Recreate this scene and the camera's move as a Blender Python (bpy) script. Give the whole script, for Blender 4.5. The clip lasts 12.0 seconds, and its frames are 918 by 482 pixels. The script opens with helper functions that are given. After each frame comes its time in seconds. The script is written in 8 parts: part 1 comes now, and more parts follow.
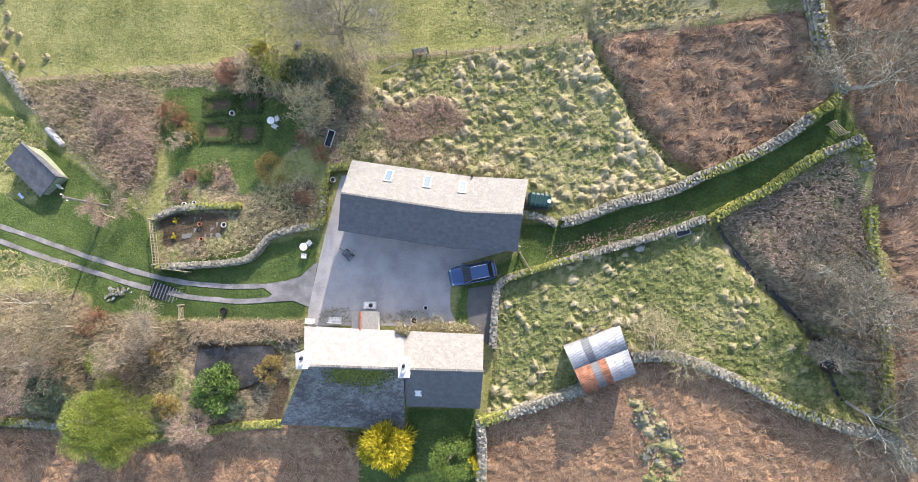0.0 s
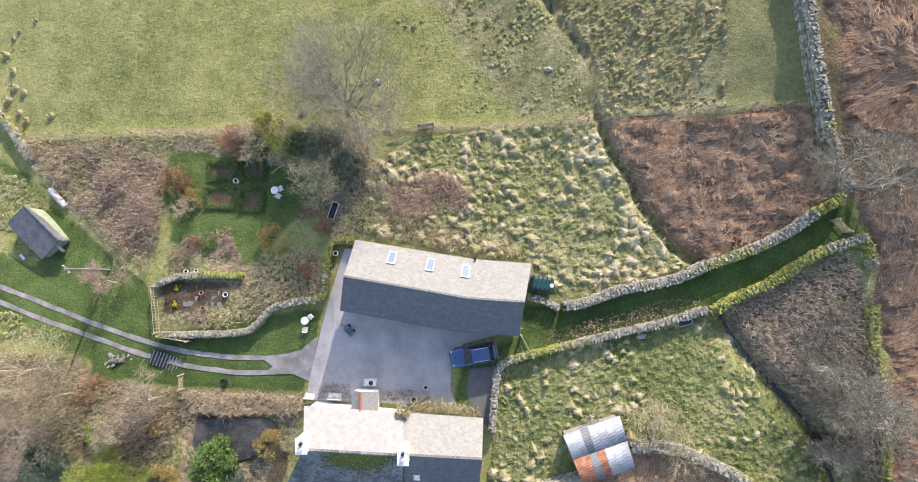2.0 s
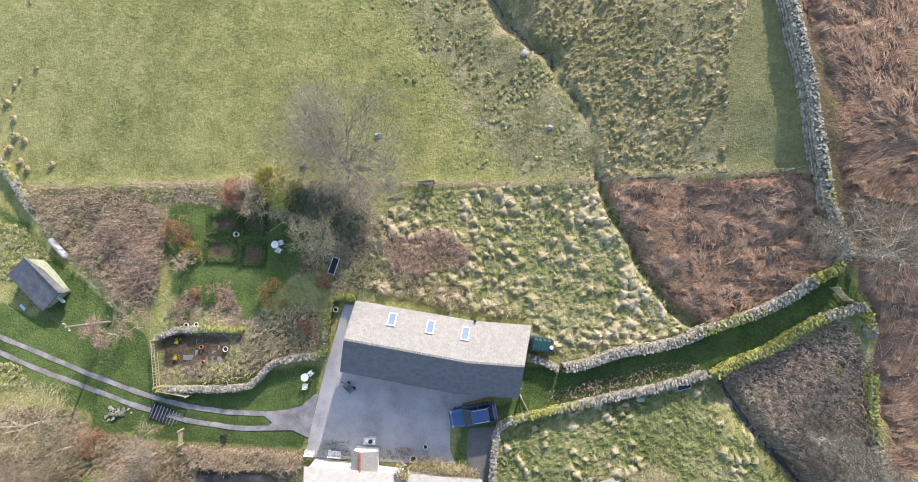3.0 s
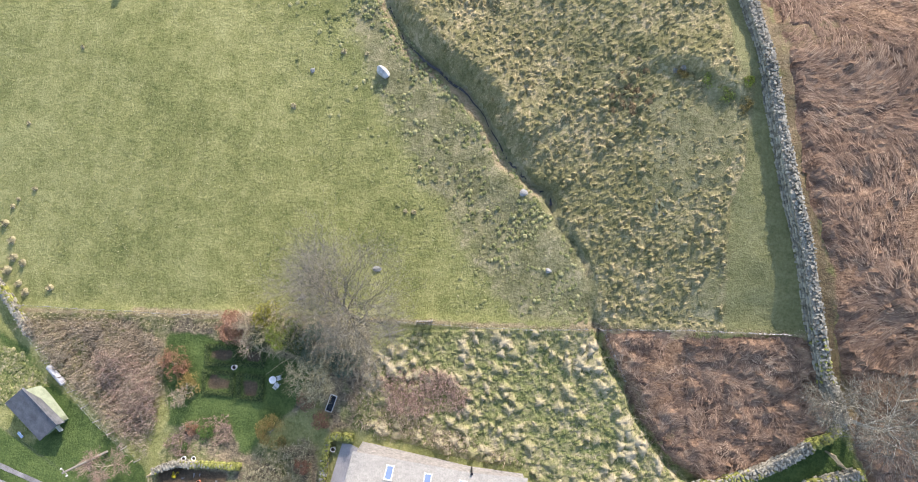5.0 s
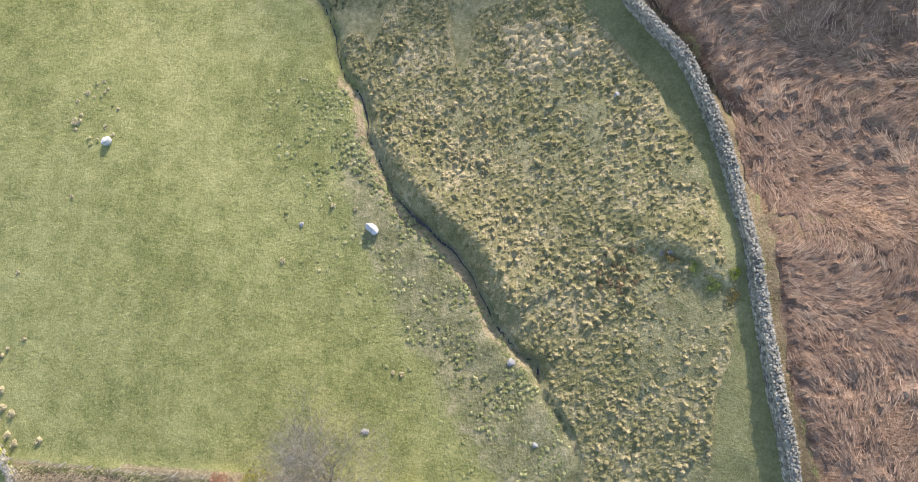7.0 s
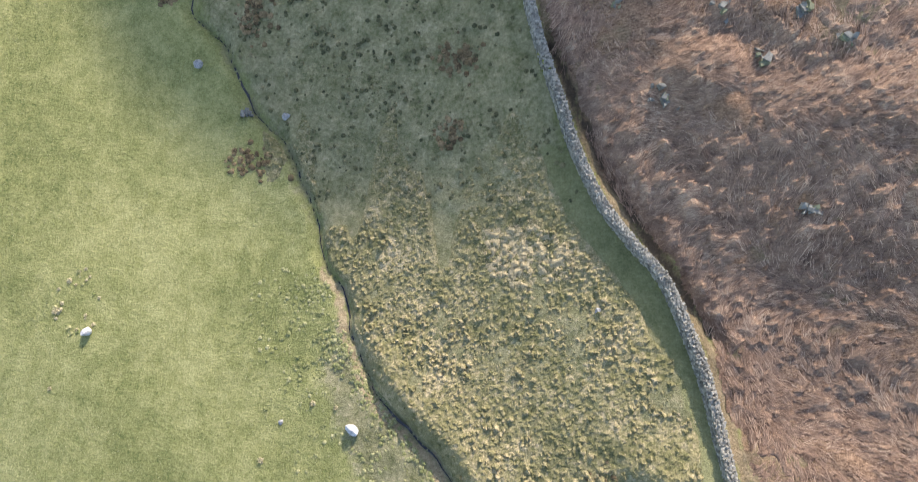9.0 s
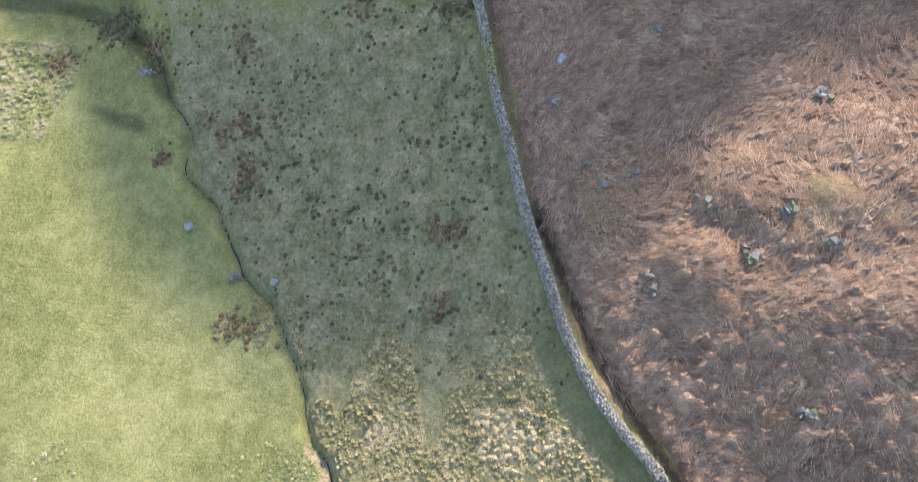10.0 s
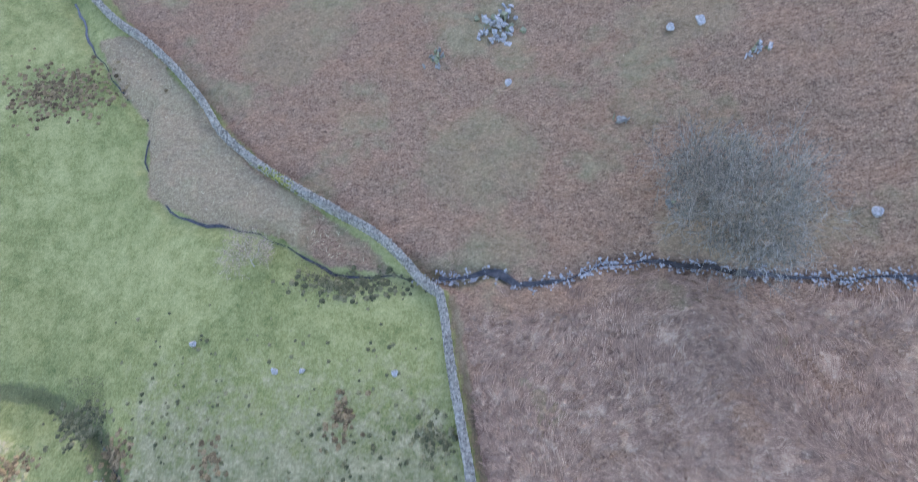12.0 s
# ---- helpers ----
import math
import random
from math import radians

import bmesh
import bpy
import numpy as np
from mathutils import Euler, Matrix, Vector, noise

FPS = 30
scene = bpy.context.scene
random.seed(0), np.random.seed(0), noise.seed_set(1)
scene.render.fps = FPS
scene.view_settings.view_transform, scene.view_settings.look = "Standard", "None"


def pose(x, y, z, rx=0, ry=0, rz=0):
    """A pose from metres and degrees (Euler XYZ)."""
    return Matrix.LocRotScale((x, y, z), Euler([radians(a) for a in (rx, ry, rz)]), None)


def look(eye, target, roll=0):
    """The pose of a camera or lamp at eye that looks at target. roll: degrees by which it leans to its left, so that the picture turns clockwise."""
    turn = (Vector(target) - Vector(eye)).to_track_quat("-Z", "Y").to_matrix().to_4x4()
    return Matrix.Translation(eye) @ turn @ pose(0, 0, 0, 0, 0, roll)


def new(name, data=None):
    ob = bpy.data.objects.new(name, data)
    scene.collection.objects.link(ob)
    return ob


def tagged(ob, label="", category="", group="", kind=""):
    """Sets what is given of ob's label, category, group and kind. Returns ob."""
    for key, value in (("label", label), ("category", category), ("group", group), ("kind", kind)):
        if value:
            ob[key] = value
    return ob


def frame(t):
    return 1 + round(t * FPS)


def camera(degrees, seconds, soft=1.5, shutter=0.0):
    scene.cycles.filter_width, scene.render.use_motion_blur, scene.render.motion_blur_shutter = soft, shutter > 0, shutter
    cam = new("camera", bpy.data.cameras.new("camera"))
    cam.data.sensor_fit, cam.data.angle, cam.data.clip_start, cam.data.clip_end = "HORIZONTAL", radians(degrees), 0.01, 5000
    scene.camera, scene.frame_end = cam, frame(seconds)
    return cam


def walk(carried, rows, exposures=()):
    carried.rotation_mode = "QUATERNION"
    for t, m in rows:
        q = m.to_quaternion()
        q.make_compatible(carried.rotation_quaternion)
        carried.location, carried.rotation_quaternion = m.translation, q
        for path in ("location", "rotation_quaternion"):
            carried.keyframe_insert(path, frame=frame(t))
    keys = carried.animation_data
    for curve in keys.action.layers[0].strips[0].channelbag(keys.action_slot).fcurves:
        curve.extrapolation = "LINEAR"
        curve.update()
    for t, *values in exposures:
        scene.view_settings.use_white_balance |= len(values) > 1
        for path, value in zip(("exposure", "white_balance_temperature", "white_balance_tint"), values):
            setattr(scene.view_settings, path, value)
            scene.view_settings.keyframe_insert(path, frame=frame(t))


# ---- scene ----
import itertools
cam = camera(80.0, 12.0, 0.6, 0.25)
PATH = [
    (0, (-2.457, -1.461, 51.259, 4.024, 1.041, -0.003)),
    (0.5, (-2.467, 0.034, 51.326, 4.012, 1.037, 0.641)),
    (1, (-2.594, 1.754, 51.436, 4.004, 1.002, 0.898)),
    (1.5, (-2.750, 3.744, 51.592, 3.990, 0.915, 1.021)),
    (2, (-2.841, 6.084, 51.759, 3.951, 0.865, 1.215)),
    (2.5, (-2.926, 8.806, 51.973, 3.873, 0.838, 1.362)),
    (3, (-3.016, 11.795, 52.213, 3.793, 0.815, 1.461)),
    (5, (-3.304, 25.735, 53.206, 3.672, 0.694, 1.855)),
    (5.5, (-3.274, 29.831, 53.514, 3.557, 0.675, 1.916)),
    (6, (-3.131, 34.068, 53.755, 3.498, 0.655, 1.971)),
    (6.5, (-2.940, 38.389, 54.044, 3.496, 0.641, 1.986)),
    (8.5, (-1.611, 56.896, 55.077, 3.924, 0.713, 2.185)),
    (9, (-1.424, 62.033, 55.441, 5.724, 0.572, 2.232)),
    (9.5, (-1.191, 68.133, 55.943, 8.177, 0.483, 2.204)),
    (10, (-0.837, 74.960, 56.510, 11.296, 0.482, 2.103)),
    (10.5, (-0.552, 81.738, 57.217, 14.919, 0.456, 1.992)),
    (11, (-0.279, 88.637, 57.975, 18.898, 0.480, 1.954)),
    (11.5, (-0.275, 96.532, 59.413, 23.174, 0.500, 1.702)),
    (12, (-0.163, 105.738, 61.633, 27.530, 0.558, 1.400)),
]
EXPOSURES = [(0.0, 1.52, 6780, 17.3), (2.5, 1.42, 6690, 17.3), (5.5, 1.36, 6500, 18), (8.5, 1.36, 6500, 18), (10.0, 1.67, 6470, 19.6), (11.0, 2.00, 6360, 21.4), (12.0, 2.33, 6130, 24.0)]
walk(cam, [(t, pose(*p)) for t, p in PATH], EXPOSURES)

# ---- light ----
SUN_AZ = math.atan2(0.27, 0.96)      # from +y towards +x
SUN_EL = radians(22.5)
to_sun = Vector((math.sin(SUN_AZ) * math.cos(SUN_EL), math.cos(SUN_AZ) * math.cos(SUN_EL), math.sin(SUN_EL)))
world = bpy.data.worlds.new("sky")
scene.world = world
world.use_nodes = True
_n = world.node_tree.nodes
_sky = _n.new("ShaderNodeTexSky")
_sky.sky_type, _sky.sun_disc = "NISHITA", False
_sky.sun_elevation, _sky.sun_rotation = SUN_EL, SUN_AZ
_n["Background"].inputs[1].default_value = 0.15
world.node_tree.links.new(_sky.outputs[0], _n["Background"].inputs[0])
sun = new("sun", bpy.data.lights.new("sun", "SUN"))
sun.data.energy, sun.data.angle, sun.data.color = 2.8, radians(0.53), (1.0, 0.93, 0.82)
sun.matrix_world = look(to_sun * 100, (0, 0, 0))


# ---- materials ----
class Nodes:
    """A small wrapper to write node trees in few lines."""

    def __init__(self, name, rough=0.9, metal=0.0, spec=0.3):
        self.mat = bpy.data.materials.new(name)
        self.mat.use_nodes = True
        self.t = self.mat.node_tree
        self.b = self.t.nodes["Principled BSDF"]
        self.b.inputs["Roughness"].default_value = rough
        self.b.inputs["Metallic"].default_value = metal
        self.b.inputs["Specular IOR Level"].default_value = spec

    def add(self, kind, **sets):
        n = self.t.nodes.new("ShaderNode" + kind)
        for k, v in sets.items():
            if k == "data_type":
                n.data_type = v
            elif k == "operation":
                n.operation = v
            elif k == "attribute_name":
                n.attribute_name = v
            elif k == "blend_type":
                n.blend_type = v
            elif k == "feature":
                n.feature = v
        return n

    def link(self, a, b):
        self.t.links.new(a, b)

    def coords(self, stretch=(1, 1, 1)):
        c = self.add("TexCoord")
        m = self.add("Mapping")
        m.inputs["Scale"].default_value = stretch
        self.link(c.outputs["Object"], m.inputs[0])
        return m.outputs[0]

    def noise(self, scale, detail=4.0, rough=0.6, stretch=None, warp=0.0):
        n = self.add("TexNoise")
        n.inputs["Scale"].default_value, n.inputs["Detail"].default_value = scale, detail
        n.inputs["Roughness"].default_value, n.inputs["Distortion"].default_value = rough, warp
        self.link(self.coords(stretch or (1, 1, 1)), n.inputs["Vector"])
        return n.outputs["Fac"]

    def ramp(self, fac, stops):
        n = self.add("ValToRGB")
        e = n.color_ramp.elements
        for k, (p, c) in enumerate(stops):
            q = e[k] if k < 2 else e.new(p)
            q.position, q.color = p, (*c, 1)
        self.link(fac, n.inputs[0])
        return n.outputs[0]

    def mix(self, fac, a, b, mode="MIX"):
        n = self.add("Mix", data_type="RGBA", blend_type=mode)
        for s, v in ((n.inputs[0], fac), (n.inputs[6], a), (n.inputs[7], b)):
            if isinstance(v, (int, float)):
                s.default_value = v
            elif isinstance(v, tuple):
                s.default_value = (*v, 1)
            else:
                self.link(v, s)
        return n.outputs[2]

    def calc(self, op, a, b=0.5):
        n = self.add("Math", operation=op)
        for s, v in zip(n.inputs, (a, b)):
            if isinstance(v, (int, float)):
                s.default_value = v
            else:
                self.link(v, s)
        return n.outputs[0]

    def span(self, v, lo, hi, a=0.0, b=1.0):
        n = self.add("MapRange")
        self.link(v, n.inputs[0])
        for k, x in enumerate((lo, hi, a, b)):
            n.inputs[k + 1].default_value = x
        return n.outputs[0]

    def attr(self, name):
        return self.add("Attribute", attribute_name=name).outputs["Fac"]

    def island(self):
        return self.add("NewGeometry").outputs["Random Per Island"]

    def random(self):
        return self.add("ObjectInfo").outputs["Random"]

    def done(self, color, bump=None, strength=0.5, distance=0.05, rough=None):
        if isinstance(color, tuple):
            self.b.inputs["Base Color"].default_value = (*color, 1)
        else:
            self.link(color, self.b.inputs["Base Color"])
        if bump is not None:
            n = self.add("Bump")
            n.inputs["Strength"].default_value, n.inputs["Distance"].default_value = strength, distance
            self.link(bump, n.inputs["Height"])
            self.link(n.outputs[0], self.b.inputs["Normal"])
        if rough is not None:
            self.link(rough, self.b.inputs["Roughness"])
        return self.mat


def speckled(name, stops, scale, rough=0.9, detail=5.0, metal=0.0, bump=0.4, distance=0.02, island=0.0, spec=0.3, fine=6.0):
    """A surface whose colour runs through stops by coarse and fine noise, and by piece where island is above 0."""
    n = Nodes(name, rough, metal, spec)
    v = n.calc("ADD", n.calc("MULTIPLY", n.noise(scale, detail), 0.6), n.calc("MULTIPLY", n.noise(scale * fine, 3.0), 0.4))
    if island:
        v = n.calc("ADD", n.calc("MULTIPLY", v, 1 - island), n.calc("MULTIPLY", n.island(), island))
    return n.done(n.ramp(v, stops), n.noise(scale * fine, 4.0), bump, distance)


def ground_material():
    """Pasture, rough grazing, bracken, lawn, soil and gravel, mixed by the land's own cover."""
    n = Nodes("land", 0.95, spec=0.15)
    big, mid, fine = n.noise(0.05, 3.0), n.noise(0.5, 5.0), n.noise(5.0, 4.0, 0.7)
    tuft = n.noise(2.2, 5.0, 0.75)
    v = n.calc("ADD", n.calc("MULTIPLY", big, 0.35), n.calc("ADD", n.calc("MULTIPLY", mid, 0.3), n.calc("MULTIPLY", fine, 0.35)))
    even = n.calc("ADD", n.calc("MULTIPLY", n.calc("ADD", big, mid), 0.38), n.calc("ADD", n.calc("MULTIPLY", n.span(fine, 0.34, 0.66), 0.13), n.calc("MULTIPLY", n.span(tuft, 0.3, 0.7), 0.17)))
    pasture = n.ramp(even, [(0.36, (0.114, 0.134, 0.042)), (0.68, (0.379, 0.363, 0.156)), (0.52, (0.240, 0.246, 0.089))])
    rough = n.ramp(n.calc("ADD", n.calc("MULTIPLY", tuft, 0.55), n.calc("MULTIPLY", mid, 0.45)), [(0.37, (0.115, 0.117, 0.05)), (0.65, (0.385, 0.338, 0.198)), (0.47, (0.194, 0.188, 0.092)), (0.55, (0.265, 0.246, 0.131))])
    strand = n.noise(1.6, 6.0, 0.75, stretch=(1.0, 3.2, 1.0), warp=1.2)
    bracken = n.ramp(n.calc("ADD", n.calc("MULTIPLY", strand, 0.65), n.calc("MULTIPLY", fine, 0.35)), [(0.40, (0.090, 0.057, 0.038)), (0.62, (0.456, 0.311, 0.195)), (0.50, (0.234, 0.148, 0.091))])
    open_patch = n.span(n.noise(0.07, 4.0, 0.65), 0.52, 0.62)
    bracken = n.mix(n.calc("MULTIPLY", open_patch, 0.55), bracken, rough)
    drift = n.span(n.noise(0.11, 5.0, 0.7, stretch=(0.7, 1.6, 1.0)), 0.47, 0.60)
    russet = n.ramp(strand, [(0.38, (0.13, 0.07, 0.038)), (0.64, (0.43, 0.265, 0.155))])
    bracken = n.mix(n.calc("MULTIPLY", drift, 0.5), bracken, russet)
    rust = n.ramp(n.calc("ADD", n.calc("MULTIPLY", strand, 0.6), n.calc("MULTIPLY", fine, 0.4)), [(0.38, (0.134, 0.082, 0.052)), (0.64, (0.474, 0.315, 0.203)), (0.50, (0.278, 0.175, 0.108))])
    scrub_green = n.span(n.noise(0.22, 4.0, 0.65), 0.5, 0.6)
    lawn = n.ramp(v, [(0.40, (0.040, 0.070, 0.021)), (0.61, (0.135, 0.184, 0.057)), (0.50, (0.076, 0.116, 0.033))])
    tussock = n.ramp(n.calc("ADD", n.calc("MULTIPLY", tuft, 0.75), n.calc("MULTIPLY", fine, 0.25)), [(0.40, (0.085, 0.105, 0.035)), (0.60, (0.44, 0.39, 0.21)), (0.47, (0.17, 0.205, 0.065)), (0.53, (0.27, 0.27, 0.11))])
    mire = n.ramp(v, [(0.38, (0.056, 0.064, 0.025)), (0.62, (0.210, 0.210, 0.098)), (0.50, (0.119, 0.129, 0.053))])
    soil = n.ramp(v, [(0.38, (0.028, 0.022, 0.016)), (0.62, (0.16, 0.12, 0.075))])
    scrub = n.ramp(n.calc("ADD", n.calc("MULTIPLY", strand, 0.5), n.calc("MULTIPLY", tuft, 0.5)), [(0.41, (0.085, 0.072, 0.05)), (0.60, (0.42, 0.33, 0.21)), (0.50, (0.21, 0.17, 0.11))])
    path = n.ramp(v, [(0.38, (0.10, 0.075, 0.05)), (0.62, (0.36, 0.28, 0.17)), (0.50, (0.20, 0.155, 0.085))])
    straw = n.ramp(n.calc("ADD", n.calc("MULTIPLY", strand, 0.5), n.calc("MULTIPLY", tuft, 0.5)), [(0.38, (0.20, 0.15, 0.085)), (0.62, (0.44, 0.365, 0.225)), (0.50, (0.31, 0.25, 0.145))])
    verge = straw
    olive = n.ramp(n.calc("ADD", n.calc("MULTIPLY", strand, 0.5), n.calc("MULTIPLY", tuft, 0.5)), [(0.38, (0.15, 0.115, 0.06)), (0.62, (0.34, 0.275, 0.155)), (0.50, (0.235, 0.185, 0.10))])
    dull = n.ramp(even, [(0.36, (0.115, 0.121, 0.050)), (0.68, (0.277, 0.271, 0.132)), (0.52, (0.192, 0.193, 0.086))])
    olive = n.mix(0.5, olive, bracken)
    straw = n.mix(0.35, straw, bracken)
    scrub = n.mix(n.calc("MULTIPLY", scrub_green, 0.7), scrub, tussock)
    out = pasture
    edge = n.calc("MULTIPLY", n.calc("SUBTRACT", n.noise(0.5, 5.0, 0.75), 0.5), 1.8)
    for name, colour in (("rough", rough), ("tussock", tussock), ("bracken", bracken), ("rust", rust), ("dull", dull), ("olive", olive), ("straw", straw), ("path", path), ("verge", verge), ("mire", mire), ("scrub", scrub), ("lawn", lawn), ("soil", soil)):
        m = n.calc("ADD", n.attr(name), n.calc("MULTIPLY", edge, n.calc("MULTIPLY", n.calc("SUBTRACT", 1.0, n.calc("ABSOLUTE", n.calc("SUBTRACT", n.calc("MULTIPLY", n.attr(name), 2.0), 1.0))), 1.0)))
        out = n.mix(n.span(m, 0.3, 0.7), out, colour)
    return n.done(out, n.calc("ADD", n.calc("MULTIPLY", fine, 0.3), tuft), 0.8, 0.26)


LAND = ground_material()
STONE = speckled("dry_stone", [(0.3, (0.164, 0.154, 0.122)), (0.72, (0.456, 0.427, 0.342)), (0.5, (0.307, 0.290, 0.233))], 4.0, 0.9, island=0.4)
MOSSY_STONE = speckled("mossy_stone", [(0.35, (0.14, 0.15, 0.04)), (0.7, (0.40, 0.40, 0.115)), (0.5, (0.255, 0.26, 0.07))], 3.0, 0.95, island=0.35)
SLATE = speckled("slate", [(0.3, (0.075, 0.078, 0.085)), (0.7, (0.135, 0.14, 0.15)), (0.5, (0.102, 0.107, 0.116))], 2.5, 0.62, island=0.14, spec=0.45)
# Sunward slopes get these paler slates: their sunlight is put into the colour.
SUNNY_LICHEN_SLATE = speckled("sunlit_lichened_slate", [(0.36, (0.223, 0.218, 0.200)), (0.64, (0.366, 0.356, 0.322)), (0.5, (0.295, 0.287, 0.261))], 7.0, 0.75, island=0.10, bump=0.2, fine=4.0)
SUNNY_SLATE = speckled("sunlit_slate", [(0.36, (0.268, 0.264, 0.250)), (0.64, (0.370, 0.362, 0.342)), (0.5, (0.319, 0.312, 0.296))], 2.0, 0.65, island=0.06, bump=0.12)
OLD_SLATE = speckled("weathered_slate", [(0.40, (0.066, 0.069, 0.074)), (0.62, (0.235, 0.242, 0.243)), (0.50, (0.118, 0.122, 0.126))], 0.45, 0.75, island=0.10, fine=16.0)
RENDERED = speckled("white_render", [(0.35, (0.66, 0.65, 0.62)), (0.65, (0.82, 0.81, 0.78))], 1.5, 0.9)
RUBBLE = speckled("rubble_wall", [(0.3, (0.12, 0.115, 0.11)), (0.7, (0.42, 0.40, 0.37))], 3.0, 0.9)
TRACK_STONE = speckled("track_stone", [(0.36, (0.135, 0.130, 0.126)), (0.64, (0.354, 0.338, 0.330)), (0.5, (0.234, 0.224, 0.218))], 0.8, 0.95, fine=20.0)
GRAVEL = speckled("gravel", [(0.38, (0.279, 0.265, 0.256)), (0.62, (0.464, 0.439, 0.420)), (0.5, (0.379, 0.359, 0.347))], 0.35, 0.95, fine=30.0)

# ---- the lie of the land ----
SLOPE = [3.56, 8.21, 2.83, 1.70, 0.19, -0.19]
MOUNDS = [
    (2.16, 1.26, -0.25, 0.96, 0.04),
    (-0.71, -1.27, 0.64, -1.82, -1.28),
    (-2.18, 0.39, -3.50, 0.04, 0.84),
    (-0.16, -1.85, -2.33, -2.13, -2.51),
    (-1.63, -3.51, -2.33, -2.27, 5.97),
    (-4.51, -1.51, -2.13, -0.85, -3.98),
    (-5.89, -0.46, -2.91, -2.83, -3.64),
]


HILLSIDE = [
    (0.53, 0.60, -0.16),
    (0.35, -0.17, -0.47),
    (0.89, 0.06, 0.83),
    (-0.31, -0.95, 0.26),
    (-0.10, 0.84, -1.39),
    (0.57, -1.18, -1.17),
    (0.33, -0.56, -0.44),
    (0.30, 1.46, -0.21),
    (0.32, 0.07, -0.66),
]


# Hollows and banks exaggerated so the bracken slope turns dark, away from the sun.
HOLLOWS = [(34.0, 54.0, 11.5, 5.5, 1.2), (31.0, 63.0, 9.0, 4.5, 0.8), (33.0, 79.5, 13.0, 4.0, -0.8), (31.0, 46.0, 12.0, 2.6, -0.35)]
KNOLLS = [(19.9, 83.6, 3.0, 1.3), (24.0, 91.0, 3.6, 1.0), (28.5, 87.5, 4.0, 0.9), (33.5, 92.5, 6.0, 1.0)]


def along(x, y, line, side=False):
    """Distance of points to a line of plan points, and how far along it the nearest place lies, in metres."""
    x, y = np.asarray(x, float), np.asarray(y, float)
    best, where, run = np.full(np.broadcast(x, y).shape, 1e9), np.zeros(np.broadcast(x, y).shape), 0.0
    hand = np.zeros(np.broadcast(x, y).shape)
    for (ax, ay), (bx, by) in zip(line, line[1:]):
        dx, dy = bx - ax, by - ay
        length = math.hypot(dx, dy)
        f = np.clip(((x - ax) * dx + (y - ay) * dy) / length**2, 0, 1)
        d = np.hypot(x - ax - f * dx, y - ay - f * dy)
        where = np.where(d < best, run + f * length, where)
        hand = np.where(d < best, np.sign((x - ax) * dy - (y - ay) * dx), hand)
        best = np.minimum(best, d)
        run += length
    return (best, where, hand) if side else (best, where)


def smooth(line, step=1.0):
    """A line of plan points made round and even (Catmull-Rom)."""
    p = [Vector(q) for q in line]
    p = [2 * p[0] - p[1]] + p + [2 * p[-1] - p[-2]]
    out = []
    for a, b, c, d in zip(p, p[1:], p[2:], p[3:]):
        k = max(1, int((c - b).length / step))
        for i in range(k):
            t = i / k
            q = 0.5 * (2 * b + (c - a) * t + (2 * a - 5 * b + 4 * c - d) * t * t + (3 * b - a - 3 * c + d) * t**3)
            out.append((q.x, q.y))
    return out + [tuple(p[-2])]


def inside(x, y, ring):
    x, y = np.asarray(x, float), np.asarray(y, float)
    hit = np.zeros(np.broadcast(x, y).shape, bool)
    for (ax, ay), (bx, by) in zip(ring, ring[1:] + ring[:1]):
        if ay != by:
            hit ^= ((ay > y) != (by > y)) & (x < (bx - ax) * (y - ay) / (by - ay) + ax)
    return hit


def wander(line, reach):
    """Small bends along a line."""
    a = np.array(line)
    s = np.arange(len(a))
    d = np.gradient(a, axis=0)
    d /= np.maximum(np.linalg.norm(d, axis=1), 1e-6)[:, None]
    w = reach * (np.sin(s * 0.8) + 0.7 * np.sin(s * 1.9 + 1) + 0.5 * np.sin(s * 0.31 + 2))
    return [tuple(p) for p in a + np.stack([-d[:, 1], d[:, 0]], -1) * w[:, None]]


# becks and gullies
BECK = wander(smooth([(-46.5, 114.4), (-41.5, 110.3), (-39.6, 105.5), (-36.0, 100.8), (-36.1, 95.7), (-34.0, 93.0), (-31.2, 90.6), (-29.2, 86.8), (-27.1, 82.7), (-23.4, 79.1), (-20.1, 73.6), (-18.0, 68.3), (-17.1, 65.0), (-14.6, 61.2), (-13.6, 57.1), (-10.7, 51.6), (-7.0, 47.6), (-3.6, 44.9), (-1.5, 41.4), (0.9, 37.7), (3.0, 35.0), (4.7, 34.1), (5.3, 31.8), (7.0, 29.4), (8.3, 26.8), (8.6, 23.0), (8.9, 21.6)], 1.0), 0.13)
UPPER_BECK = smooth([(-72.0, 120.5), (-66.2, 120.0), (-59.9, 119.9), (-53.4, 118.4), (-46.5, 114.4)], 1.5)
WALL_DITCH = smooth([(6.4, 89.2), (9.2, 82.2), (11.9, 76.2), (14.4, 71.8), (16.9, 67.5), (19.2, 63.9), (21.2, 60.7), (22.6, 58.4)], 1.0)
SCARP = smooth([(21.8, 41.1), (18.8, 43.1), (17.2, 44.9), (14.8, 45.9), (13.0, 45.2)], 1.0)
FIELD_EDGE = smooth([(-51.8, 20.4), (-44.0, 20.5), (-33.8, 20.7), (-24.7, 20.9), (-11.7, 21.0), (-2.7, 20.9), (3.0, 20.9), (8.7, 21.2), (13.5, 21.3), (20.7, 21.5), (26.3, 21.6)], 2.0)
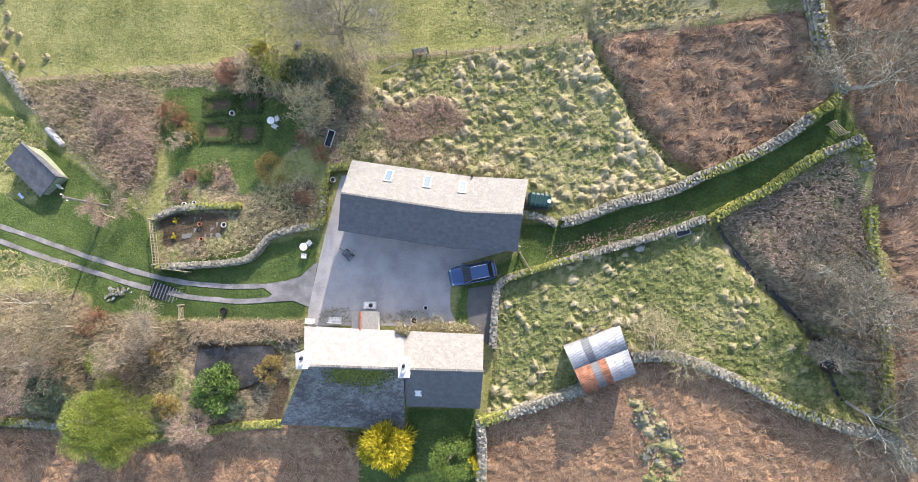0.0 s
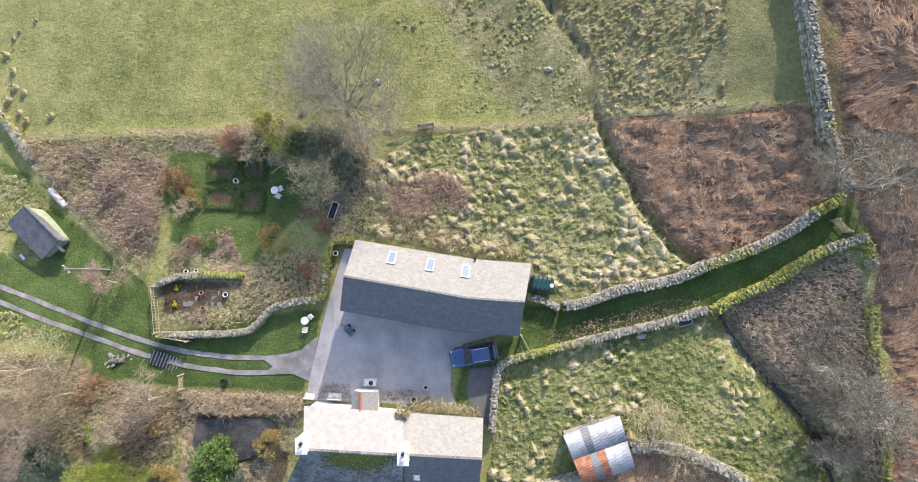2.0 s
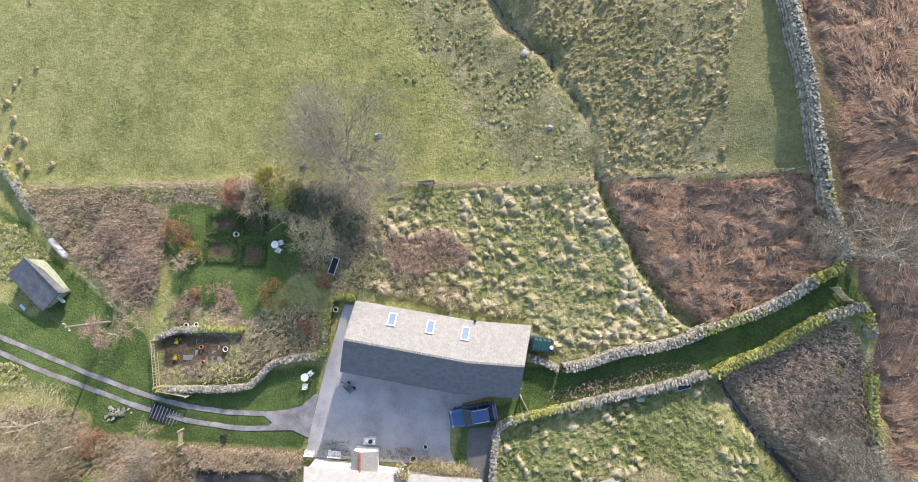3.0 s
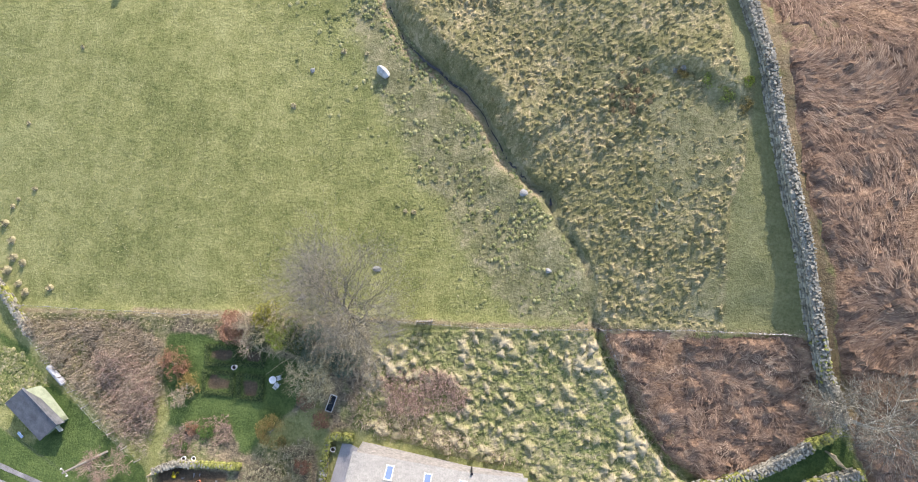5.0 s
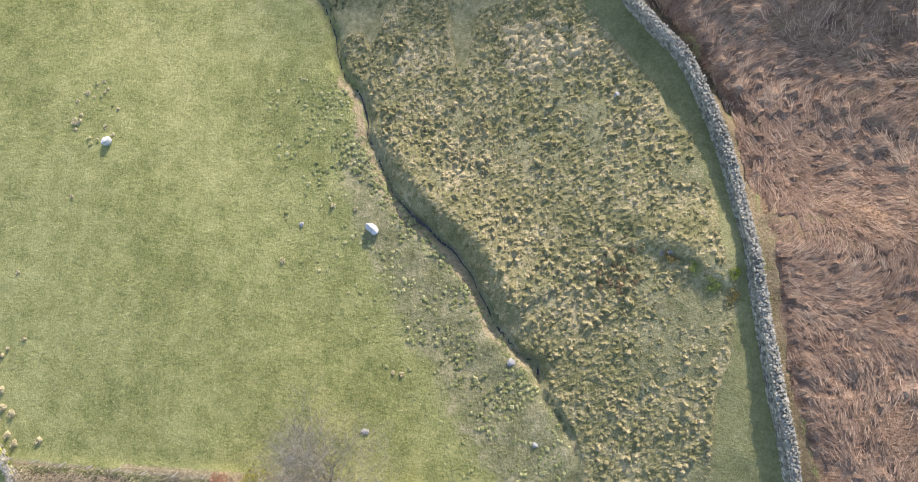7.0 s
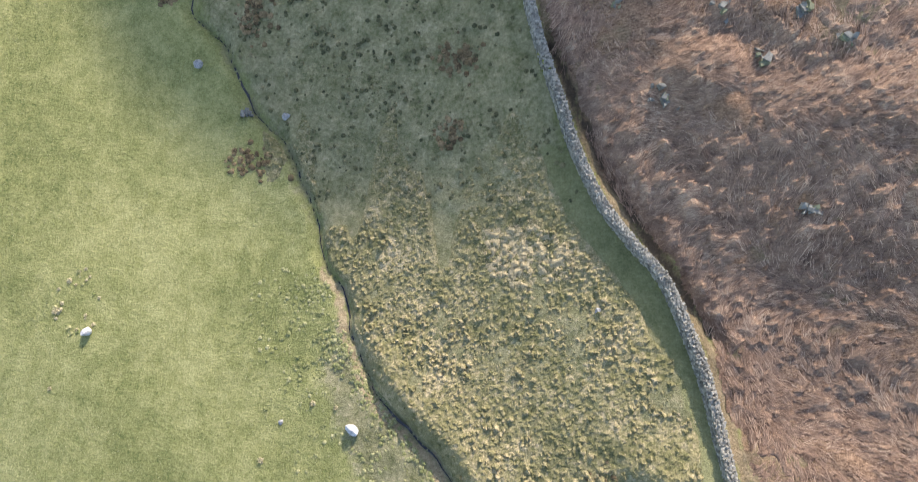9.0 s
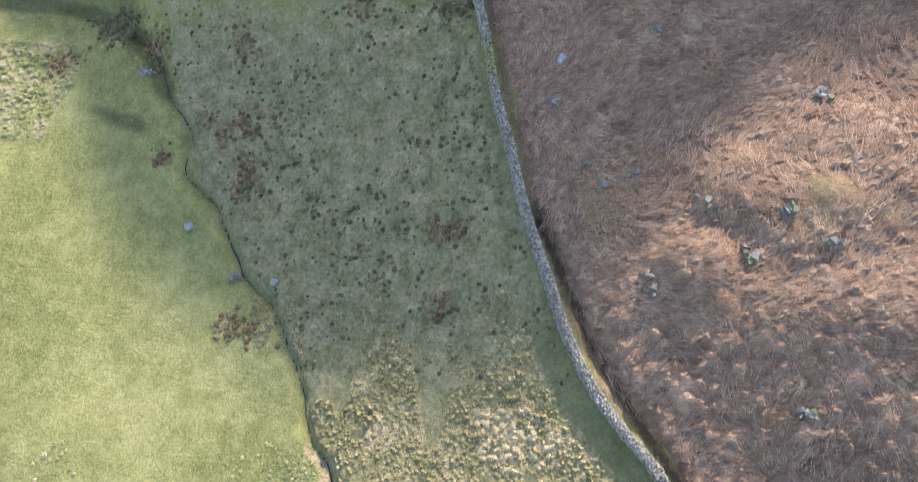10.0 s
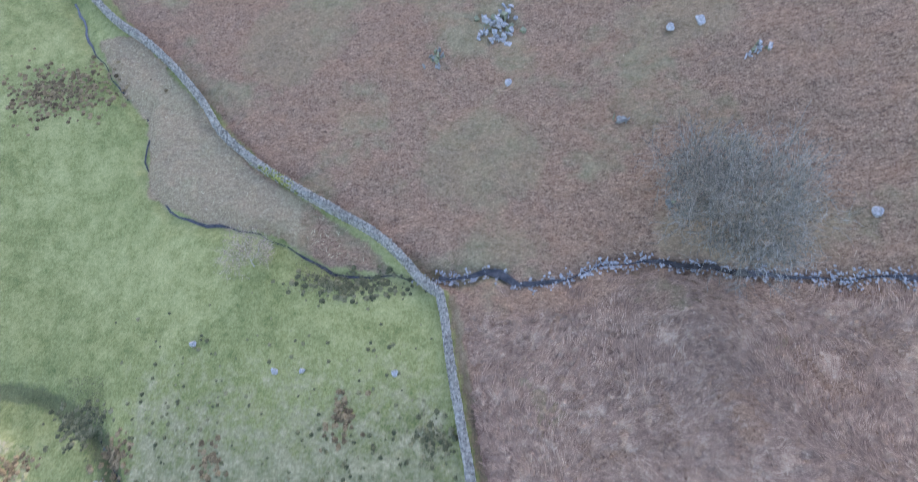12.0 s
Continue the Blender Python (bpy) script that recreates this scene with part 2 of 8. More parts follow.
DITCH = smooth([(9.3, 21.5), (10.4, 18.1), (12.3, 15.4), (12.7, 14.0), (14.1, 11.5), (15.8, 9.2), (18.2, 7.8)], 1.0)
FAR_BECK = wander(smooth([(-68.1, 182.6), (-63.3, 175.8), (-60.5, 171.4), (-54.1, 163.9), (-48.5, 158.0), (-47.8, 152.1), (-44.8, 146.1), (-36.1, 141.4), (-28.2, 139.6), (-23.0, 136.6), (-15.8, 133.7), (-8.3, 133.3), (-3.9, 132.9), (3.3, 132.8), (5.3, 131.5), (9.4, 131.6), (13.6, 133.0), (20.2, 133.6), (25.9, 133.3), (31.2, 131.7), (37.8, 130.9), (45.9, 129.6), (53.3, 128.5)], 1.5), 0.25)
GULLY = smooth([(19.9, 3.3), (21.4, 0.4), (23.9, -2.6), (26.4, -5.5), (27.5, -7.9), (28.5, -11.6)], 1.0)
BANK = [p for p in BECK if 35.2 < p[1] < 58]
SCARP_LONG = sum(math.dist(a, b) for a, b in zip(SCARP, SCARP[1:]))
BANK_LONG = sum(math.dist(a, b) for a, b in zip(BANK, BANK[1:]))
CUTS = (([p for p in BECK if p[1] > 33], 0.65, 0.8), ([p for p in BECK if p[1] < 35], 0.28, 0.5), (UPPER_BECK, 3.2, 1.1), (WALL_DITCH, 0.8, 0.9), (FIELD_EDGE, 0.55, -0.28), (DITCH, 0.42, 0.85), (FAR_BECK, 1.3, 1.0), (GULLY, 0.9, 1.2))


def crest(x):
    """Height of a fell added unseen to the south, shading the valley's far end."""
    return np.interp(x, [-200, 20, 49, 58, 66, 71, 80, 88, 97, 102, 108, 115, 123, 129, 134, 138, 143, 150, 157, 200, 400], [137, 140, 146, 145.3, 148.2, 150.6, 153, 153.3, 155.2, 157, 159, 159.8, 161.5, 162.5, 163.5, 158, 157.5, 159.5, 161, 164, 172])


def ground(x, y, cut=True):
    x, y = np.asarray(x, float), np.asarray(y, float)
    cx, cy = np.clip(x, -90, 90), np.clip(y, -30, 190)
    u, v = cx / 50, (cy - 60) / 70
    z = SLOPE[0] + SLOPE[1] * u + SLOPE[2] * v + SLOPE[3] * u * u + SLOPE[4] * u * v + SLOPE[5] * v * v
    for j, row in enumerate(MOUNDS):
        for i, h in enumerate(row):
            z = z + h * np.exp(-((cx + 60 - 25 * i) ** 2 + (cy + 15 - 25 * j) ** 2) / 578.0)
    for j, row in enumerate(HILLSIDE):
        for i, h in enumerate(row):
            z = z + h * np.exp(-((cx - 18 - 12 * i) ** 2 + (cy - 28 - 12 * j) ** 2) / 160.0)
    for kx, ky, r, h in KNOLLS:
        z = z + h * np.exp(-(((cx - kx) ** 2 + (cy - ky) ** 2) / r**2) ** 2)
    for kx, ky, rx, ry, h in HOLLOWS:
        z = z - h * np.exp(-(((cx - kx) / rx) ** 4) - ((cy - ky) / ry) ** 2)
    rise = np.clip((y - 210) / 310, 0, 1)
    fall = np.clip((y - 520) / 900, 0, 1)
    z = z + rise * crest(x) * (1 - fall)
    z = z + 60 * np.clip((np.abs(x) - 130) / 500, 0, 1) ** 2 * (1 - rise)
    # the land drops away below the dell and the house
    z = z - 0.9 * np.clip((-15.9 - 0.04 * (x + 30) - y) / 1.8, 0, 1) * np.clip((x + 50) / 8, 0, 1) * np.clip((-9 - x) / 5, 0, 1)
    if cut:
        for line, half, deep in CUTS:
            d, s = along(x, y, line)
            w = half * (1 + 0.25 * np.sin(s * 0.9) + 0.15 * np.sin(s * 2.3))
            z = z - deep * np.exp(-((d / w) ** 2) * 0.8)
        # the steep bank on the east side of the beck
        d, s, hand = along(x, y, BANK, True)
        up = np.clip((d * -hand - 0.3) / 2.6, 0, 1)
        ends = np.clip(np.minimum(s, BANK_LONG - s) / 5, 0, 1)
        z = z + 1.7 * ends * up * up * (3 - 2 * up) * np.exp(-((d / 5.5) ** 2))
        # a small terrace edge in the rough grazing
        d, s, hand = along(x, y, SCARP, True)
        up = np.clip((d * hand + 0.3) / 1.6, 0, 1)
        ends = np.clip(np.minimum(s, SCARP_LONG - s) / 3, 0, 1)
        z = z + 0.9 * ends * up * up * (3 - 2 * up) * np.exp(-((d / 4.0) ** 2))
    return z


def gz(x, y):
    return float(ground(x, y))


def mesh_of(name, verts, faces, mats, index=None, shade=False):
    me = bpy.data.meshes.new(name)
    verts, faces = np.asarray(verts, np.float32), np.asarray(faces, np.int32)
    k = faces.shape[1]
    me.vertices.add(len(verts))
    me.vertices.foreach_set("co", verts.ravel())
    me.loops.add(faces.size)
    me.loops.foreach_set("vertex_index", faces.ravel())
    me.polygons.add(len(faces))
    me.polygons.foreach_set("loop_start", np.arange(0, faces.size, k, dtype=np.int32))
    me.polygons.foreach_set("loop_total", np.full(len(faces), k, np.int32))
    for m in mats if isinstance(mats, (list, tuple)) else [mats]:
        me.materials.append(m)
    if index is not None:
        me.polygons.foreach_set("material_index", np.asarray(index, np.int32))
    if shade:
        me.polygons.foreach_set("use_smooth", np.ones(len(faces), bool))
    me.update(calc_edges=True)
    me.validate()
    if not shade:
        me.shade_flat()
    return me


BOUNDARY = [(28.8, 14.5), (28.2, 16.3), (27.2, 18.6), (26.7, 20.8), (26.1, 23.9), (25.2, 29.5), (24.4, 33.3), (23.7, 38.2), (23.0, 42.9), (22.2, 48.3), (21.4, 53.0), (20.1, 57.8), (17.6, 64.1), (14.5, 68.0), (11.7, 71.9), (9.2, 77.1), (7.6, 81.8), (6.0, 86.4), (4.5, 91.6), (3.3, 96.8), (1.7, 102.7), (0.4, 109.7), (-1.0, 116.5), (-2.2, 122.5), (-3.0, 127.5), (-3.7, 130.6)]


# covers of the land


def beside(line, off):
    """A line of plan points shifted to its right by off metres."""
    a = np.array(smooth(line, 2.0))
    d = np.gradient(a, axis=0)
    d /= np.linalg.norm(d, axis=1)[:, None]
    return [tuple(p) for p in a + np.stack([d[:, 1], -d[:, 0]], -1) * off]


def ribbon(line, half):
    """The ring round a line of plan points."""
    p = [Vector(q) for q in line]
    left, right = [], []
    for k, q in enumerate(p):
        d = (p[min(k + 1, len(p) - 1)] - p[max(k - 1, 0)]).normalized()
        n = Vector((-d.y, d.x)) * half
        left.append(tuple(q + n)), right.append(tuple(q - n))
    return left + right[::-1]


ZONE_RUST = [(-1.5, -14.5), (4.3, -12.6), (7.8, -11.3), (12.4, -8.4), (17.6, -8.9), (23.8, -11.8), (31.6, -14.3), (35.8, -17.2), (35.5, -25.1), (-1.5, -29.0)]
ZONE_BELOW = [(-53.2, -16.3), (-34.1, -17.6), (-20.5, -15.1), (-13.0, -15.9), (-13.0, -20.4), (-12.4, -30.0), (-53.2, -32.2)]
ZONES = {}


def zone(kind, ring):
    """One stretch of land cover."""
    ZONES.setdefault(kind, []).append(ring)


zone("rough", [(-14.3, 60.4), (-10.7, 52.4), (-6.0, 46.5), (-1.5, 41.4), (2.1, 35.9), (6.1, 33.0), (8.4, 26.3), (9.0, 21.3), (18.5, 21.5), (26.8, 21.4), (25.2, 31.8), (23.5, 42.3), (21.6, 52.9), (20.9, 57.0)])
zone("rough", [(-41.1, 109.6), (-35.7, 100.1), (-35.3, 94.9), (-30.3, 89.7), (-26.7, 82.6), (-21.2, 77.1), (-17.4, 69.2), (-14.6, 62.9), (-10.5, 50.9), (21.5, 54.4), (17.7, 63.7), (13.0, 69.6), (9.4, 75.3), (6.6, 83.9), (4.0, 94.2), (0.9, 105.9)])
zone("rough", [(10.6, -11.8), (13.2, -11.7), (15.9, -15.5), (15.4, -19.0), (12.1, -19.2), (12.4, -14.7)])
zone("rough", [(-51.6, 137.8), (-44.1, 118.8), (-36.5, 103.8), (-34.9, 98.6), (-27.2, 86.1), (-19.7, 71.2), (9.2, 73.3), (4.6, 90.2), (0.9, 104.6), (-1.1, 117.3), (-3.4, 132.7)])
zone("rough", [(-17.8, 131.9), (-7.5, 131.7), (-4.1, 129.7), (-2.4, 120.9), (0.1, 109.8), (-30.9, 109.4), (-28.0, 119.8), (-23.2, 126.8)])
zone("rough", [(-14.3, 60.4), (-10.7, 52.4), (-6.0, 46.5), (-1.5, 41.4), (2.1, 35.9), (6.1, 33.0), (8.4, 26.3), (9.0, 21.3), (1.9, 21.1), (-2.9, 28.0), (-9.4, 38.3), (-16.6, 52.5)])
zone("bracken", [(9.4, 20.8), (18.7, 20.9), (26.4, 21.1), (27.3, 18.0), (29.4, 14.8), (27.0, 12.5), (23.6, 10.1), (18.4, 7.8), (15.1, 10.6), (12.6, 14.0), (11.2, 17.5)])
zone("bracken", [(-1.5, -14.5), (4.3, -12.6), (7.8, -11.3), (12.4, -8.4), (17.6, -8.9), (23.8, -11.8), (31.6, -14.3), (35.8, -17.2), (35.5, -25.1), (-1.5, -29.0)])
zone("bracken", [(-53.2, -16.3), (-34.1, -17.6), (-20.5, -15.1), (-13.0, -15.9), (-13.0, -20.4), (-12.4, -30.0), (-53.2, -32.2)])
zone("bracken", [(-60.5, 173.2), (-54.1, 163.9), (-48.5, 158.0), (-46.4, 146.7), (-36.1, 141.4), (-27.4, 139.9), (-18.2, 134.9), (-9.0, 133.6), (-13.9, 137.9), (-29.5, 148.4), (-39.1, 158.4), (-54.1, 173.8)])
zone("bracken", beside(BOUNDARY, 1.9) + [(85, 132), (85, -40)])
zone("bracken", [(29.4, 13.8), (31.1, 10.2), (31.6, 5.7), (31.9, -5.4), (31.7, -13.7), (40.3, -16.9), (41.8, 20.5), (29.4, 22.2)])
zone("bracken", [(23.2, 57.2), (25.0, 49.3), (25.7, 42.7), (27.3, 33.4), (28.9, 23.4), (30.0, 16.4), (43.5, 18.0), (43.3, 54.4)])
zone("bracken", [(15.1, 87.8), (18.0, 72.9), (22.9, 60.8), (24.7, 39.9), (44.9, 42.8), (41.4, 81.9)])
zone("bracken", [(-1.6, 132.5), (2.5, 107.3), (7.5, 87.8), (11.8, 73.5), (42.0, 76.6), (54.4, 122.5)])
zone("bracken", [(1.3, 109.8), (-0.8, 123.6), (-2.7, 130.8), (-8.4, 135.5), (-16.5, 141.2), (-29.7, 149.7), (-39.5, 160.4), (-55.9, 176.4), (-67.9, 191.3), (69.2, 161.6), (55.1, 110.2)])
zone("tussock", [(-13.1, 17.2), (-8.4, 20.1), (0.4, 20.7), (9.1, 21.0), (11.2, 17.5), (12.6, 14.0), (15.1, 10.6), (17.9, 7.8), (13.4, 6.1), (6.4, 4.0), (3.0, 7.7), (-4.8, 8.5), (-14.1, 10.5)])
zone("tussock", [(0.2, -2.2), (3.1, -0.8), (13.3, 2.1), (18.4, 3.7), (20.1, 3.0), (22.6, -1.6), (25.9, -5.5), (28.2, -9.3), (29.6, -13.6), (23.8, -11.8), (17.6, -9.1), (12.4, -8.5), (7.8, -11.2), (-0.9, -14.1), (-0.1, -7.5)])
zone("tussock", [(-58.4, 17.8), (-51.9, 16.3), (-48.0, 12.9), (-48.5, 6.4), (-51.8, 10.4), (-57.2, 9.8)])
zone("tussock", [(-55.8, 2.1), (-49.7, 1.4), (-47.4, -1.0), (-55.1, -1.6)])
zone("scrub", [(-52.3, 19.6), (-40.3, 20.1), (-27.1, 20.4), (-13.3, 21.0), (-12.5, 16.6), (-14.1, 9.4), (-16.5, 10.0), (-17.6, 13.7), (-19.0, 11.9), (-23.9, 9.6), (-23.7, 6.6), (-25.4, 3.1), (-30.7, 6.8), (-32.9, 9.3), (-34.5, 13.1), (-35.5, 18.2), (-35.5, 5.9), (-39.4, 8.8), (-46.8, 14.1)])
zone("scrub", [(-34.0, 7.4), (-26.3, 7.3), (-17.7, 8.9), (-16.9, 3.8), (-22.3, 3.0), (-24.0, 0.7), (-34.0, -0.1), (-34.4, 5.0)])
zone("scrub", [(-54.9, -2.8), (-41.3, -2.8), (-40.5, -4.6), (-31.1, -5.4), (-18.4, -5.3), (-18.6, -10.6), (-20.5, -15.1), (-34.1, -17.6), (-53.2, -16.3)])
zone("scrub", [(19.4, 3.8), (23.0, 5.8), (28.9, 9.3), (31.3, 4.8), (31.9, -5.4), (31.5, -13.7), (29.6, -13.6), (26.7, -6.9), (22.6, -1.6)])
zone("lawn", [(-58.7, 19.9), (-52.0, 17.0), (-46.6, 12.2), (-35.8, 5.0), (-34.0, -0.1), (-16.9, 3.0), (-17.3, -1.0), (-18.4, -5.3), (-31.1, -5.4), (-40.5, -4.6), (-41.3, -2.8), (-47.4, -1.0), (-55.8, 2.1), (-57.1, 9.1), (-48.5, 6.4), (-48.0, 12.9)])
zone("lawn", [(-34.8, 18.8), (-30.2, 18.6), (-18.6, 16.2), (-19.1, 13.2), (-23.2, 9.0), (-25.0, 6.6), (-27.1, 9.7), (-33.5, 9.3), (-35.0, 15.6)])
zone("lawn", [(-13.6, -15.7), (-8.5, -15.5), (-8.3, -13.3), (-1.5, -13.3), (-1.7, -20.2), (-13.6, -20.9)])
zone("lawn", [(1.9, 3.6), (6.4, 3.5), (13.9, 5.8), (18.4, 7.2), (23.6, 9.5), (27.3, 12.2), (29.0, 13.4), (30.7, 10.5), (27.2, 9.0), (19.3, 4.0), (18.4, 4.0), (13.3, 2.3), (3.2, -0.5), (0.2, -2.2), (-0.4, -5.9), (-4.2, -6.0), (-3.1, -1.6), (2.4, 1.1)])
zone("rust", ZONE_RUST)
zone("rust", ZONE_BELOW)
zone("dull", [(26.5, 22.0), (19.7, 21.9), (19.6, 25.9), (20.0, 29.0), (19.7, 32.7), (21.0, 35.8), (21.5, 39.5), (21.6, 42.7), (20.5, 46.1), (20.2, 49.5), (19.1, 53.1), (18.4, 56.6), (15.0, 61.8), (10.2, 67.2), (7.4, 72.6), (5.4, 78.0), (9.0, 77.8), (15.1, 67.2), (20.0, 58.5), (23.4, 42.5), (26.0, 28.0)])
zone("verge", ribbon(FIELD_EDGE, 0.4))
zone("verge", ribbon([(p[0] - 0.75, p[1] - 0.2) for p in BECK if 34 < p[1] < 66], 0.42))
zone("olive", [(-8.0, 150.0), (2.0, 156.0), (10.0, 150.0), (8.0, 143.0), (-4.0, 142.0)])
zone("olive", [(-33.0, 176.0), (-20.0, 178.0), (-18.0, 168.0), (-26.0, 160.0), (-36.0, 166.0)])
zone("olive", [(18.0, 168.0), (32.0, 170.0), (36.0, 163.0), (22.0, 160.0)])
zone("olive", [(22.0, 140.0), (38.0, 141.0), (44.0, 134.0), (34.0, 132.5), (22.0, 134.5)])
zone("olive", [(0.0, 138.0), (8.0, 139.0), (8.0, 133.5), (-2.0, 134.0)])
zone("straw", [(-60.5, 173.2), (-54.1, 163.9), (-48.5, 158.0), (-46.4, 146.7), (-36.1, 141.4), (-27.4, 139.9), (-22.0, 137.5), (-22.0, 143.0), (-30.5, 148.4), (-39.1, 158.4), (-54.1, 173.8)])
zone("path", ribbon([p for p in BECK if p[1] < 80], 0.2))
# Clipped beds: the mire's dark colour, borrowed to make them darker.
for ring in ([(-29.8, 17.4), (-27.3, 17.3), (-27.2, 15.9), (-29.7, 16.0)], [(-29.9, 14.8), (-27.4, 14.6), (-27.3, 13.0), (-29.8, 13.1)]):
    zone("mire", ring)
zone("mire", ribbon(UPPER_BECK, 1.2))
zone("mire", [(-52.5, 104.6), (-49.5, 104.4), (-46.5, 103.4), (-43.0, 102.6), (-40.4, 100.6), (-40.8, 99.8), (-43.5, 100.6), (-47.0, 101.6), (-50.0, 103.2)])
zone("mire", ribbon([p for p in BECK if 62 < p[1] < 116], 0.45))
zone("mire", ribbon(smooth([(-46.5, 114.4), (-44.0, 112.8), (-41.6, 109.5), (-39.4, 105.0)], 1.0), 1.3))
zone("path", ribbon([(5.0, 1.3), (9.0, 2.5), (13.0, 3.7), (17.0, 5.0), (21.0, 6.8), (25.0, 9.0)], 0.3))
zone("soil", ribbon(WALL_DITCH, 0.38))
zone("path", ribbon(beside(BOUNDARY, 1.35), 0.55))
zone("soil", ribbon(DITCH, 0.2))
zone("path", ribbon(beside(DITCH, -0.55), 0.3))
zone("soil", ribbon(GULLY[4:], 0.25))
zone("soil", [(26.1, -6.5), (27.8, -5.9), (28.9, -6.9), (28.9, -8.8), (27.8, -9.8), (26.5, -9.1)])
zone("soil", [(-29.3, -8.0), (-21.2, -7.5), (-20.5, -9.4), (-23.4, -12.2), (-28.4, -12.4)])
zone("soil", [(-34.4, 5.0), (-26.8, 5.2), (-26.7, 3.1), (-33.5, 1.9)])
zone("soil", [(-20.5, -15.9), (-13.0, -15.7), (-13.0, -19.2), (-17.0, -18.8)])
zone("soil", [(-29.8, 17.2), (-27.3, 17.1), (-27.2, 16.1), (-29.7, 16.2)])
zone("soil", [(-29.9, 14.6), (-27.4, 14.4), (-27.3, 13.2), (-29.8, 13.3)])
zone("soil", [(-26.0, 17.2), (-24.2, 17.1), (-24.2, 16.2), (-25.9, 16.3)])
zone("soil", [(-26.1, 14.4), (-24.2, 14.3), (-24.1, 12.9), (-25.9, 13.0)])
zone("soil", [(-20.6, -10.6), (-19.4, -10.6), (-20.5, -15.1), (-22.3, -15.1)])


def build_ground():
    def axis(lo, hi, step, reach):
        core, out, d = list(np.arange(lo, hi + 1e-6, step)), [], step
        left, right = lo, hi
        a, b = [], []
        while right < reach or left > -reach:
            d *= 1.28
            left, right = left - d, right + d
            a.append(left), b.append(right)
        return np.array(a[::-1] + core + b), len(a), len(core)

    xs, x0, nx = axis(-76, 80, 0.5, 1800)
    ys, y0, ny = axis(-32, 190, 0.5, 1800)
    # finer lines where the added fell's skyline cuts off the sun
    xs = np.unique(np.r_[xs, np.arange(84, 184, 4.0)])
    ys = np.unique(np.r_[ys, 500.0, 520.0, 540.0])
    X, Y = np.meshgrid(xs, ys)
    core = np.s_[y0 : y0 + ny, x0 : x0 + nx]
    Z = ground(X, Y)
    masks = {}
    cx, cy = X[core], Y[core]
    for name, rings in ZONES.items():
        m = np.zeros(cx.shape)
        for ring in rings:
            m = np.maximum(m, inside(cx, cy, ring))
        for _ in range(40 if name == "rough" else 40 if name == "olive" else 8 if name in ("scrub", "straw", "mire") else 1 if name in ("soil", "verge") else 2):
            p = np.pad(m, 1, mode="edge")
            m = (p[:-2, 1:-1] + p[2:, 1:-1] + p[1:-1, :-2] + p[1:-1, 2:] + 2 * m) / 6
        if name == "rough":
            m = m * np.clip((132 - cy) / 30, 0, 1)
        full = np.zeros(X.shape)
        full[core] = m
        if name == "bracken":
            full[:, x0 + nx :] = 1
            full[y0 + ny :, x0 + nx // 2 :] = 1
        masks[name] = full
    bump = np.zeros(cx.shape)
    rng = np.random.default_rng(3)
    for cells, amp in ((2, 0.10), (4, 0.14), (9, 0.20)):
        r = rng.normal(size=(cx.shape[0] // cells + 3, cx.shape[1] // cells + 3))
        iy, ix = np.arange(cx.shape[0]) / cells, np.arange(cx.shape[1]) / cells
        fy, fx = (iy % 1)[:, None], (ix % 1)[None]
        fy, fx = fy * fy * (3 - 2 * fy), fx * fx * (3 - 2 * fx)
        a, b = iy.astype(int)[:, None], ix.astype(int)[None]
        bump += amp * ((r[a, b] * (1 - fx) + r[a, b + 1] * fx) * (1 - fy) + (r[a + 1, b] * (1 - fx) + r[a + 1, b + 1] * fx) * fy)
    step = (cy * 0.8 + 2.2 * np.sin(cx * 0.11 + 1) + 1.3 * np.sin(cx * 0.27 + cy * 0.1) + 8 * bump) % 4.2 / 4.2
    Z[core] += 0.42 * np.clip((cy - 134) / 4, 0, 1) * masks["bracken"][core] * (step - np.clip((step - 0.75) / 0.25, 0, 1) * step)
    wild = np.clip(masks["bracken"] * 1.2 + masks["rough"] * 0.5 + masks["scrub"] * 0.7, 0, 1.3)[core]
    calm = 1 - np.clip(masks["lawn"][core], 0, 1)
    Z[core] += bump * (0.12 + 0.6 * wild) * calm
    h, w = X.shape
    V = np.stack([X, Y, Z], -1).reshape(-1, 3)
    k = np.arange(h * w).reshape(h, w)
    F = np.stack([k[:-1, :-1], k[:-1, 1:], k[1:, 1:], k[1:, :-1]], -1).reshape(-1, 4)
    me = mesh_of("ground", V, F, LAND, shade=True)
    for name, m in masks.items():
        a = me.attributes.new(name, "FLOAT", "POINT")
        a.data.foreach_set("value", m.ravel().astype(np.float32))
    tagged(new("ground", me), "hillside of pasture, bracken and rough grazing", "ground", kind="structure")


build_ground()


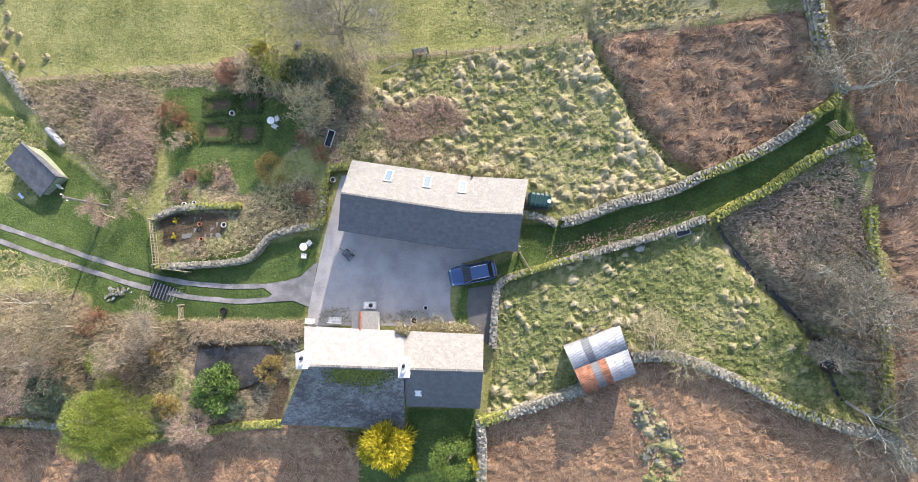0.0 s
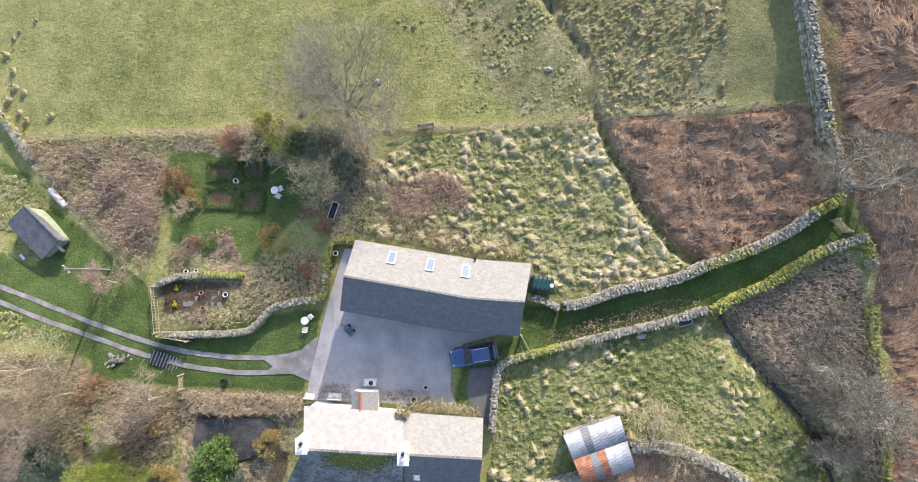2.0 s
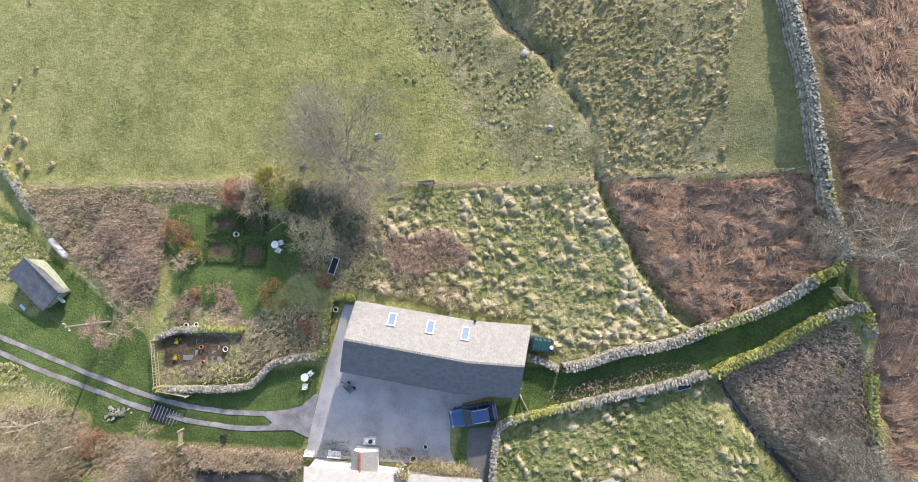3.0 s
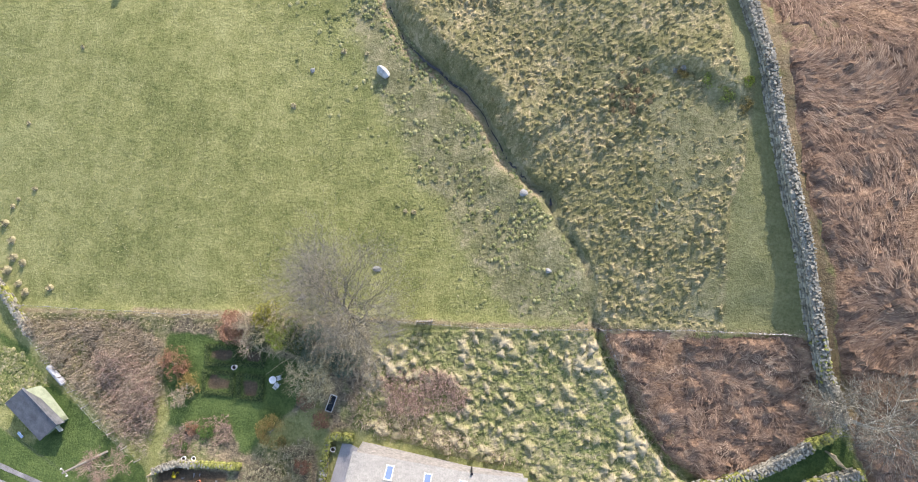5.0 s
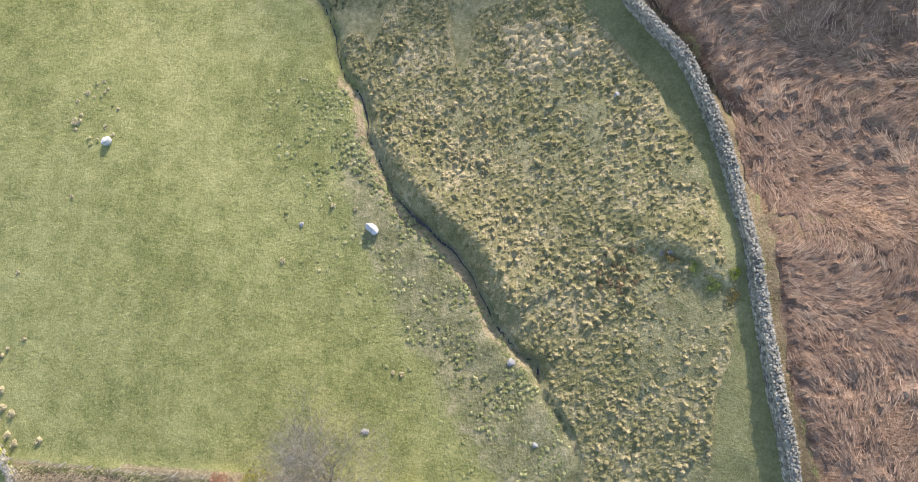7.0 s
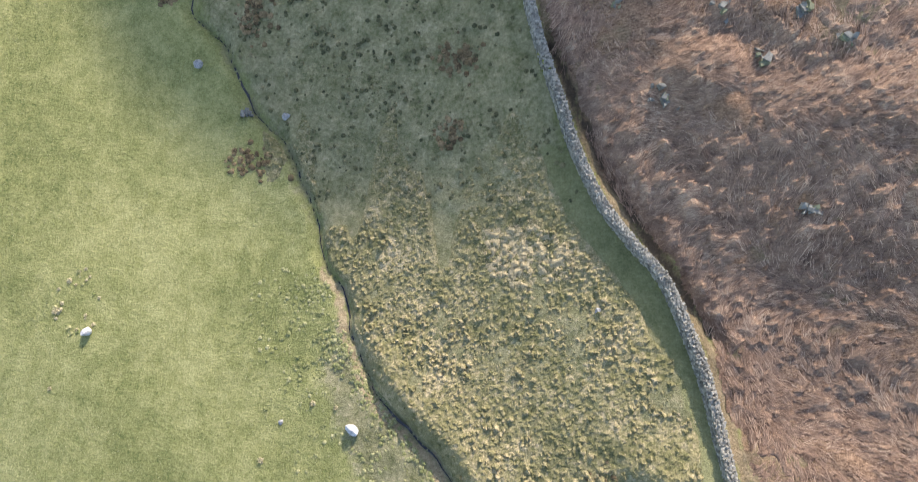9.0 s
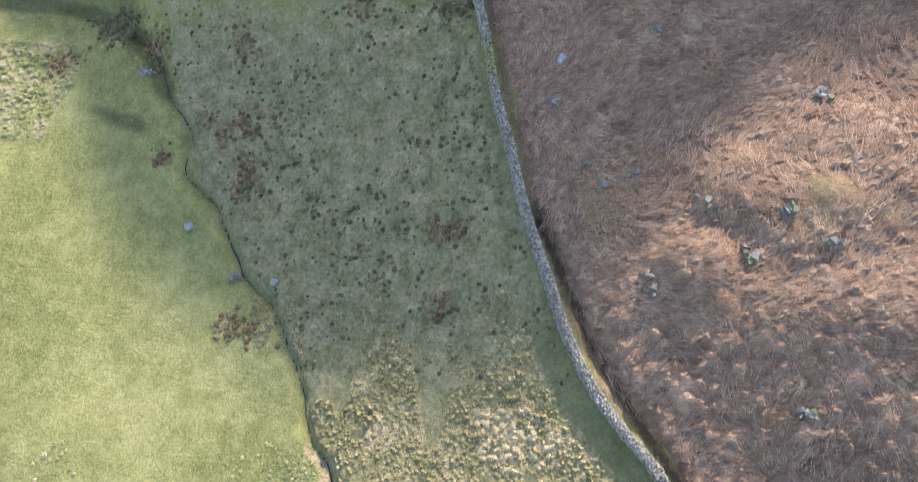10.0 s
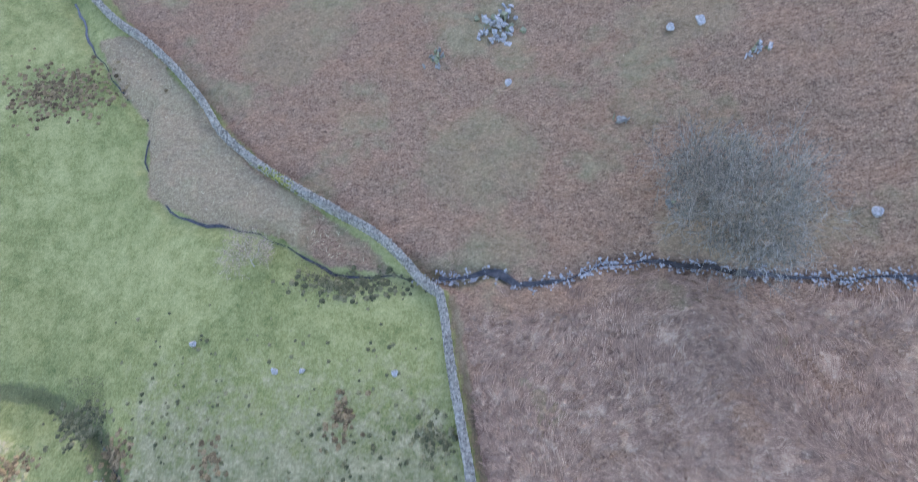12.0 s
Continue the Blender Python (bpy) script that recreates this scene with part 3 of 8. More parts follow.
def draped(name, ring, lift, mat, label, category, cells=1.0):
    """A flat cover that lies on the land within a ring of plan points."""
    bm = bmesh.new()
    vs = [bm.verts.new((x, y, 0)) for x, y in ring]
    bm.faces.new(vs)
    bmesh.ops.triangulate(bm, faces=bm.faces[:])
    for _ in range(6):
        long = [e for e in bm.edges if e.calc_length() > cells]
        if not long:
            break
        bmesh.ops.subdivide_edges(bm, edges=long, cuts=1)
        bmesh.ops.triangulate(bm, faces=[f for f in bm.faces if len(f.verts) > 3])
    co = np.array([v.co for v in bm.verts])
    z = ground(co[:, 0], co[:, 1]) + lift
    for v, q in zip(bm.verts, z):
        v.co.z = q
    bm.normal_update()
    for f in bm.faces:
        if f.normal.z < 0:
            f.normal_flip()
    me = bpy.data.meshes.new(name)
    bm.to_mesh(me)
    bm.free()
    me.materials.append(mat)
    return tagged(new(name, me), label, category, kind="structure")


YARD = [(-15.5, 7.0), (-15.0, 8.8), (-14.1, 8.8), (2.4, 1.6), (-3.1, 0.0), (-4.2, -2.4), (-4.2, -4.3), (-3.7, -5.5), (-8.0, -5.8), (-18.1, -5.9), (-18.0, -4.4), (-17.0, 0.7), (-16.3, 3.8)]
draped("yard", YARD, 0.06, GRAVEL, "grey gravelled farmyard between barn and house", "yard")
def uneven_band(line, half):
    """The ring of a worn strip whose edges come and go."""
    s = np.arange(len(line))
    a, d = np.array(line), np.gradient(np.array(line), axis=0)
    d /= np.linalg.norm(d, axis=1)[:, None]
    n = np.stack([-d[:, 1], d[:, 0]], -1)
    l, r = half * (1 + 0.1 * np.sin(s * 1.7) + 0.08 * np.sin(s * 3.1)), half * (1 + 0.1 * np.sin(s * 1.3 + 2) + 0.08 * np.sin(s * 2.7))
    return [tuple(p) for p in a + n * l[:, None]] + [tuple(p) for p in (a - n * r[:, None])[::-1]]


TRACKS = ([(-56.5, 5.6), (-52.2, 4.2), (-48.0, 2.9), (-41.8, 0.9), (-36.5, -0.6), (-32.0, -1.6), (-27.0, -2.1), (-21.5, -2.0), (-17.0, -1.0)], [(-56.1, 3.7), (-51.9, 2.6), (-47.7, 1.2), (-41.6, -0.5), (-36.3, -2.0), (-32.5, -2.8), (-29.4, -3.3), (-24.4, -3.6), (-20.8, -3.2), (-17.0, -2.2)])
for line in TRACKS:
    draped("road", uneven_band(smooth(line, 1.0), 0.24), 0.05, TRACK_STONE, "stony wheel track of the farm drive", "track", 1.5)
draped("road", [(-22.6, -2.3), (-20.6, -1.7), (-18.8, -1.1), (-17.6, 0.0), (-17.2, 0.2), (-17.9, -4.1), (-18.3, -4.0), (-19.6, -3.5), (-22.5, -3.7), (-22.3, -3.3), (-21.7, -2.9)], 0.068, TRACK_STONE, "stony apron where the wheel tracks join", "track", 1.5)


# ---- dry stone walls ----
def block_mesh(centre, half, yaw, jitter, rng):
    """Rough blocks, one for each row of centre, half-sizes and turn."""
    n = len(centre)
    corner = np.array([(-1, -1, -1), (1, -1, -1), (1, 1, -1), (-1, 1, -1), (-1, -1, 1), (1, -1, 1), (1, 1, 1), (-1, 1, 1)], float)
    p = corner[None] * half[:, None] * (1 + jitter * rng.uniform(-1, 0.35, (n, 8, 3)))
    c, s = np.cos(yaw)[:, None], np.sin(yaw)[:, None]
    q = np.stack([p[..., 0] * c - p[..., 1] * s, p[..., 0] * s + p[..., 1] * c, p[..., 2]], -1) + centre[:, None]
    face = np.array([(0, 3, 2, 1), (4, 5, 6, 7), (0, 1, 5, 4), (1, 2, 6, 5), (2, 3, 7, 6), (3, 0, 4, 7)])
    return q.reshape(-1, 3), (np.arange(n)[:, None, None] * 8 + face[None]).reshape(-1, 4)


def dry_wall(line, width, height, label, mossy=0.1, seed=1, name="dry_stone_wall"):
    """A wall of loose stones: battered faces, a rubble heart and tilted cope stones along the top."""
    rng = np.random.default_rng(seed)
    path = np.array(smooth(line, 0.24))
    d = np.gradient(path, axis=0)
    d /= np.linalg.norm(d, axis=1)[:, None]
    side = np.stack([-d[:, 1], d[:, 0]], -1)
    yaw = np.arctan2(d[:, 1], d[:, 0])
    cs, hs, ys = [], [], []
    courses = max(2, int(height / 0.3))
    for k in range(courses):
        z = (k + 0.5) * (height - 0.12) / courses
        half = width / 2 * (1.12 - 0.28 * k / courses)
        for sgn in (-1, 1):
            m = len(path)
            off = path + side * (half - 0.14) * sgn + d * rng.uniform(-0.12, 0.12, (m, 1))
            cs.append(np.c_[off, z + rng.normal(0, 0.025, m)])
            hs.append(np.c_[rng.uniform(0.09, 0.19, m), rng.uniform(0.10, 0.17, m), rng.uniform(0.08, 0.13, m)])
            ys.append(yaw + rng.normal(0, 0.2, m))
    m = len(path)
    for row in (-0.36, -0.18, 0.0, 0.18, 0.36):
        off = path + side * (row * width + rng.normal(0, 0.04, (m, 1))) + d * rng.uniform(-0.11, 0.11, (m, 1))
        cs.append(np.c_[off, height - 0.05 + rng.normal(0, 0.045, m) - abs(row) * 0.3])
        hs.append(np.c_[rng.uniform(0.035, 0.095, m), rng.uniform(0.06, 0.14, m), rng.uniform(0.06, 0.13, m)])
        ys.append(yaw + rng.normal(0, 0.5, m))
    c, h, y = np.concatenate(cs), np.concatenate(hs), np.concatenate(ys)
    wave = 0.07 * np.sin(c[:, 0] * 0.9 + c[:, 1] * 0.7)
    c[:, 2] = c[:, 2] * (1 + wave) + ground(c[:, 0], c[:, 1], False) - 0.06
    h = h * 1.12
    V, F = block_mesh(c, h, y, 0.28, rng)
    patch = np.sin(c[:, 0] * 0.23 + seed) + np.sin(c[:, 1] * 0.29 + seed * 2) + rng.normal(0, 0.14, len(c))
    green = (patch > np.quantile(patch, 1 - mossy)) if mossy > 0 else np.zeros(len(c), bool)
    # rubble heart
    gzs = ground(path[:, 0], path[:, 1], False)
    core = np.concatenate([np.c_[path - side * width * 0.4, gzs - 0.1], np.c_[path + side * width * 0.4, gzs - 0.1], np.c_[path + side * width * 0.3, gzs + height * 0.9 - 0.12], np.c_[path - side * width * 0.3, gzs + height * 0.9 - 0.12]])
    m = len(path)
    k = np.arange(m - 1)
    sides = [np.stack([k + a * m, k + 1 + a * m, k + 1 + b * m, k + b * m], -1) for a, b in ((3, 2), (1, 0), (2, 1), (0, 3))]
    F = np.concatenate([F] + [q[:, ::-1] + len(V) for q in sides])
    V = np.concatenate([V, core])
    mats = np.r_[np.repeat(green.astype(int), 6), np.zeros(4 * (m - 1), int)]
    ob = new(name, mesh_of(name, V, F, [STONE, MOSSY_STONE], mats))
    return tagged(ob, label, "stone wall", kind="structure")


dry_wall(BOUNDARY, 0.95, 1.4, "long grey dry stone wall between pasture and bracken", 0.03, 1)
dry_wall([(-3.7, 130.6), (-6.0, 132.3), (-8.3, 135.0), (-12.2, 138.5), (-17.8, 141.8), (-23.7, 145.3), (-30.1, 149.5), (-35.7, 154.5), (-39.8, 160.1), (-46.0, 166.9), (-52.2, 172.5), (-58.5, 177.3), (-69.0, 188.0)], 0.95, 1.3, "grey dry stone wall climbing away beside a beck", 0.03, 2)
LANE_NORTH = [(6.2, 3.8), (8.0, 4.2), (11.1, 5.4), (13.6, 5.9), (16.0, 6.6), (18.0, 7.6), (20.3, 8.5), (23.1, 9.8), (24.9, 10.9), (26.4, 12.2), (28.0, 13.3), (28.8, 14.5)]
dry_wall(LANE_NORTH[:-2], 0.85, 1.25, "dry stone wall along the green lane", 0.12, 3)
dry_wall(LANE_NORTH[-3:], 0.8, 1.2, "thickly mossed end of the lane wall", 0.85, 16)
dry_wall([(18.9, 3.9), (20.7, 5.0), (23.0, 6.1), (24.8, 7.4), (26.6, 8.7), (28.4, 9.5), (30.1, 10.2)], 0.7, 1.15, "mossy dry stone wall along the green lane", 0.8, 4)
dry_wall([(30.2, 10.3), (30.7, 9.0), (30.8, 7.8)], 0.7, 0.9, "short mossy dry stone wall", 0.75, 5)
dry_wall([(30.9, 4.4), (30.8, 1.3), (30.9, -1.6), (31.1, -5.3), (31.0, -9.0), (30.9, -13.3)], 0.7, 0.95, "tumbledown mossy dry stone wall among trees", 0.75, 6)
dry_wall([(18.0, 3.8), (15.9, 3.0), (13.0, 2.1), (10.0, 1.3), (6.9, 0.4), (3.1, -0.7), (1.2, -1.3), (0.2, -2.2), (-0.1, -4.3), (-0.3, -7.5)], 0.6, 1.0, "dry stone wall round the tussocky paddock", 0.2, 7)
dry_wall([(32.3, -16.1), (30.9, -14.0), (28.5, -13.5), (25.7, -12.6), (23.2, -11.6), (20.2, -10.0), (17.2, -8.7), (14.9, -8.0), (11.8, -8.2)], 0.85, 1.25, "dry stone wall below the paddock", 0.12, 8)
dry_wall([(7.4, -11.1), (4.1, -12.3), (1.1, -13.4), (-1.4, -14.2)], 0.85, 1.25, "dry stone wall between tin shed and house", 0.25, 9)
dry_wall([(-1.4, -14.3), (-1.3, -16.7), (-1.4, -20.3)], 0.85, 1.2, "dry stone wall beside the house garden", 0.1, 10)
dry_wall([(-14.0, 9.5), (-15.3, 9.5), (-16.2, 9.2), (-16.6, 6.9), (-16.9, 4.0), (-19.0, 3.6), (-21.9, 2.8), (-23.3, 1.3), (-24.8, 0.4), (-29.1, -0.0), (-33.5, -0.2)], 0.6, 1.0, "curving dry stone garden wall", 0.3, 11)
dry_wall([(-34.6, 4.8), (-32.1, 5.7), (-28.9, 5.9), (-25.5, 5.9)], 0.6, 0.9, "dry stone wall at the back of the sunken garden", 0.45, 12)
dry_wall([(-56.8, 24.8), (-53.7, 21.9), (-50.4, 18.0)], 0.8, 1.1, "pale dry stone wall at the field corner", 0.15, 13)
dry_wall([(2.2, 4.6), (3.9, 4.3), (5.4, 3.7)], 0.6, 0.9, "short dry stone wall beside the oil tank", 0.1, 14)


dry_wall([(-52.4, -15.6), (-44.9, -15.8), (-40.1, -16.5), (-33.5, -17.1), (-28.3, -16.2), (-24.8, -15.6), (-20.3, -15.2)], 0.7, 0.5, "mossy retaining wall below the dell", 0.85, 15)


# ---- buildings ----
def part(name, bm, mat, parent, label=""):
    """Links a bmesh as one mesh object under a thing or a part."""
    me = bpy.data.meshes.new(name)
    bm.normal_update()
    bm.to_mesh(me)
    bm.free()
    for m in mat if isinstance(mat, (list, tuple)) else [mat]:
        me.materials.append(m)
    ob = new(name, me)
    ob.parent = parent
    if label:
        tagged(ob, label)
    return ob


def part_np(name, V, F, mat, parent, label="", shade=False):
    ob = new(name, mesh_of(name, V, F, mat, shade=shade))
    ob.parent = parent
    if label:
        tagged(ob, label)
    return ob


def thing(name, label, category, group="", kind=""):
    return tagged(new(name), label, category, group, kind)


def prism(bm, ring, z0, z1):
    """A solid over a ring of plan points; z0 and z1 may be numbers or lists, one for each point."""
    n = len(ring)
    lo = z0 if isinstance(z0, (list, tuple)) else [z0] * n
    hi = z1 if isinstance(z1, (list, tuple)) else [z1] * n
    a = [bm.verts.new((x, y, z)) for (x, y), z in zip(ring, lo)]
    b = [bm.verts.new((x, y, z)) for (x, y), z in zip(ring, hi)]
    bm.faces.new(a[::-1]), bm.faces.new(b)
    for k in range(n):
        bm.faces.new((a[k], a[(k + 1) % n], b[(k + 1) % n], b[k]))


def slab(bm, quad, thick):
    """A sloping slab below four points in space."""
    top = [Vector(p) for p in quad]
    nrm = (top[1] - top[0]).cross(top[3] - top[0]).normalized()
    if nrm.z < 0:
        top.reverse()
        nrm = -nrm
    a = [bm.verts.new(p) for p in top]
    b = [bm.verts.new(p - nrm * thick) for p in top]
    bm.faces.new(a), bm.faces.new(b[::-1])
    for k in range(4):
        bm.faces.new((b[k], b[(k + 1) % 4], a[(k + 1) % 4], a[k]))


def slates(ridge_a, ridge_b, eave_a, eave_b, size, rng, lift=0.017):
    """Overlapping slates on the slope between a ridge and an eave, each a thin tilted block with its own edges."""
    ra, rb, ea, eb = (np.array(p, float) for p in (ridge_a, ridge_b, eave_a, eave_b))
    down = np.linalg.norm((ea + eb - ra - rb) / 2)
    rows = max(3, int(down / size[1]))
    V, F, n = [], [], 0
    normal = np.cross(rb - ra, ea - ra)
    normal /= np.linalg.norm(normal)
    if normal[2] < 0:
        normal = -normal
    for r in range(rows):
        f0, f1 = r / rows, min(1.012, (r + 1.25) / rows)
        a0, b0, a1, b1 = ra + (ea - ra) * f0, rb + (eb - rb) * f0, ra + (ea - ra) * f1, rb + (eb - rb) * f1
        cols = max(2, int(np.linalg.norm(b1 - a1) / size[0]))
        cut = np.r_[0, (np.arange(1, cols) + 0.5 * (r % 2) - 0.25 + rng.uniform(-0.12, 0.12, cols - 1)) / cols, 1]
        for c0, c1 in zip(cut, cut[1:]):
            g = 0.001 * (c1 - c0)
            up = lift + rng.uniform(0, 0.002)
            q = [a0 + (b0 - a0) * (c0 + g), a0 + (b0 - a0) * (c1 - g), a1 + (b1 - a1) * (c1 - g), a1 + (b1 - a1) * (c0 + g)]
            slip = normal * rng.normal(0, 0.0008)
            V += [q[0] + normal * 0.004, q[1] + normal * 0.004, q[2] + normal * 0.007 + slip, q[3] + normal * 0.007 + slip]
            V += [q[0] + normal * 0.010, q[1] + normal * 0.010, q[2] + normal * up + slip, q[3] + normal * up + slip]
            F += [(n + 4, n + 5, n + 6, n + 7), (n + 0, n + 1, n + 5, n + 4), (n + 1, n + 2, n + 6, n + 5), (n + 2, n + 3, n + 7, n + 6), (n + 3, n + 0, n + 4, n + 7)]
            n += 8
    V, F = np.array(V), np.array(F)
    p, q, s = V[F[:, 0]], V[F[:, 1]], V[F[:, 2]]
    return V, F


def orient_up(V, F):
    """Turns the faces of slates so that their tops look up."""
    nz = np.cross(V[F[:, 1]] - V[F[:, 0]], V[F[:, 2]] - V[F[:, 0]])[:, 2]
    tops = np.arange(0, len(F), 5)
    if nz[tops].mean() < 0:
        F = F[:, ::-1]
    return F


def on(p, z):
    return (p[0], p[1], z)


def gabled(name, label, north, ridge, south, z_eave, z_ridge, mats, wall, seed, z_south=None):
    """A long building from plan lines of its eaves and ridge; the lines may bend together."""
    rng = np.random.default_rng(seed)
    b = thing(name, label, "building")
    z_south = z_eave if z_south is None else z_south
    base = min(gz(*p) for p in north + south) - 0.4
    inset = 0.22

    def pull(p, q, d):
        v = (Vector(q) - Vector(p)).normalized() * d
        return (p[0] + v.x, p[1] + v.y)

    bm = bmesh.new()
    wn = [pull(a, c, inset) for a, c in zip(north, ridge)]
    ws = [pull(a, c, inset) for a, c in zip(south, ridge)]
    wn[0], ws[0] = pull(wn[0], wn[1], inset), pull(ws[0], ws[1], inset)
    wn[-1], ws[-1] = pull(wn[-1], wn[-2], inset), pull(ws[-1], ws[-2], inset)
    wr = list(ridge)
    wr[0], wr[-1] = pull(ridge[0], ridge[1], inset), pull(ridge[-1], ridge[-2], inset)
    for k in range(len(ridge) - 1):
        for lo0, lo1, hi0, hi1, ze in ((wn[k], wn[k + 1], wr[k], wr[k + 1], z_eave), (ws[k], ws[k + 1], wr[k], wr[k + 1], z_south)):
            prism(bm, [lo0, lo1, hi1, hi0], base, [ze - 0.05, ze - 0.05, z_ridge - 0.14, z_ridge - 0.14])
    bmesh.ops.recalc_face_normals(bm, faces=bm.faces[:])
    part("wall", bm, wall, b)
    for k in range(len(ridge) - 1):
        # mats[0] is the sunlit tone, mats[1] the shaded one, where they differ
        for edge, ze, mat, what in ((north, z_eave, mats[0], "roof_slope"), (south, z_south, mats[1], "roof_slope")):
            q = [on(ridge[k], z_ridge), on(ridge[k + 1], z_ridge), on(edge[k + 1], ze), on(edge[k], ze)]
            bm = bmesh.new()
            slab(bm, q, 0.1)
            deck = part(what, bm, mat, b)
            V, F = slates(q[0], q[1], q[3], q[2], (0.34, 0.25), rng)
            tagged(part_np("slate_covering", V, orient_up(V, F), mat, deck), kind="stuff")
        # ridge tiles
        bm = bmesh.new()
        a, c = Vector(on(ridge[k], z_ridge + 0.03)), Vector(on(ridge[k + 1], z_ridge + 0.03))
        count = int((c - a).length / 0.45)
        d = (c - a) / count
        s = Vector((-d.y, d.x, 0)).normalized() * 0.16
        for i in range(count):
            p0, p1 = a + d * (i + 0.03), a + d * (i + 0.97)
            up = Vector((0, 0, 0.06))
            dn = Vector((0, 0, -0.07))
            v = [bm.verts.new(w) for w in (p0 - s + dn, p0 + up, p0 + s + dn, p1 - s + dn, p1 + up, p1 + s + dn)]
            bm.faces.new((v[0], v[1], v[4], v[3])), bm.faces.new((v[1], v[2], v[5], v[4]))
            bm.faces.new((v[0], v[2], v[1])), bm.faces.new((v[3], v[4], v[5]))
        bmesh.ops.recalc_face_normals(bm, faces=bm.faces[:])
        part("ridge_tiles", bm, SLATE if k else mats[1], b)
    return b


BARN_N = [(-13.13, 9.37), (-2.29, 7.82), (2.93, 7.53)]
BARN_R = [(-13.65, 6.04), (-2.71, 4.36), (2.18, 4.14)]
BARN_S = [(-14.30, 3.01), (-3.88, 1.34), (1.92, 1.07)]
barn = gabled("barn", "long slate-roofed stone barn with a bent ridge", BARN_N, BARN_R, BARN_S, 2.1, 4.05, (SUNNY_LICHEN_SLATE, SLATE), RUBBLE, 21)
HOUSE_E = gabled("house_wing", "slate-roofed stone wing of the farmhouse", [(-8.33, -6.14), (-1.15, -6.44)], [(-8.06, -9.19), (-1.26, -9.37)], [(-8.08, -12.73), (-1.48, -12.91)], 1.5, 3.6, (SUNNY_LICHEN_SLATE, SLATE), RUBBLE, 22)
HOUSE_W = gabled("farmhouse", "whitewashed farmhouse with a long catslide slate roof", [(-17.35, -5.73), (-8.32, -6.13)], [(-16.64, -8.87), (-8.03, -9.14)], [(-19.80, -14.66), (-8.35, -15.03)], 1.6, 3.9, (SUNNY_SLATE, OLD_SLATE), RENDERED, 23, 0.4)


# ---- planting ----
def strips(base, way, length, rise, drop, width):
    """Arching blades of two lengths each."""
    n = len(base)
    d = np.stack([np.cos(way), np.sin(way)], -1)
    s = np.stack([-d[:, 1], d[:, 0], np.zeros(n)], -1) * (width / 2)[:, None]
    d3 = np.c_[d, np.zeros(n)]
    mid = base + d3 * (length * 0.5)[:, None]
    mid[:, 2] += rise
    tip = base + d3 * length[:, None]
    tip[:, 2] += rise - drop
    V = np.stack([base - s, base + s, mid + s * 0.9, mid - s * 0.9, tip + s * 0.25, tip - s * 0.25], 1).reshape(-1, 3)
    k = np.arange(n)[:, None] * 6
    F = np.concatenate([k + np.array([[0, 1, 2, 3]]), k + np.array([[3, 2, 4, 5]])], 1).reshape(-1, 4)
    return V, F


def slips(base, way, length, lift, width):
    """Flat blades lying on the slope of the land."""
    d = np.stack([np.cos(way), np.sin(way), np.zeros(len(way))], -1)
    s = np.stack([-d[:, 1], d[:, 0], d[:, 2]], -1) * (width / 2)[:, None]
    x, y = base[:, 0], base[:, 1]
    here = ground(x, y, False)
    gx, gy = ground(x + 0.5, y, False) - here, ground(x, y + 0.5, False) - here
    for v in (d, s):
        v[:, 2] = 2 * (gx * v[:, 0] + gy * v[:, 1])
    tip = base + d * length[:, None]
    tip[:, 2] += lift
    V = np.stack([base - s * 0.6, base + s * 0.6, tip + s, tip - s], 1).reshape(-1, 3)
    return V, np.arange(len(V)).reshape(-1, 4)


def limbs(a, b, ra, rb):
    """Tapered three-sided sticks."""
    d = b - a
    d = d / np.maximum(np.linalg.norm(d, axis=1), 1e-6)[:, None]
    ref = np.where(np.abs(d[:, 2:3]) < 0.9, np.array([[0, 0, 1.0]]), np.array([[1.0, 0, 0]]))
    u = np.cross(d, ref)
    u /= np.linalg.norm(u, axis=1)[:, None]
    v = np.cross(d, u)
    rings = []
    for p, r in ((a, ra), (b, rb)):
        for k in range(3):
            t = 2 * math.pi * k / 3
            rings.append(p + (u * math.cos(t) + v * math.sin(t)) * r[:, None])
    V = np.stack(rings, 1).reshape(-1, 3)
    k = np.arange(len(a))[:, None] * 6
    F = np.concatenate([k + np.array([[i, (i + 1) % 3, 3 + (i + 1) % 3, 3 + i]]) for i in range(3)], 1).reshape(-1, 4)
    return V, F


def scatter(rings, per_m2, rng, keep_out=()):
    """Plan points thrown over rings of plan points."""
    xs, ys = [], []
    for ring in rings:
        a = np.array(ring)
        lo, hi = np.maximum(a.min(0), (-70, -32)), np.minimum(a.max(0), (75, 185))
        if (hi <= lo).any():
            continue
        n = int((hi - lo).prod() * per_m2)
        x, y = rng.uniform(lo[0], hi[0], n), rng.uniform(lo[1], hi[1], n)
        m = inside(x, y, ring)
        xs.append(x[m]), ys.append(y[m])
    x, y = np.concatenate(xs), np.concatenate(ys)
    m = np.ones(len(x), bool)
    for ring in keep_out:
        m &= ~inside(x, y, ring)
    return x[m], y[m]


def leaf_stuff(name, label, V, F, mat, category="plants", shade=False):
    return tagged(new(name, mesh_of(name, V, F, mat, shade=shade)), label, category, kind="stuff")


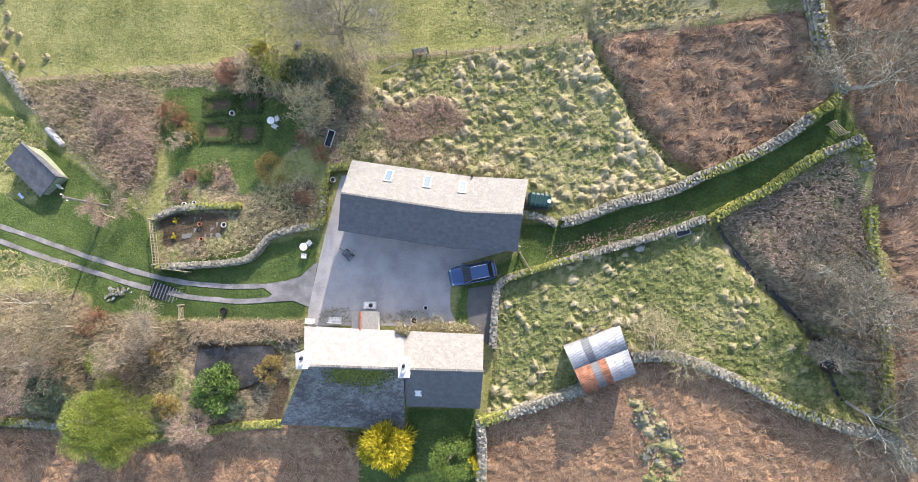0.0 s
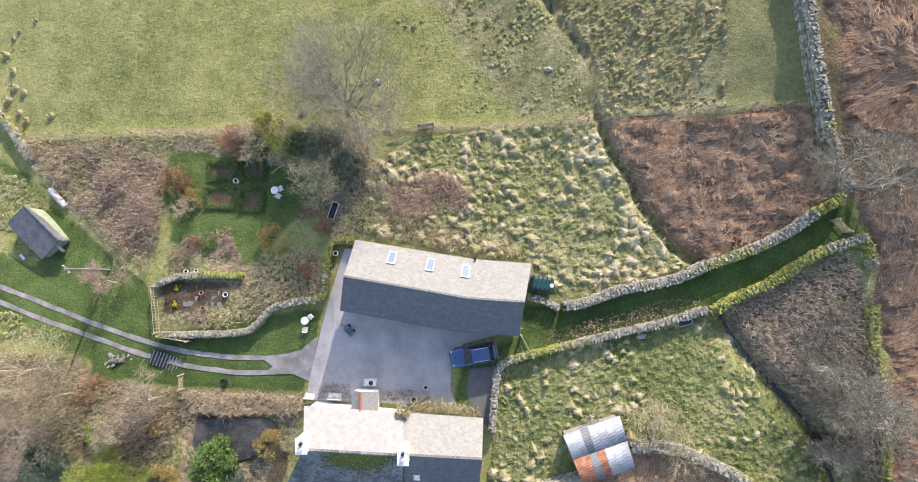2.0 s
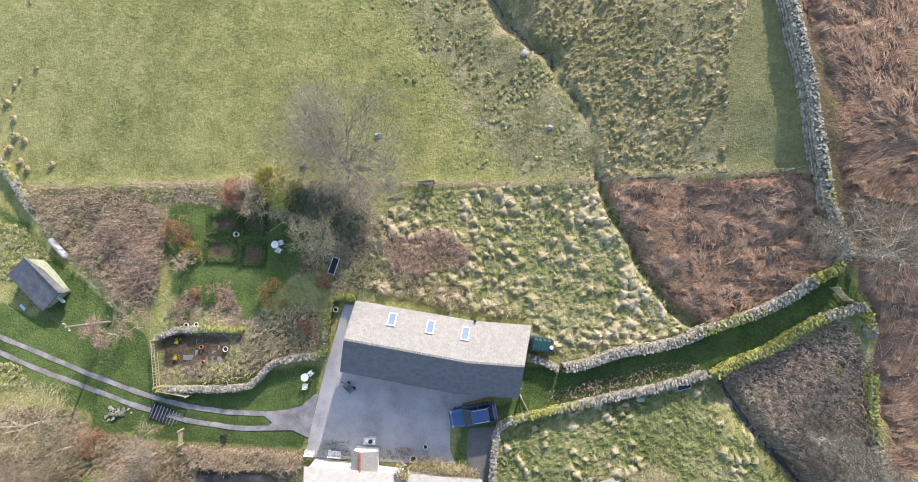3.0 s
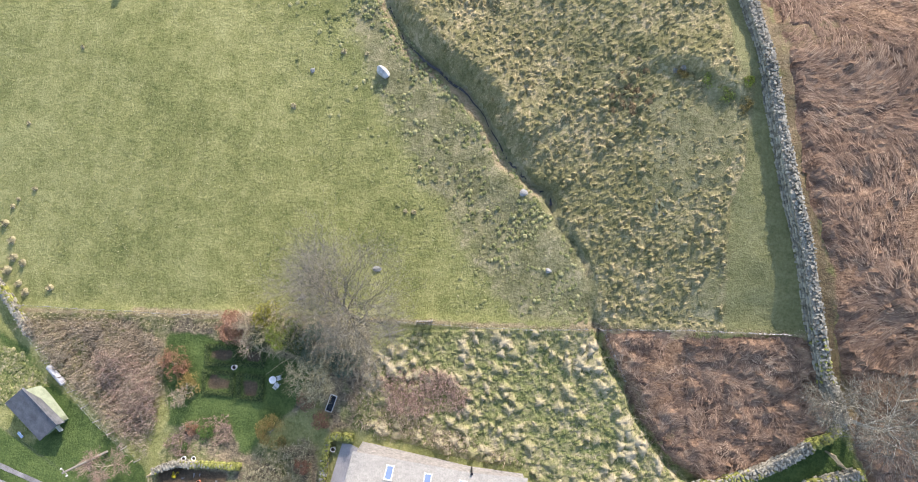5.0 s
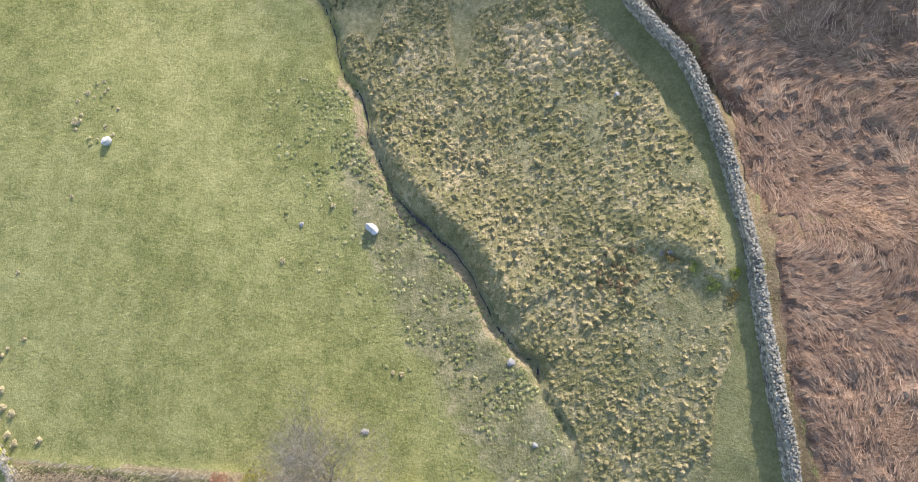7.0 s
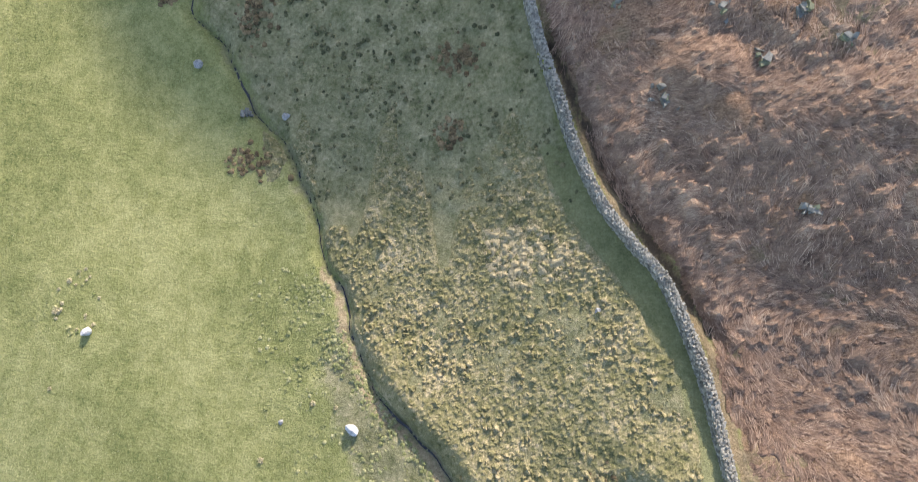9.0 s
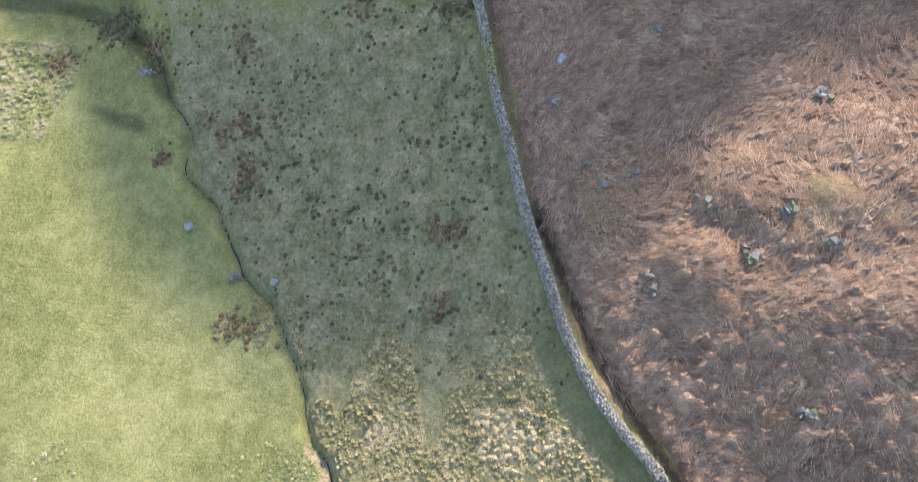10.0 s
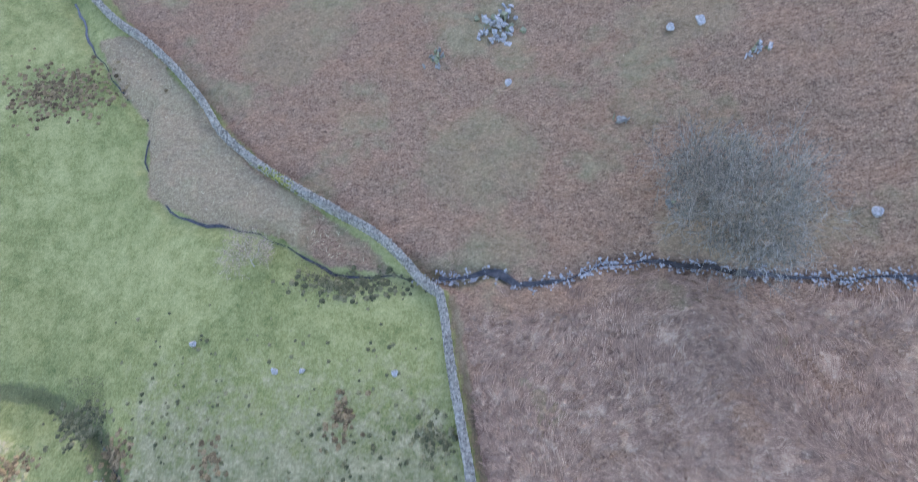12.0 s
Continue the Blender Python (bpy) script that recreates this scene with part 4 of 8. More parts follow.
def tint(name, stops, rough=0.9, scale=0.6, share=0.6):
    """Leaf and stalk colour: by piece and by place."""
    n = Nodes(name, rough, spec=0.2)
    v = n.calc("ADD", n.calc("MULTIPLY", n.island(), share), n.calc("MULTIPLY", n.noise(scale, 3.0), 1 - share))
    return n.done(n.ramp(v, stops))


STRAW = tint("tussock_straw", [(0.3, (0.13, 0.16, 0.05)), (0.72, (0.50, 0.43, 0.27)), (0.45, (0.23, 0.25, 0.085)), (0.58, (0.345, 0.325, 0.155))], 0.9, 0.6, 0.35)
RUSH = tint("rush", [(0.2, (0.085, 0.09, 0.042)), (0.85, (0.38, 0.33, 0.185)), (0.5, (0.20, 0.185, 0.09))], 0.9, 0.3, 0.55)
DARK_RUSH = tint("dark_rush", [(0.2, (0.06, 0.064, 0.03)), (0.85, (0.25, 0.22, 0.115)), (0.5, (0.13, 0.125, 0.058))])
FROND = tint("dead_bracken", [(0.2, (0.105, 0.067, 0.047)), (0.8, (0.600, 0.450, 0.300)), (0.45, (0.270, 0.176, 0.119)), (0.62, (0.417, 0.282, 0.187))], 0.9, 0.35, 0.38)
RUST_FROND = tint("rusty_bracken", [(0.2, (0.185, 0.112, 0.068)), (0.8, (0.618, 0.417, 0.266)), (0.5, (0.391, 0.247, 0.153))], 0.85, 0.35, 0.5)
BLADE = tint("pasture_blades", [(0.15, (0.13, 0.145, 0.05)), (0.85, (0.42, 0.39, 0.20)), (0.5, (0.24, 0.245, 0.10))], 0.9, 0.15)
TWIG = tint("bare_twigs", [(0.2, (0.148, 0.120, 0.081)), (0.8, (0.524, 0.427, 0.297)), (0.5, (0.325, 0.260, 0.177))], 0.9, 0.3, 0.8)
PURPLE_TWIG = tint("purple_twigs", [(0.2, (0.160, 0.106, 0.081)), (0.8, (0.547, 0.393, 0.297)), (0.5, (0.342, 0.239, 0.179))], 0.9, 0.3, 0.8)
OLIVE_TWIG = tint("olive_twigs", [(0.2, (0.160, 0.139, 0.073)), (0.8, (0.593, 0.513, 0.308)), (0.5, (0.342, 0.299, 0.168))], 0.9, 0.3, 0.8)
PINK_TWIG = tint("pink_brown_stems", [(0.2, (0.22, 0.155, 0.12)), (0.8, (0.66, 0.50, 0.385)), (0.5, (0.43, 0.315, 0.24))], 0.9, 0.3, 0.8)
DELL_TWIG = tint("dell_twigs", [(0.2, (0.12, 0.10, 0.06)), (0.8, (0.44, 0.37, 0.235)), (0.5, (0.26, 0.215, 0.13))], 0.9, 0.3, 0.8)
STRAW_TWIG = tint("straw_twigs", [(0.2, (0.20, 0.15, 0.09)), (0.8, (0.60, 0.48, 0.33)), (0.5, (0.40, 0.305, 0.20))], 0.9, 0.3, 0.8)
GREY_TWIG = tint("grey_twigs", [(0.2, (0.095, 0.088, 0.066)), (0.8, (0.31, 0.285, 0.22)), (0.5, (0.19, 0.175, 0.133))], 0.9, 0.3, 0.8)
PALE_BARK = speckled("pale_bark", [(0.36, (0.32, 0.30, 0.245)), (0.64, (0.62, 0.59, 0.51)), (0.5, (0.46, 0.435, 0.365))], 3.0, 0.9)
DARK_BARK = speckled("dark_bark", [(0.36, (0.10, 0.09, 0.06)), (0.64, (0.30, 0.27, 0.19)), (0.5, (0.19, 0.17, 0.12))], 3.0, 0.9)
BARK = speckled("bark", [(0.36, (0.20, 0.18, 0.13)), (0.64, (0.50, 0.46, 0.36)), (0.5, (0.34, 0.31, 0.235))], 3.0, 0.9)
WET = Nodes("beck_water", 0.08, spec=0.5)
WET.b.inputs["Roughness"].default_value = 0.12
WATER = WET.done(WET.ramp(WET.noise(1.5, 4.0), [(0.35, (0.018, 0.017, 0.016)), (0.7, (0.07, 0.065, 0.06))]), WET.noise(9.0, 3.0), 0.35, 0.03)


def swirl(x, y, scale, seed):
    """A slowly turning direction over the land."""
    return 2.4 * np.sin(x / scale + seed) * np.cos(y / scale * 1.3 + seed * 2) + 1.3 * np.sin((x + y) / scale * 1.9 + seed * 3)


def hummock(x, y, z, size, count, rng, tall, width):
    """Clumps of arching blades at plan points; returns verts and faces."""
    n = len(x)
    way = rng.uniform(0, 2 * np.pi, (n, count))
    far = size[:, None] * rng.uniform(0.45, 1.0, (n, count))
    off = rng.uniform(0, 0.25, (n, count)) * size[:, None]
    bx, by = x[:, None] + np.cos(way) * off, y[:, None] + np.sin(way) * off
    base = np.stack([bx, by, np.broadcast_to(z[:, None], bx.shape) - 0.03], -1).reshape(-1, 3)
    r = (tall * size[:, None] * rng.uniform(0.5, 1.1, (n, count))).ravel()
    return strips(base, way.ravel() + rng.normal(0, 0.3, n * count), far.ravel(), r, r * rng.uniform(0.3, 1.1, n * count), rng.uniform(width * 0.6, width * 1.3, n * count))


def mounds(x, y, z, size, tall, rng):
    """Low rounded clumps, each an uneven dome."""
    n, k = len(x), 8
    t = np.arange(k) * 2 * np.pi / k
    V = []
    for f, up in ((1.0, -0.08), (0.86, 0.45), (0.5, 0.86)):
        r = size[:, None] * f * rng.uniform(0.72, 1.22, (n, k))
        V.append(np.stack([x[:, None] + np.cos(t) * r, y[:, None] + np.sin(t) * r, z[:, None] + (tall * size)[:, None] * up * rng.uniform(0.75, 1.2, (n, k))], -1))
    V = np.concatenate(V + [np.stack([x, y, z + tall * size * rng.uniform(0.85, 1.15, n)], -1)[:, None]], 1)
    i = np.arange(k)
    j = (i + 1) % k
    quads = np.concatenate([np.stack([i, j, j + k, i + k], -1), np.stack([i + k, j + k, j + 2 * k, i + 2 * k], -1), np.stack([i + 2 * k, j + 2 * k, np.full(k, 3 * k), np.full(k, 3 * k)], -1)])
    base = np.arange(n)[:, None, None] * (3 * k + 1)
    return V.reshape(-1, 3), (base + quads[None, : 2 * k]).reshape(-1, 4), (base + quads[None, 2 * k :, :3]).reshape(-1, 3)


def joined(*pieces):
    """Joins (verts, quads) sets and (verts, quads, triangles) sets; triangles become narrow quads."""
    V, F, n = [], [], 0
    for p in pieces:
        V.append(p[0])
        F.append(p[1] + n)
        if len(p) == 3:
            mid = (p[0][p[2][:, 1]] + p[0][p[2][:, 2]]) / 2
            V.append(mid)
            F.append(np.c_[p[2][:, :2], np.arange(len(mid)) + len(p[0]), p[2][:, 2]] + n)
            n += len(mid)
        n += len(p[0])
    return np.concatenate(V), np.concatenate(F)


BUILT = [BARN_N + BARN_S[::-1], YARD]


def value_noise(shape, cells, rng):
    """Smooth bumps, one for each so many cells of a grid."""
    r = rng.normal(size=(int(shape[0] / cells) + 3, int(shape[1] / cells) + 3))
    iy, ix = np.arange(shape[0]) / cells, np.arange(shape[1]) / cells
    fy, fx = (iy % 1)[:, None], (ix % 1)[None]
    fy, fx = fy * fy * (3 - 2 * fy), fx * fx * (3 - 2 * fx)
    a, b = iy.astype(int)[:, None], ix.astype(int)[None]
    return (r[a, b] * (1 - fx) + r[a, b + 1] * fx) * (1 - fy) + (r[a + 1, b] * (1 - fx) + r[a + 1, b + 1] * fx) * fy


SWARD = Nodes("tussock_sward", 0.95, spec=0.15)
sward_v = SWARD.calc("ADD", SWARD.calc("MULTIPLY", SWARD.attr("straw"), 0.62), SWARD.calc("ADD", SWARD.calc("MULTIPLY", SWARD.span(SWARD.noise(7.0, 4.0, 0.75), 0.3, 0.7), 0.26), SWARD.calc("MULTIPLY", SWARD.noise(0.35, 4.0, 0.65), 0.16)))
SWARD_MAT = SWARD.done(SWARD.ramp(sward_v, [(0.26, (0.085, 0.105, 0.038)), (0.80, (0.43, 0.37, 0.247)), (0.40, (0.165, 0.185, 0.068)), (0.52, (0.25, 0.24, 0.11)), (0.64, (0.34, 0.30, 0.17))]), SWARD.noise(12.0, 4.0), 0.7, 0.05)


def sward(ring, cell, sets, label, seed, base=0.3, blades=5, mat=None, name="tussock_grass", low=-32, lighter=0.10, swell=0.0, patch=0.10, drift=0.0, fray=0.0, waves=()):
    """A field of matted grass: one uneven sheet with tussocks of several kinds risen out of it, and loose blades on them.
    Each set: how many a square metre, half-widths, heights, strawness, and how far they gather in groups."""
    rng = np.random.default_rng(seed)
    a = np.array(ring)
    lo, hi = np.maximum(a.min(0), (-70, low)) - 1, np.minimum(a.max(0), (66, 185)) + 1
    xs, ys = np.arange(lo[0], hi[0], cell), np.arange(lo[1], hi[1], cell)
    X, Y = np.meshgrid(xs, ys)
    X, Y = X + rng.uniform(-0.3, 0.3, X.shape) * cell, Y + rng.uniform(-0.3, 0.3, X.shape) * cell
    wx, wy = (fray * (value_noise(X.shape, 1.8 / cell, rng) + 0.5 * value_noise(X.shape, 0.6 / cell, rng)) for _ in range(2))
    m = inside((X + wx).ravel(), (Y + wy).ravel(), ring).reshape(X.shape).astype(float)
    for hole in BUILT + [ribbon([p for p in FAR_BECK if p[0] > 5], 1.3), ribbon([p for p in BECK if p[1] > 33], 0.55), ribbon([p for p in BECK if p[1] < 35], 0.3), ribbon(WALL_DITCH, 0.6), ribbon(DITCH, 0.35)]:
        m *= 1 - inside(X.ravel(), Y.ravel(), hole).reshape(X.shape)
    H = 0.06 * value_noise(X.shape, 0.3 / cell, rng) + 0.025 * rng.normal(size=X.shape) + 0.045 * value_noise(X.shape, 0.9 / cell, rng)
    H += swell * value_noise(X.shape, 2.6 / cell, rng)
    for length, turn, high in waves:
        warp = 0.45 * length * value_noise(X.shape, 6.0 / cell, rng) + 0.14 * length * value_noise(X.shape, 1.6 / cell, rng)
        u = ((X * math.sin(turn) - Y * math.cos(turn) + warp) / length) % 1
        step = np.clip((1 - u) / 0.16, 0, 1)
        H += high * np.clip((56 - Y) / 10, 0.12, 1) * np.clip(0.75 + 0.5 * value_noise(X.shape, 4.0 / cell, rng), 0.1, 1.5) * u * step * step * (3 - 2 * step)
    S = base + drift * np.clip((Y - 62) / 22, 0, 1) + patch * value_noise(X.shape, 2.5 / cell, rng) + 0.13 * value_noise(X.shape, 0.4 / cell, rng)
    G = value_noise(X.shape, 3.2 / cell, rng) + 0.6 * value_noise(X.shape, 1.4 / cell, rng)
    tops = []
    for per, half, tall, straw, gather in sets:
        n = int((hi - lo).prod() * per)
        px, py = rng.uniform(lo[0], hi[0], n), rng.uniform(lo[1], hi[1], n)
        ix, iy = ((px - lo[0]) / cell).astype(int).clip(0, len(xs) - 1), ((py - lo[1]) / cell).astype(int).clip(0, len(ys) - 1)
        k = (m[iy, ix] > 0.5) & (G[iy, ix] * gather + rng.normal(0, 0.5, n) > gather * 0.55 - 0.9 * (gather == 0))
        for x, y, i, j, g in zip(px[k], py[k], ix[k], iy[k], G[iy, ix][k]):
            r = rng.uniform(*half) * (1, rng.uniform(0.5, 0.95))[rng.integers(2)]
            q = r * rng.uniform(0.55, 1.0)
            t, up, s = rng.uniform(0, 3.14), rng.uniform(*tall), rng.uniform(*straw) + 0.07 * g + drift * min(1, max(0, (y - 62) / 22))
            w = int(max(r, q) * 1.25 / cell) + 1
            win = np.s_[max(j - w, 0) : j + w + 1, max(i - w, 0) : i + w + 1]
            dx, dy = X[win] - x, Y[win] - y
            u, v = (dx * math.cos(t) + dy * math.sin(t)) / r, (dy * math.cos(t) - dx * math.sin(t)) / q
            th = np.arctan2(v, u)
            d = (u * u + v * v) * (1 + 0.3 * np.sin(th * 3 + x * 9) + 0.22 * np.sin(th * 7 + y * 7))
            dome = np.clip(1 - d, 0, 1)
            h = up * dome**0.75
            S[win] = np.where(dome > 0.02, S[win] + (s + lighter * dome - S[win]) * np.minimum(1, dome * 2.2) * (h > H[win] - 0.05), S[win])
            H[win] = np.maximum(H[win], h + 0.3 * H[win] * (dome > 0.02))
            tops.append((x, y, up, max(r, q), t, s))
    edge = m.copy()
    for _ in range(4):
        p = np.pad(edge, 1)
        edge = (p[:-2, 1:-1] + p[2:, 1:-1] + p[1:-1, :-2] + p[1:-1, 2:] + 2 * edge) / 6
    Z = ground(X.ravel(), Y.ravel()).reshape(X.shape) + np.where(edge > 0.98, 0.06, (edge - 0.5) * 0.12) + H * np.clip(edge * 1.6 - 0.6, 0, 1)
    k = np.arange(X.size).reshape(X.shape)
    F = np.stack([k[:-1, :-1], k[:-1, 1:], k[1:, 1:], k[1:, :-1]], -1).reshape(-1, 4)
    F = F[(edge.ravel()[F] > 0.05).all(1)]
    used, F = np.unique(F, return_inverse=True)
    V = np.stack([X, Y, Z], -1).reshape(-1, 3)[used]
    c = np.array(tops)
    k = np.arange(len(c)).repeat(blades)
    n = len(k)
    out, off = rng.uniform(0, 6.28, n), np.sqrt(rng.uniform(0, 1, n)) * 0.75
    bx, by = c[k, 0] + np.cos(out) * off * c[k, 3], c[k, 1] + np.sin(out) * off * c[k, 3]
    lie = np.where(rng.uniform(size=n) < 0.5, out, 2 * c[k, 4]) + rng.normal(0, 0.5, n)
    B, BF = slips(np.stack([bx, by, ground(bx, by) + 0.08 + c[k, 2] * (1 - off**2)], -1), lie, c[k, 3] * rng.uniform(0.4, 1.1, n), -c[k, 2] * rng.uniform(0.1, 0.6, n) + rng.uniform(0, 0.08, n), rng.uniform(0.03, 0.06, n))
    F = F.reshape(-1, 4)
    ob = leaf_stuff(name, label, np.concatenate([V, B]), np.concatenate([F, BF + len(V)]), mat or SWARD_MAT)
    value = np.r_[S.ravel()[used], (c[k, 5] + rng.uniform(-0.22, 0.2, n)).repeat(4)]
    ob.data.attributes.new("straw", "FLOAT", "POINT").data.foreach_set("value", value.astype(np.float32))
    return lambda x, y: np.where(m[((y - lo[1]) / cell).astype(int).clip(0, len(ys) - 1), ((x - lo[0]) / cell).astype(int).clip(0, len(xs) - 1)] > 0.5, Z[((y - lo[1]) / cell).astype(int).clip(0, len(ys) - 1), ((x - lo[0]) / cell).astype(int).clip(0, len(xs) - 1)], ground(x, y))


sward(ZONES["tussock"][0], 0.12, ((4.0, (0.14, 0.34), (0.08, 0.2), (0.24, 0.52), 0), (2.6, (0.34, 0.68), (0.26, 0.48), (0.5, 0.84), 0.35)), "straw-topped green tussock grass in the field behind the barn", 11, 0.5, 8)
sward(ZONES["tussock"][1], 0.12, ((5.0, (0.12, 0.3), (0.06, 0.18), (0.18, 0.44), 0), (0.9, (0.3, 0.6), (0.22, 0.42), (0.48, 0.84), 0.7)), "rough green paddock grass with scattered straw tussocks", 12, 0.32, 6)
GRAZE = Nodes("rough_sward", 0.95, spec=0.15)
graze_v = GRAZE.calc("ADD", GRAZE.calc("MULTIPLY", GRAZE.attr("straw"), 0.5), GRAZE.calc("ADD", GRAZE.calc("MULTIPLY", GRAZE.span(GRAZE.noise(5.0, 4.0, 0.75), 0.3, 0.7), 0.3), GRAZE.calc("MULTIPLY", GRAZE.noise(0.22, 4.0, 0.65), 0.2)))
ROUGH_MAT = GRAZE.done(GRAZE.ramp(graze_v, [(0.32, (0.113, 0.112, 0.048)), (0.70, (0.432, 0.355, 0.205)), (0.44, (0.178, 0.167, 0.074)), (0.56, (0.259, 0.228, 0.115))]), GRAZE.noise(10.0, 4.0), 0.8, 0.06)
BRACKEN = Nodes("matted_bracken", 0.95, spec=0.15)
mat_v = BRACKEN.calc("ADD", BRACKEN.calc("MULTIPLY", BRACKEN.attr("straw"), 0.5), BRACKEN.calc("ADD", BRACKEN.calc("MULTIPLY", BRACKEN.span(BRACKEN.noise(6.0, 4.0, 0.75), 0.3, 0.7), 0.3), BRACKEN.calc("MULTIPLY", BRACKEN.noise(0.3, 4.0, 0.65), 0.2)))
BRACKEN_MAT = BRACKEN.done(BRACKEN.ramp(mat_v, [(0.30, (0.156, 0.089, 0.052)), (0.74, (0.520, 0.354, 0.225)), (0.46, (0.281, 0.173, 0.104)), (0.60, (0.406, 0.267, 0.162))]), BRACKEN.noise(10.0, 4.0), 0.8, 0.06)
RUST_TOPS = []
for ring, seed, label in ((ZONE_RUST, 13, "matted pinkish-tan bracken below the paddock wall"), (ZONE_BELOW, 14, "matted pinkish-tan bracken below the house")):
    RUST_TOPS.append(sward(ring, 0.2, ((2.6, (0.2, 0.5), (0.06, 0.2), (0.42, 0.6), 0), (1.0, (0.25, 0.6), (0.14, 0.30), (0.48, 0.68), 0.5)), label, seed, 0.5, 10, BRACKEN_MAT, "matted_bracken", -23, 0.0))
sward(ZONES["rough"][2], 0.13, ((5.0, (0.12, 0.3), (0.05, 0.2), (0.25, 0.6), 0), (1.5, (0.3, 0.6), (0.2, 0.5), (0.3, 0.7), 0)), "mossy rough grass round the outcrop", 15, 0.42, 6)
rng = np.random.default_rng(11)
x, y = scatter(ZONES["tussock"][2:], 6.0, rng, BUILT)
size = rng.uniform(0.13, 0.4, len(x))
V, F = joined(mounds(x, y, ground(x, y), size * 0.8, rng.uniform(0.4, 0.7, len(x)), rng), hummock(x, y, ground(x, y) + size * 0.25, size * 1.4, 10, rng, 0.42, 0.07))
leaf_stuff("tussock_grass", "pale tussock grass beside the wooden hut", V, F, STRAW, shade=True)

sward([(0.2, 69.1), (5.3, 69.9), (9.9, 67.2), (9.4, 64.2), (3.7, 62.7), (0.7, 64.3)], 0.16, ((3.0, (0.2, 0.45), (0.12, 0.35), (0.75, 1.05), 0),), "straw-coloured dead rushes on the rough grazing", 20, 0.85, 14, ROUGH_MAT, "dead_rushes")
rng = np.random.default_rng(19)
x, y = scatter([[(8.6, 21.6), (8.0, 26.5), (5.0, 31.6), (2.6, 34.8), (-2.0, 41.2), (-7.4, 47.4), (-14.2, 57.2), (-17.6, 65.0), (-26.0, 64.0), (-24.0, 50.0), (-16.0, 38.0), (-8.0, 27.0), (-4.0, 21.6)]], 14.0, rng)
keep = rng.uniform(size=len(x)) < np.exp(-along(x, y, BECK)[0] / 3.6) * np.clip(0.55 + 0.6 * np.sin(x * 0.8 + 1) * np.sin(y * 0.7), 0.1, 1)
x, y = x[keep], y[keep]
size = rng.uniform(0.1, 0.26, len(x))
V, F = joined(mounds(x, y, ground(x, y), size, rng.uniform(0.3, 0.6, len(x)), rng), hummock(x, y, ground(x, y) + size * 0.2, size * 1.3, 9, rng, 0.4, 0.06))
leaf_stuff("rough_grass", "lumpy yellow-green tussocks on the pasture side of the beck", V, F, BLADE, shade=True)
sward([(-67.6, 114.0), (-60.1, 114.1), (-54.3, 113.2), (-52.6, 108.0), (-54.9, 104.2), (-55.9, 99.7), (-63.1, 99.0)], 0.2, ((2.0, (0.2, 0.5), (0.1, 0.35), (0.35, 0.6), 0.4),), "straw-coloured tussocks in the hill pasture", 21, 0.4, 6)
strip = [p for p in beside(BOUNDARY, -3.2) if 58 < p[1] < 82] + [(19.7, 21.5), (19.6, 25.9), (20.0, 29.0), (19.7, 32.7), (21.0, 35.8), (21.5, 39.5), (21.6, 42.7), (20.5, 46.1), (20.2, 49.5), (19.1, 53.1), (18.4, 56.6)]
bank = [p for p in BECK if 21.4 < p[1] < 82]
strip, bank = sorted(strip, key=lambda p: p[1]), sorted(bank, key=lambda p: -p[1])
ragged = [(strip[-1][0] + (bank[0][0] - strip[-1][0]) * f, strip[-1][1] - 7 + 7 * math.sin(f * 17) + 3 * math.sin(f * 41)) for f in np.linspace(0.06, 0.94, 24)]
sward(strip + ragged + [(p[0] + 0.5, p[1]) for p in bank], 0.14, ((3.4, (0.1, 0.24), (0.1, 0.28), (0.36, 0.66), 0), (1.6, (0.14, 0.32), (0.24, 0.5), (0.36, 0.82), 0.6), (0.3, (0.2, 0.36), (0.36, 0.6), (0.3, 0.6), 0.9)), "lumpy tan and olive rough grazing beside the beck", 18, 0.5, 5, ROUGH_MAT, "rough_grass", lighter=0.06)
rng = np.random.default_rng(24)
x, y = scatter(ZONES["rough"][:4], 1.0, rng)
keep = (along(x, y, BOUNDARY)[0] > 1.2) & (y > 72) & (rng.uniform(size=len(x)) < np.clip((135 - y) / 25, 0, 1) * (0.45 + 0.35 * np.sin(x * 0.3 + 2) * np.sin(y * 0.2)))
x, y = x[keep], y[keep]
size = rng.uniform(0.08, 0.3, len(x))
V, F = joined(mounds(x, y, ground(x, y), size, rng.uniform(0.5, 0.9, len(x)), rng), hummock(x, y, ground(x, y) + size * 0.3, size * 1.3, 7, rng, 0.6, 0.055))
leaf_stuff("rush_clumps", "scattered dark rush clumps in the hill pasture", V, F, DARK_RUSH, shade=True)

PASTURE = [[(-58.0, 40.3), (-16.1, 39.6), (2.5, 33.1), (8.0, 22.1), (-12.6, 21.3), (-52.2, 21.4), (-57.0, 25.5)], [(-62.0, 70.8), (-18.2, 71.4), (-13.4, 55.2), (-2.7, 41.4), (3.4, 31.0), (8.0, 21.4), (-11.6, 21.3), (-52.5, 20.4), (-59.0, 27.8)], [(-70.3, 119.0), (-51.8, 111.8), (-36.7, 100.1), (-28.7, 86.0), (-21.0, 71.2), (-54.7, 69.8)]]
x, y = scatter(PASTURE, 2.2, rng)
V, F = hummock(x, y, ground(x, y), rng.uniform(0.07, 0.24, len(x)), 4, rng, 0.6, 0.05)
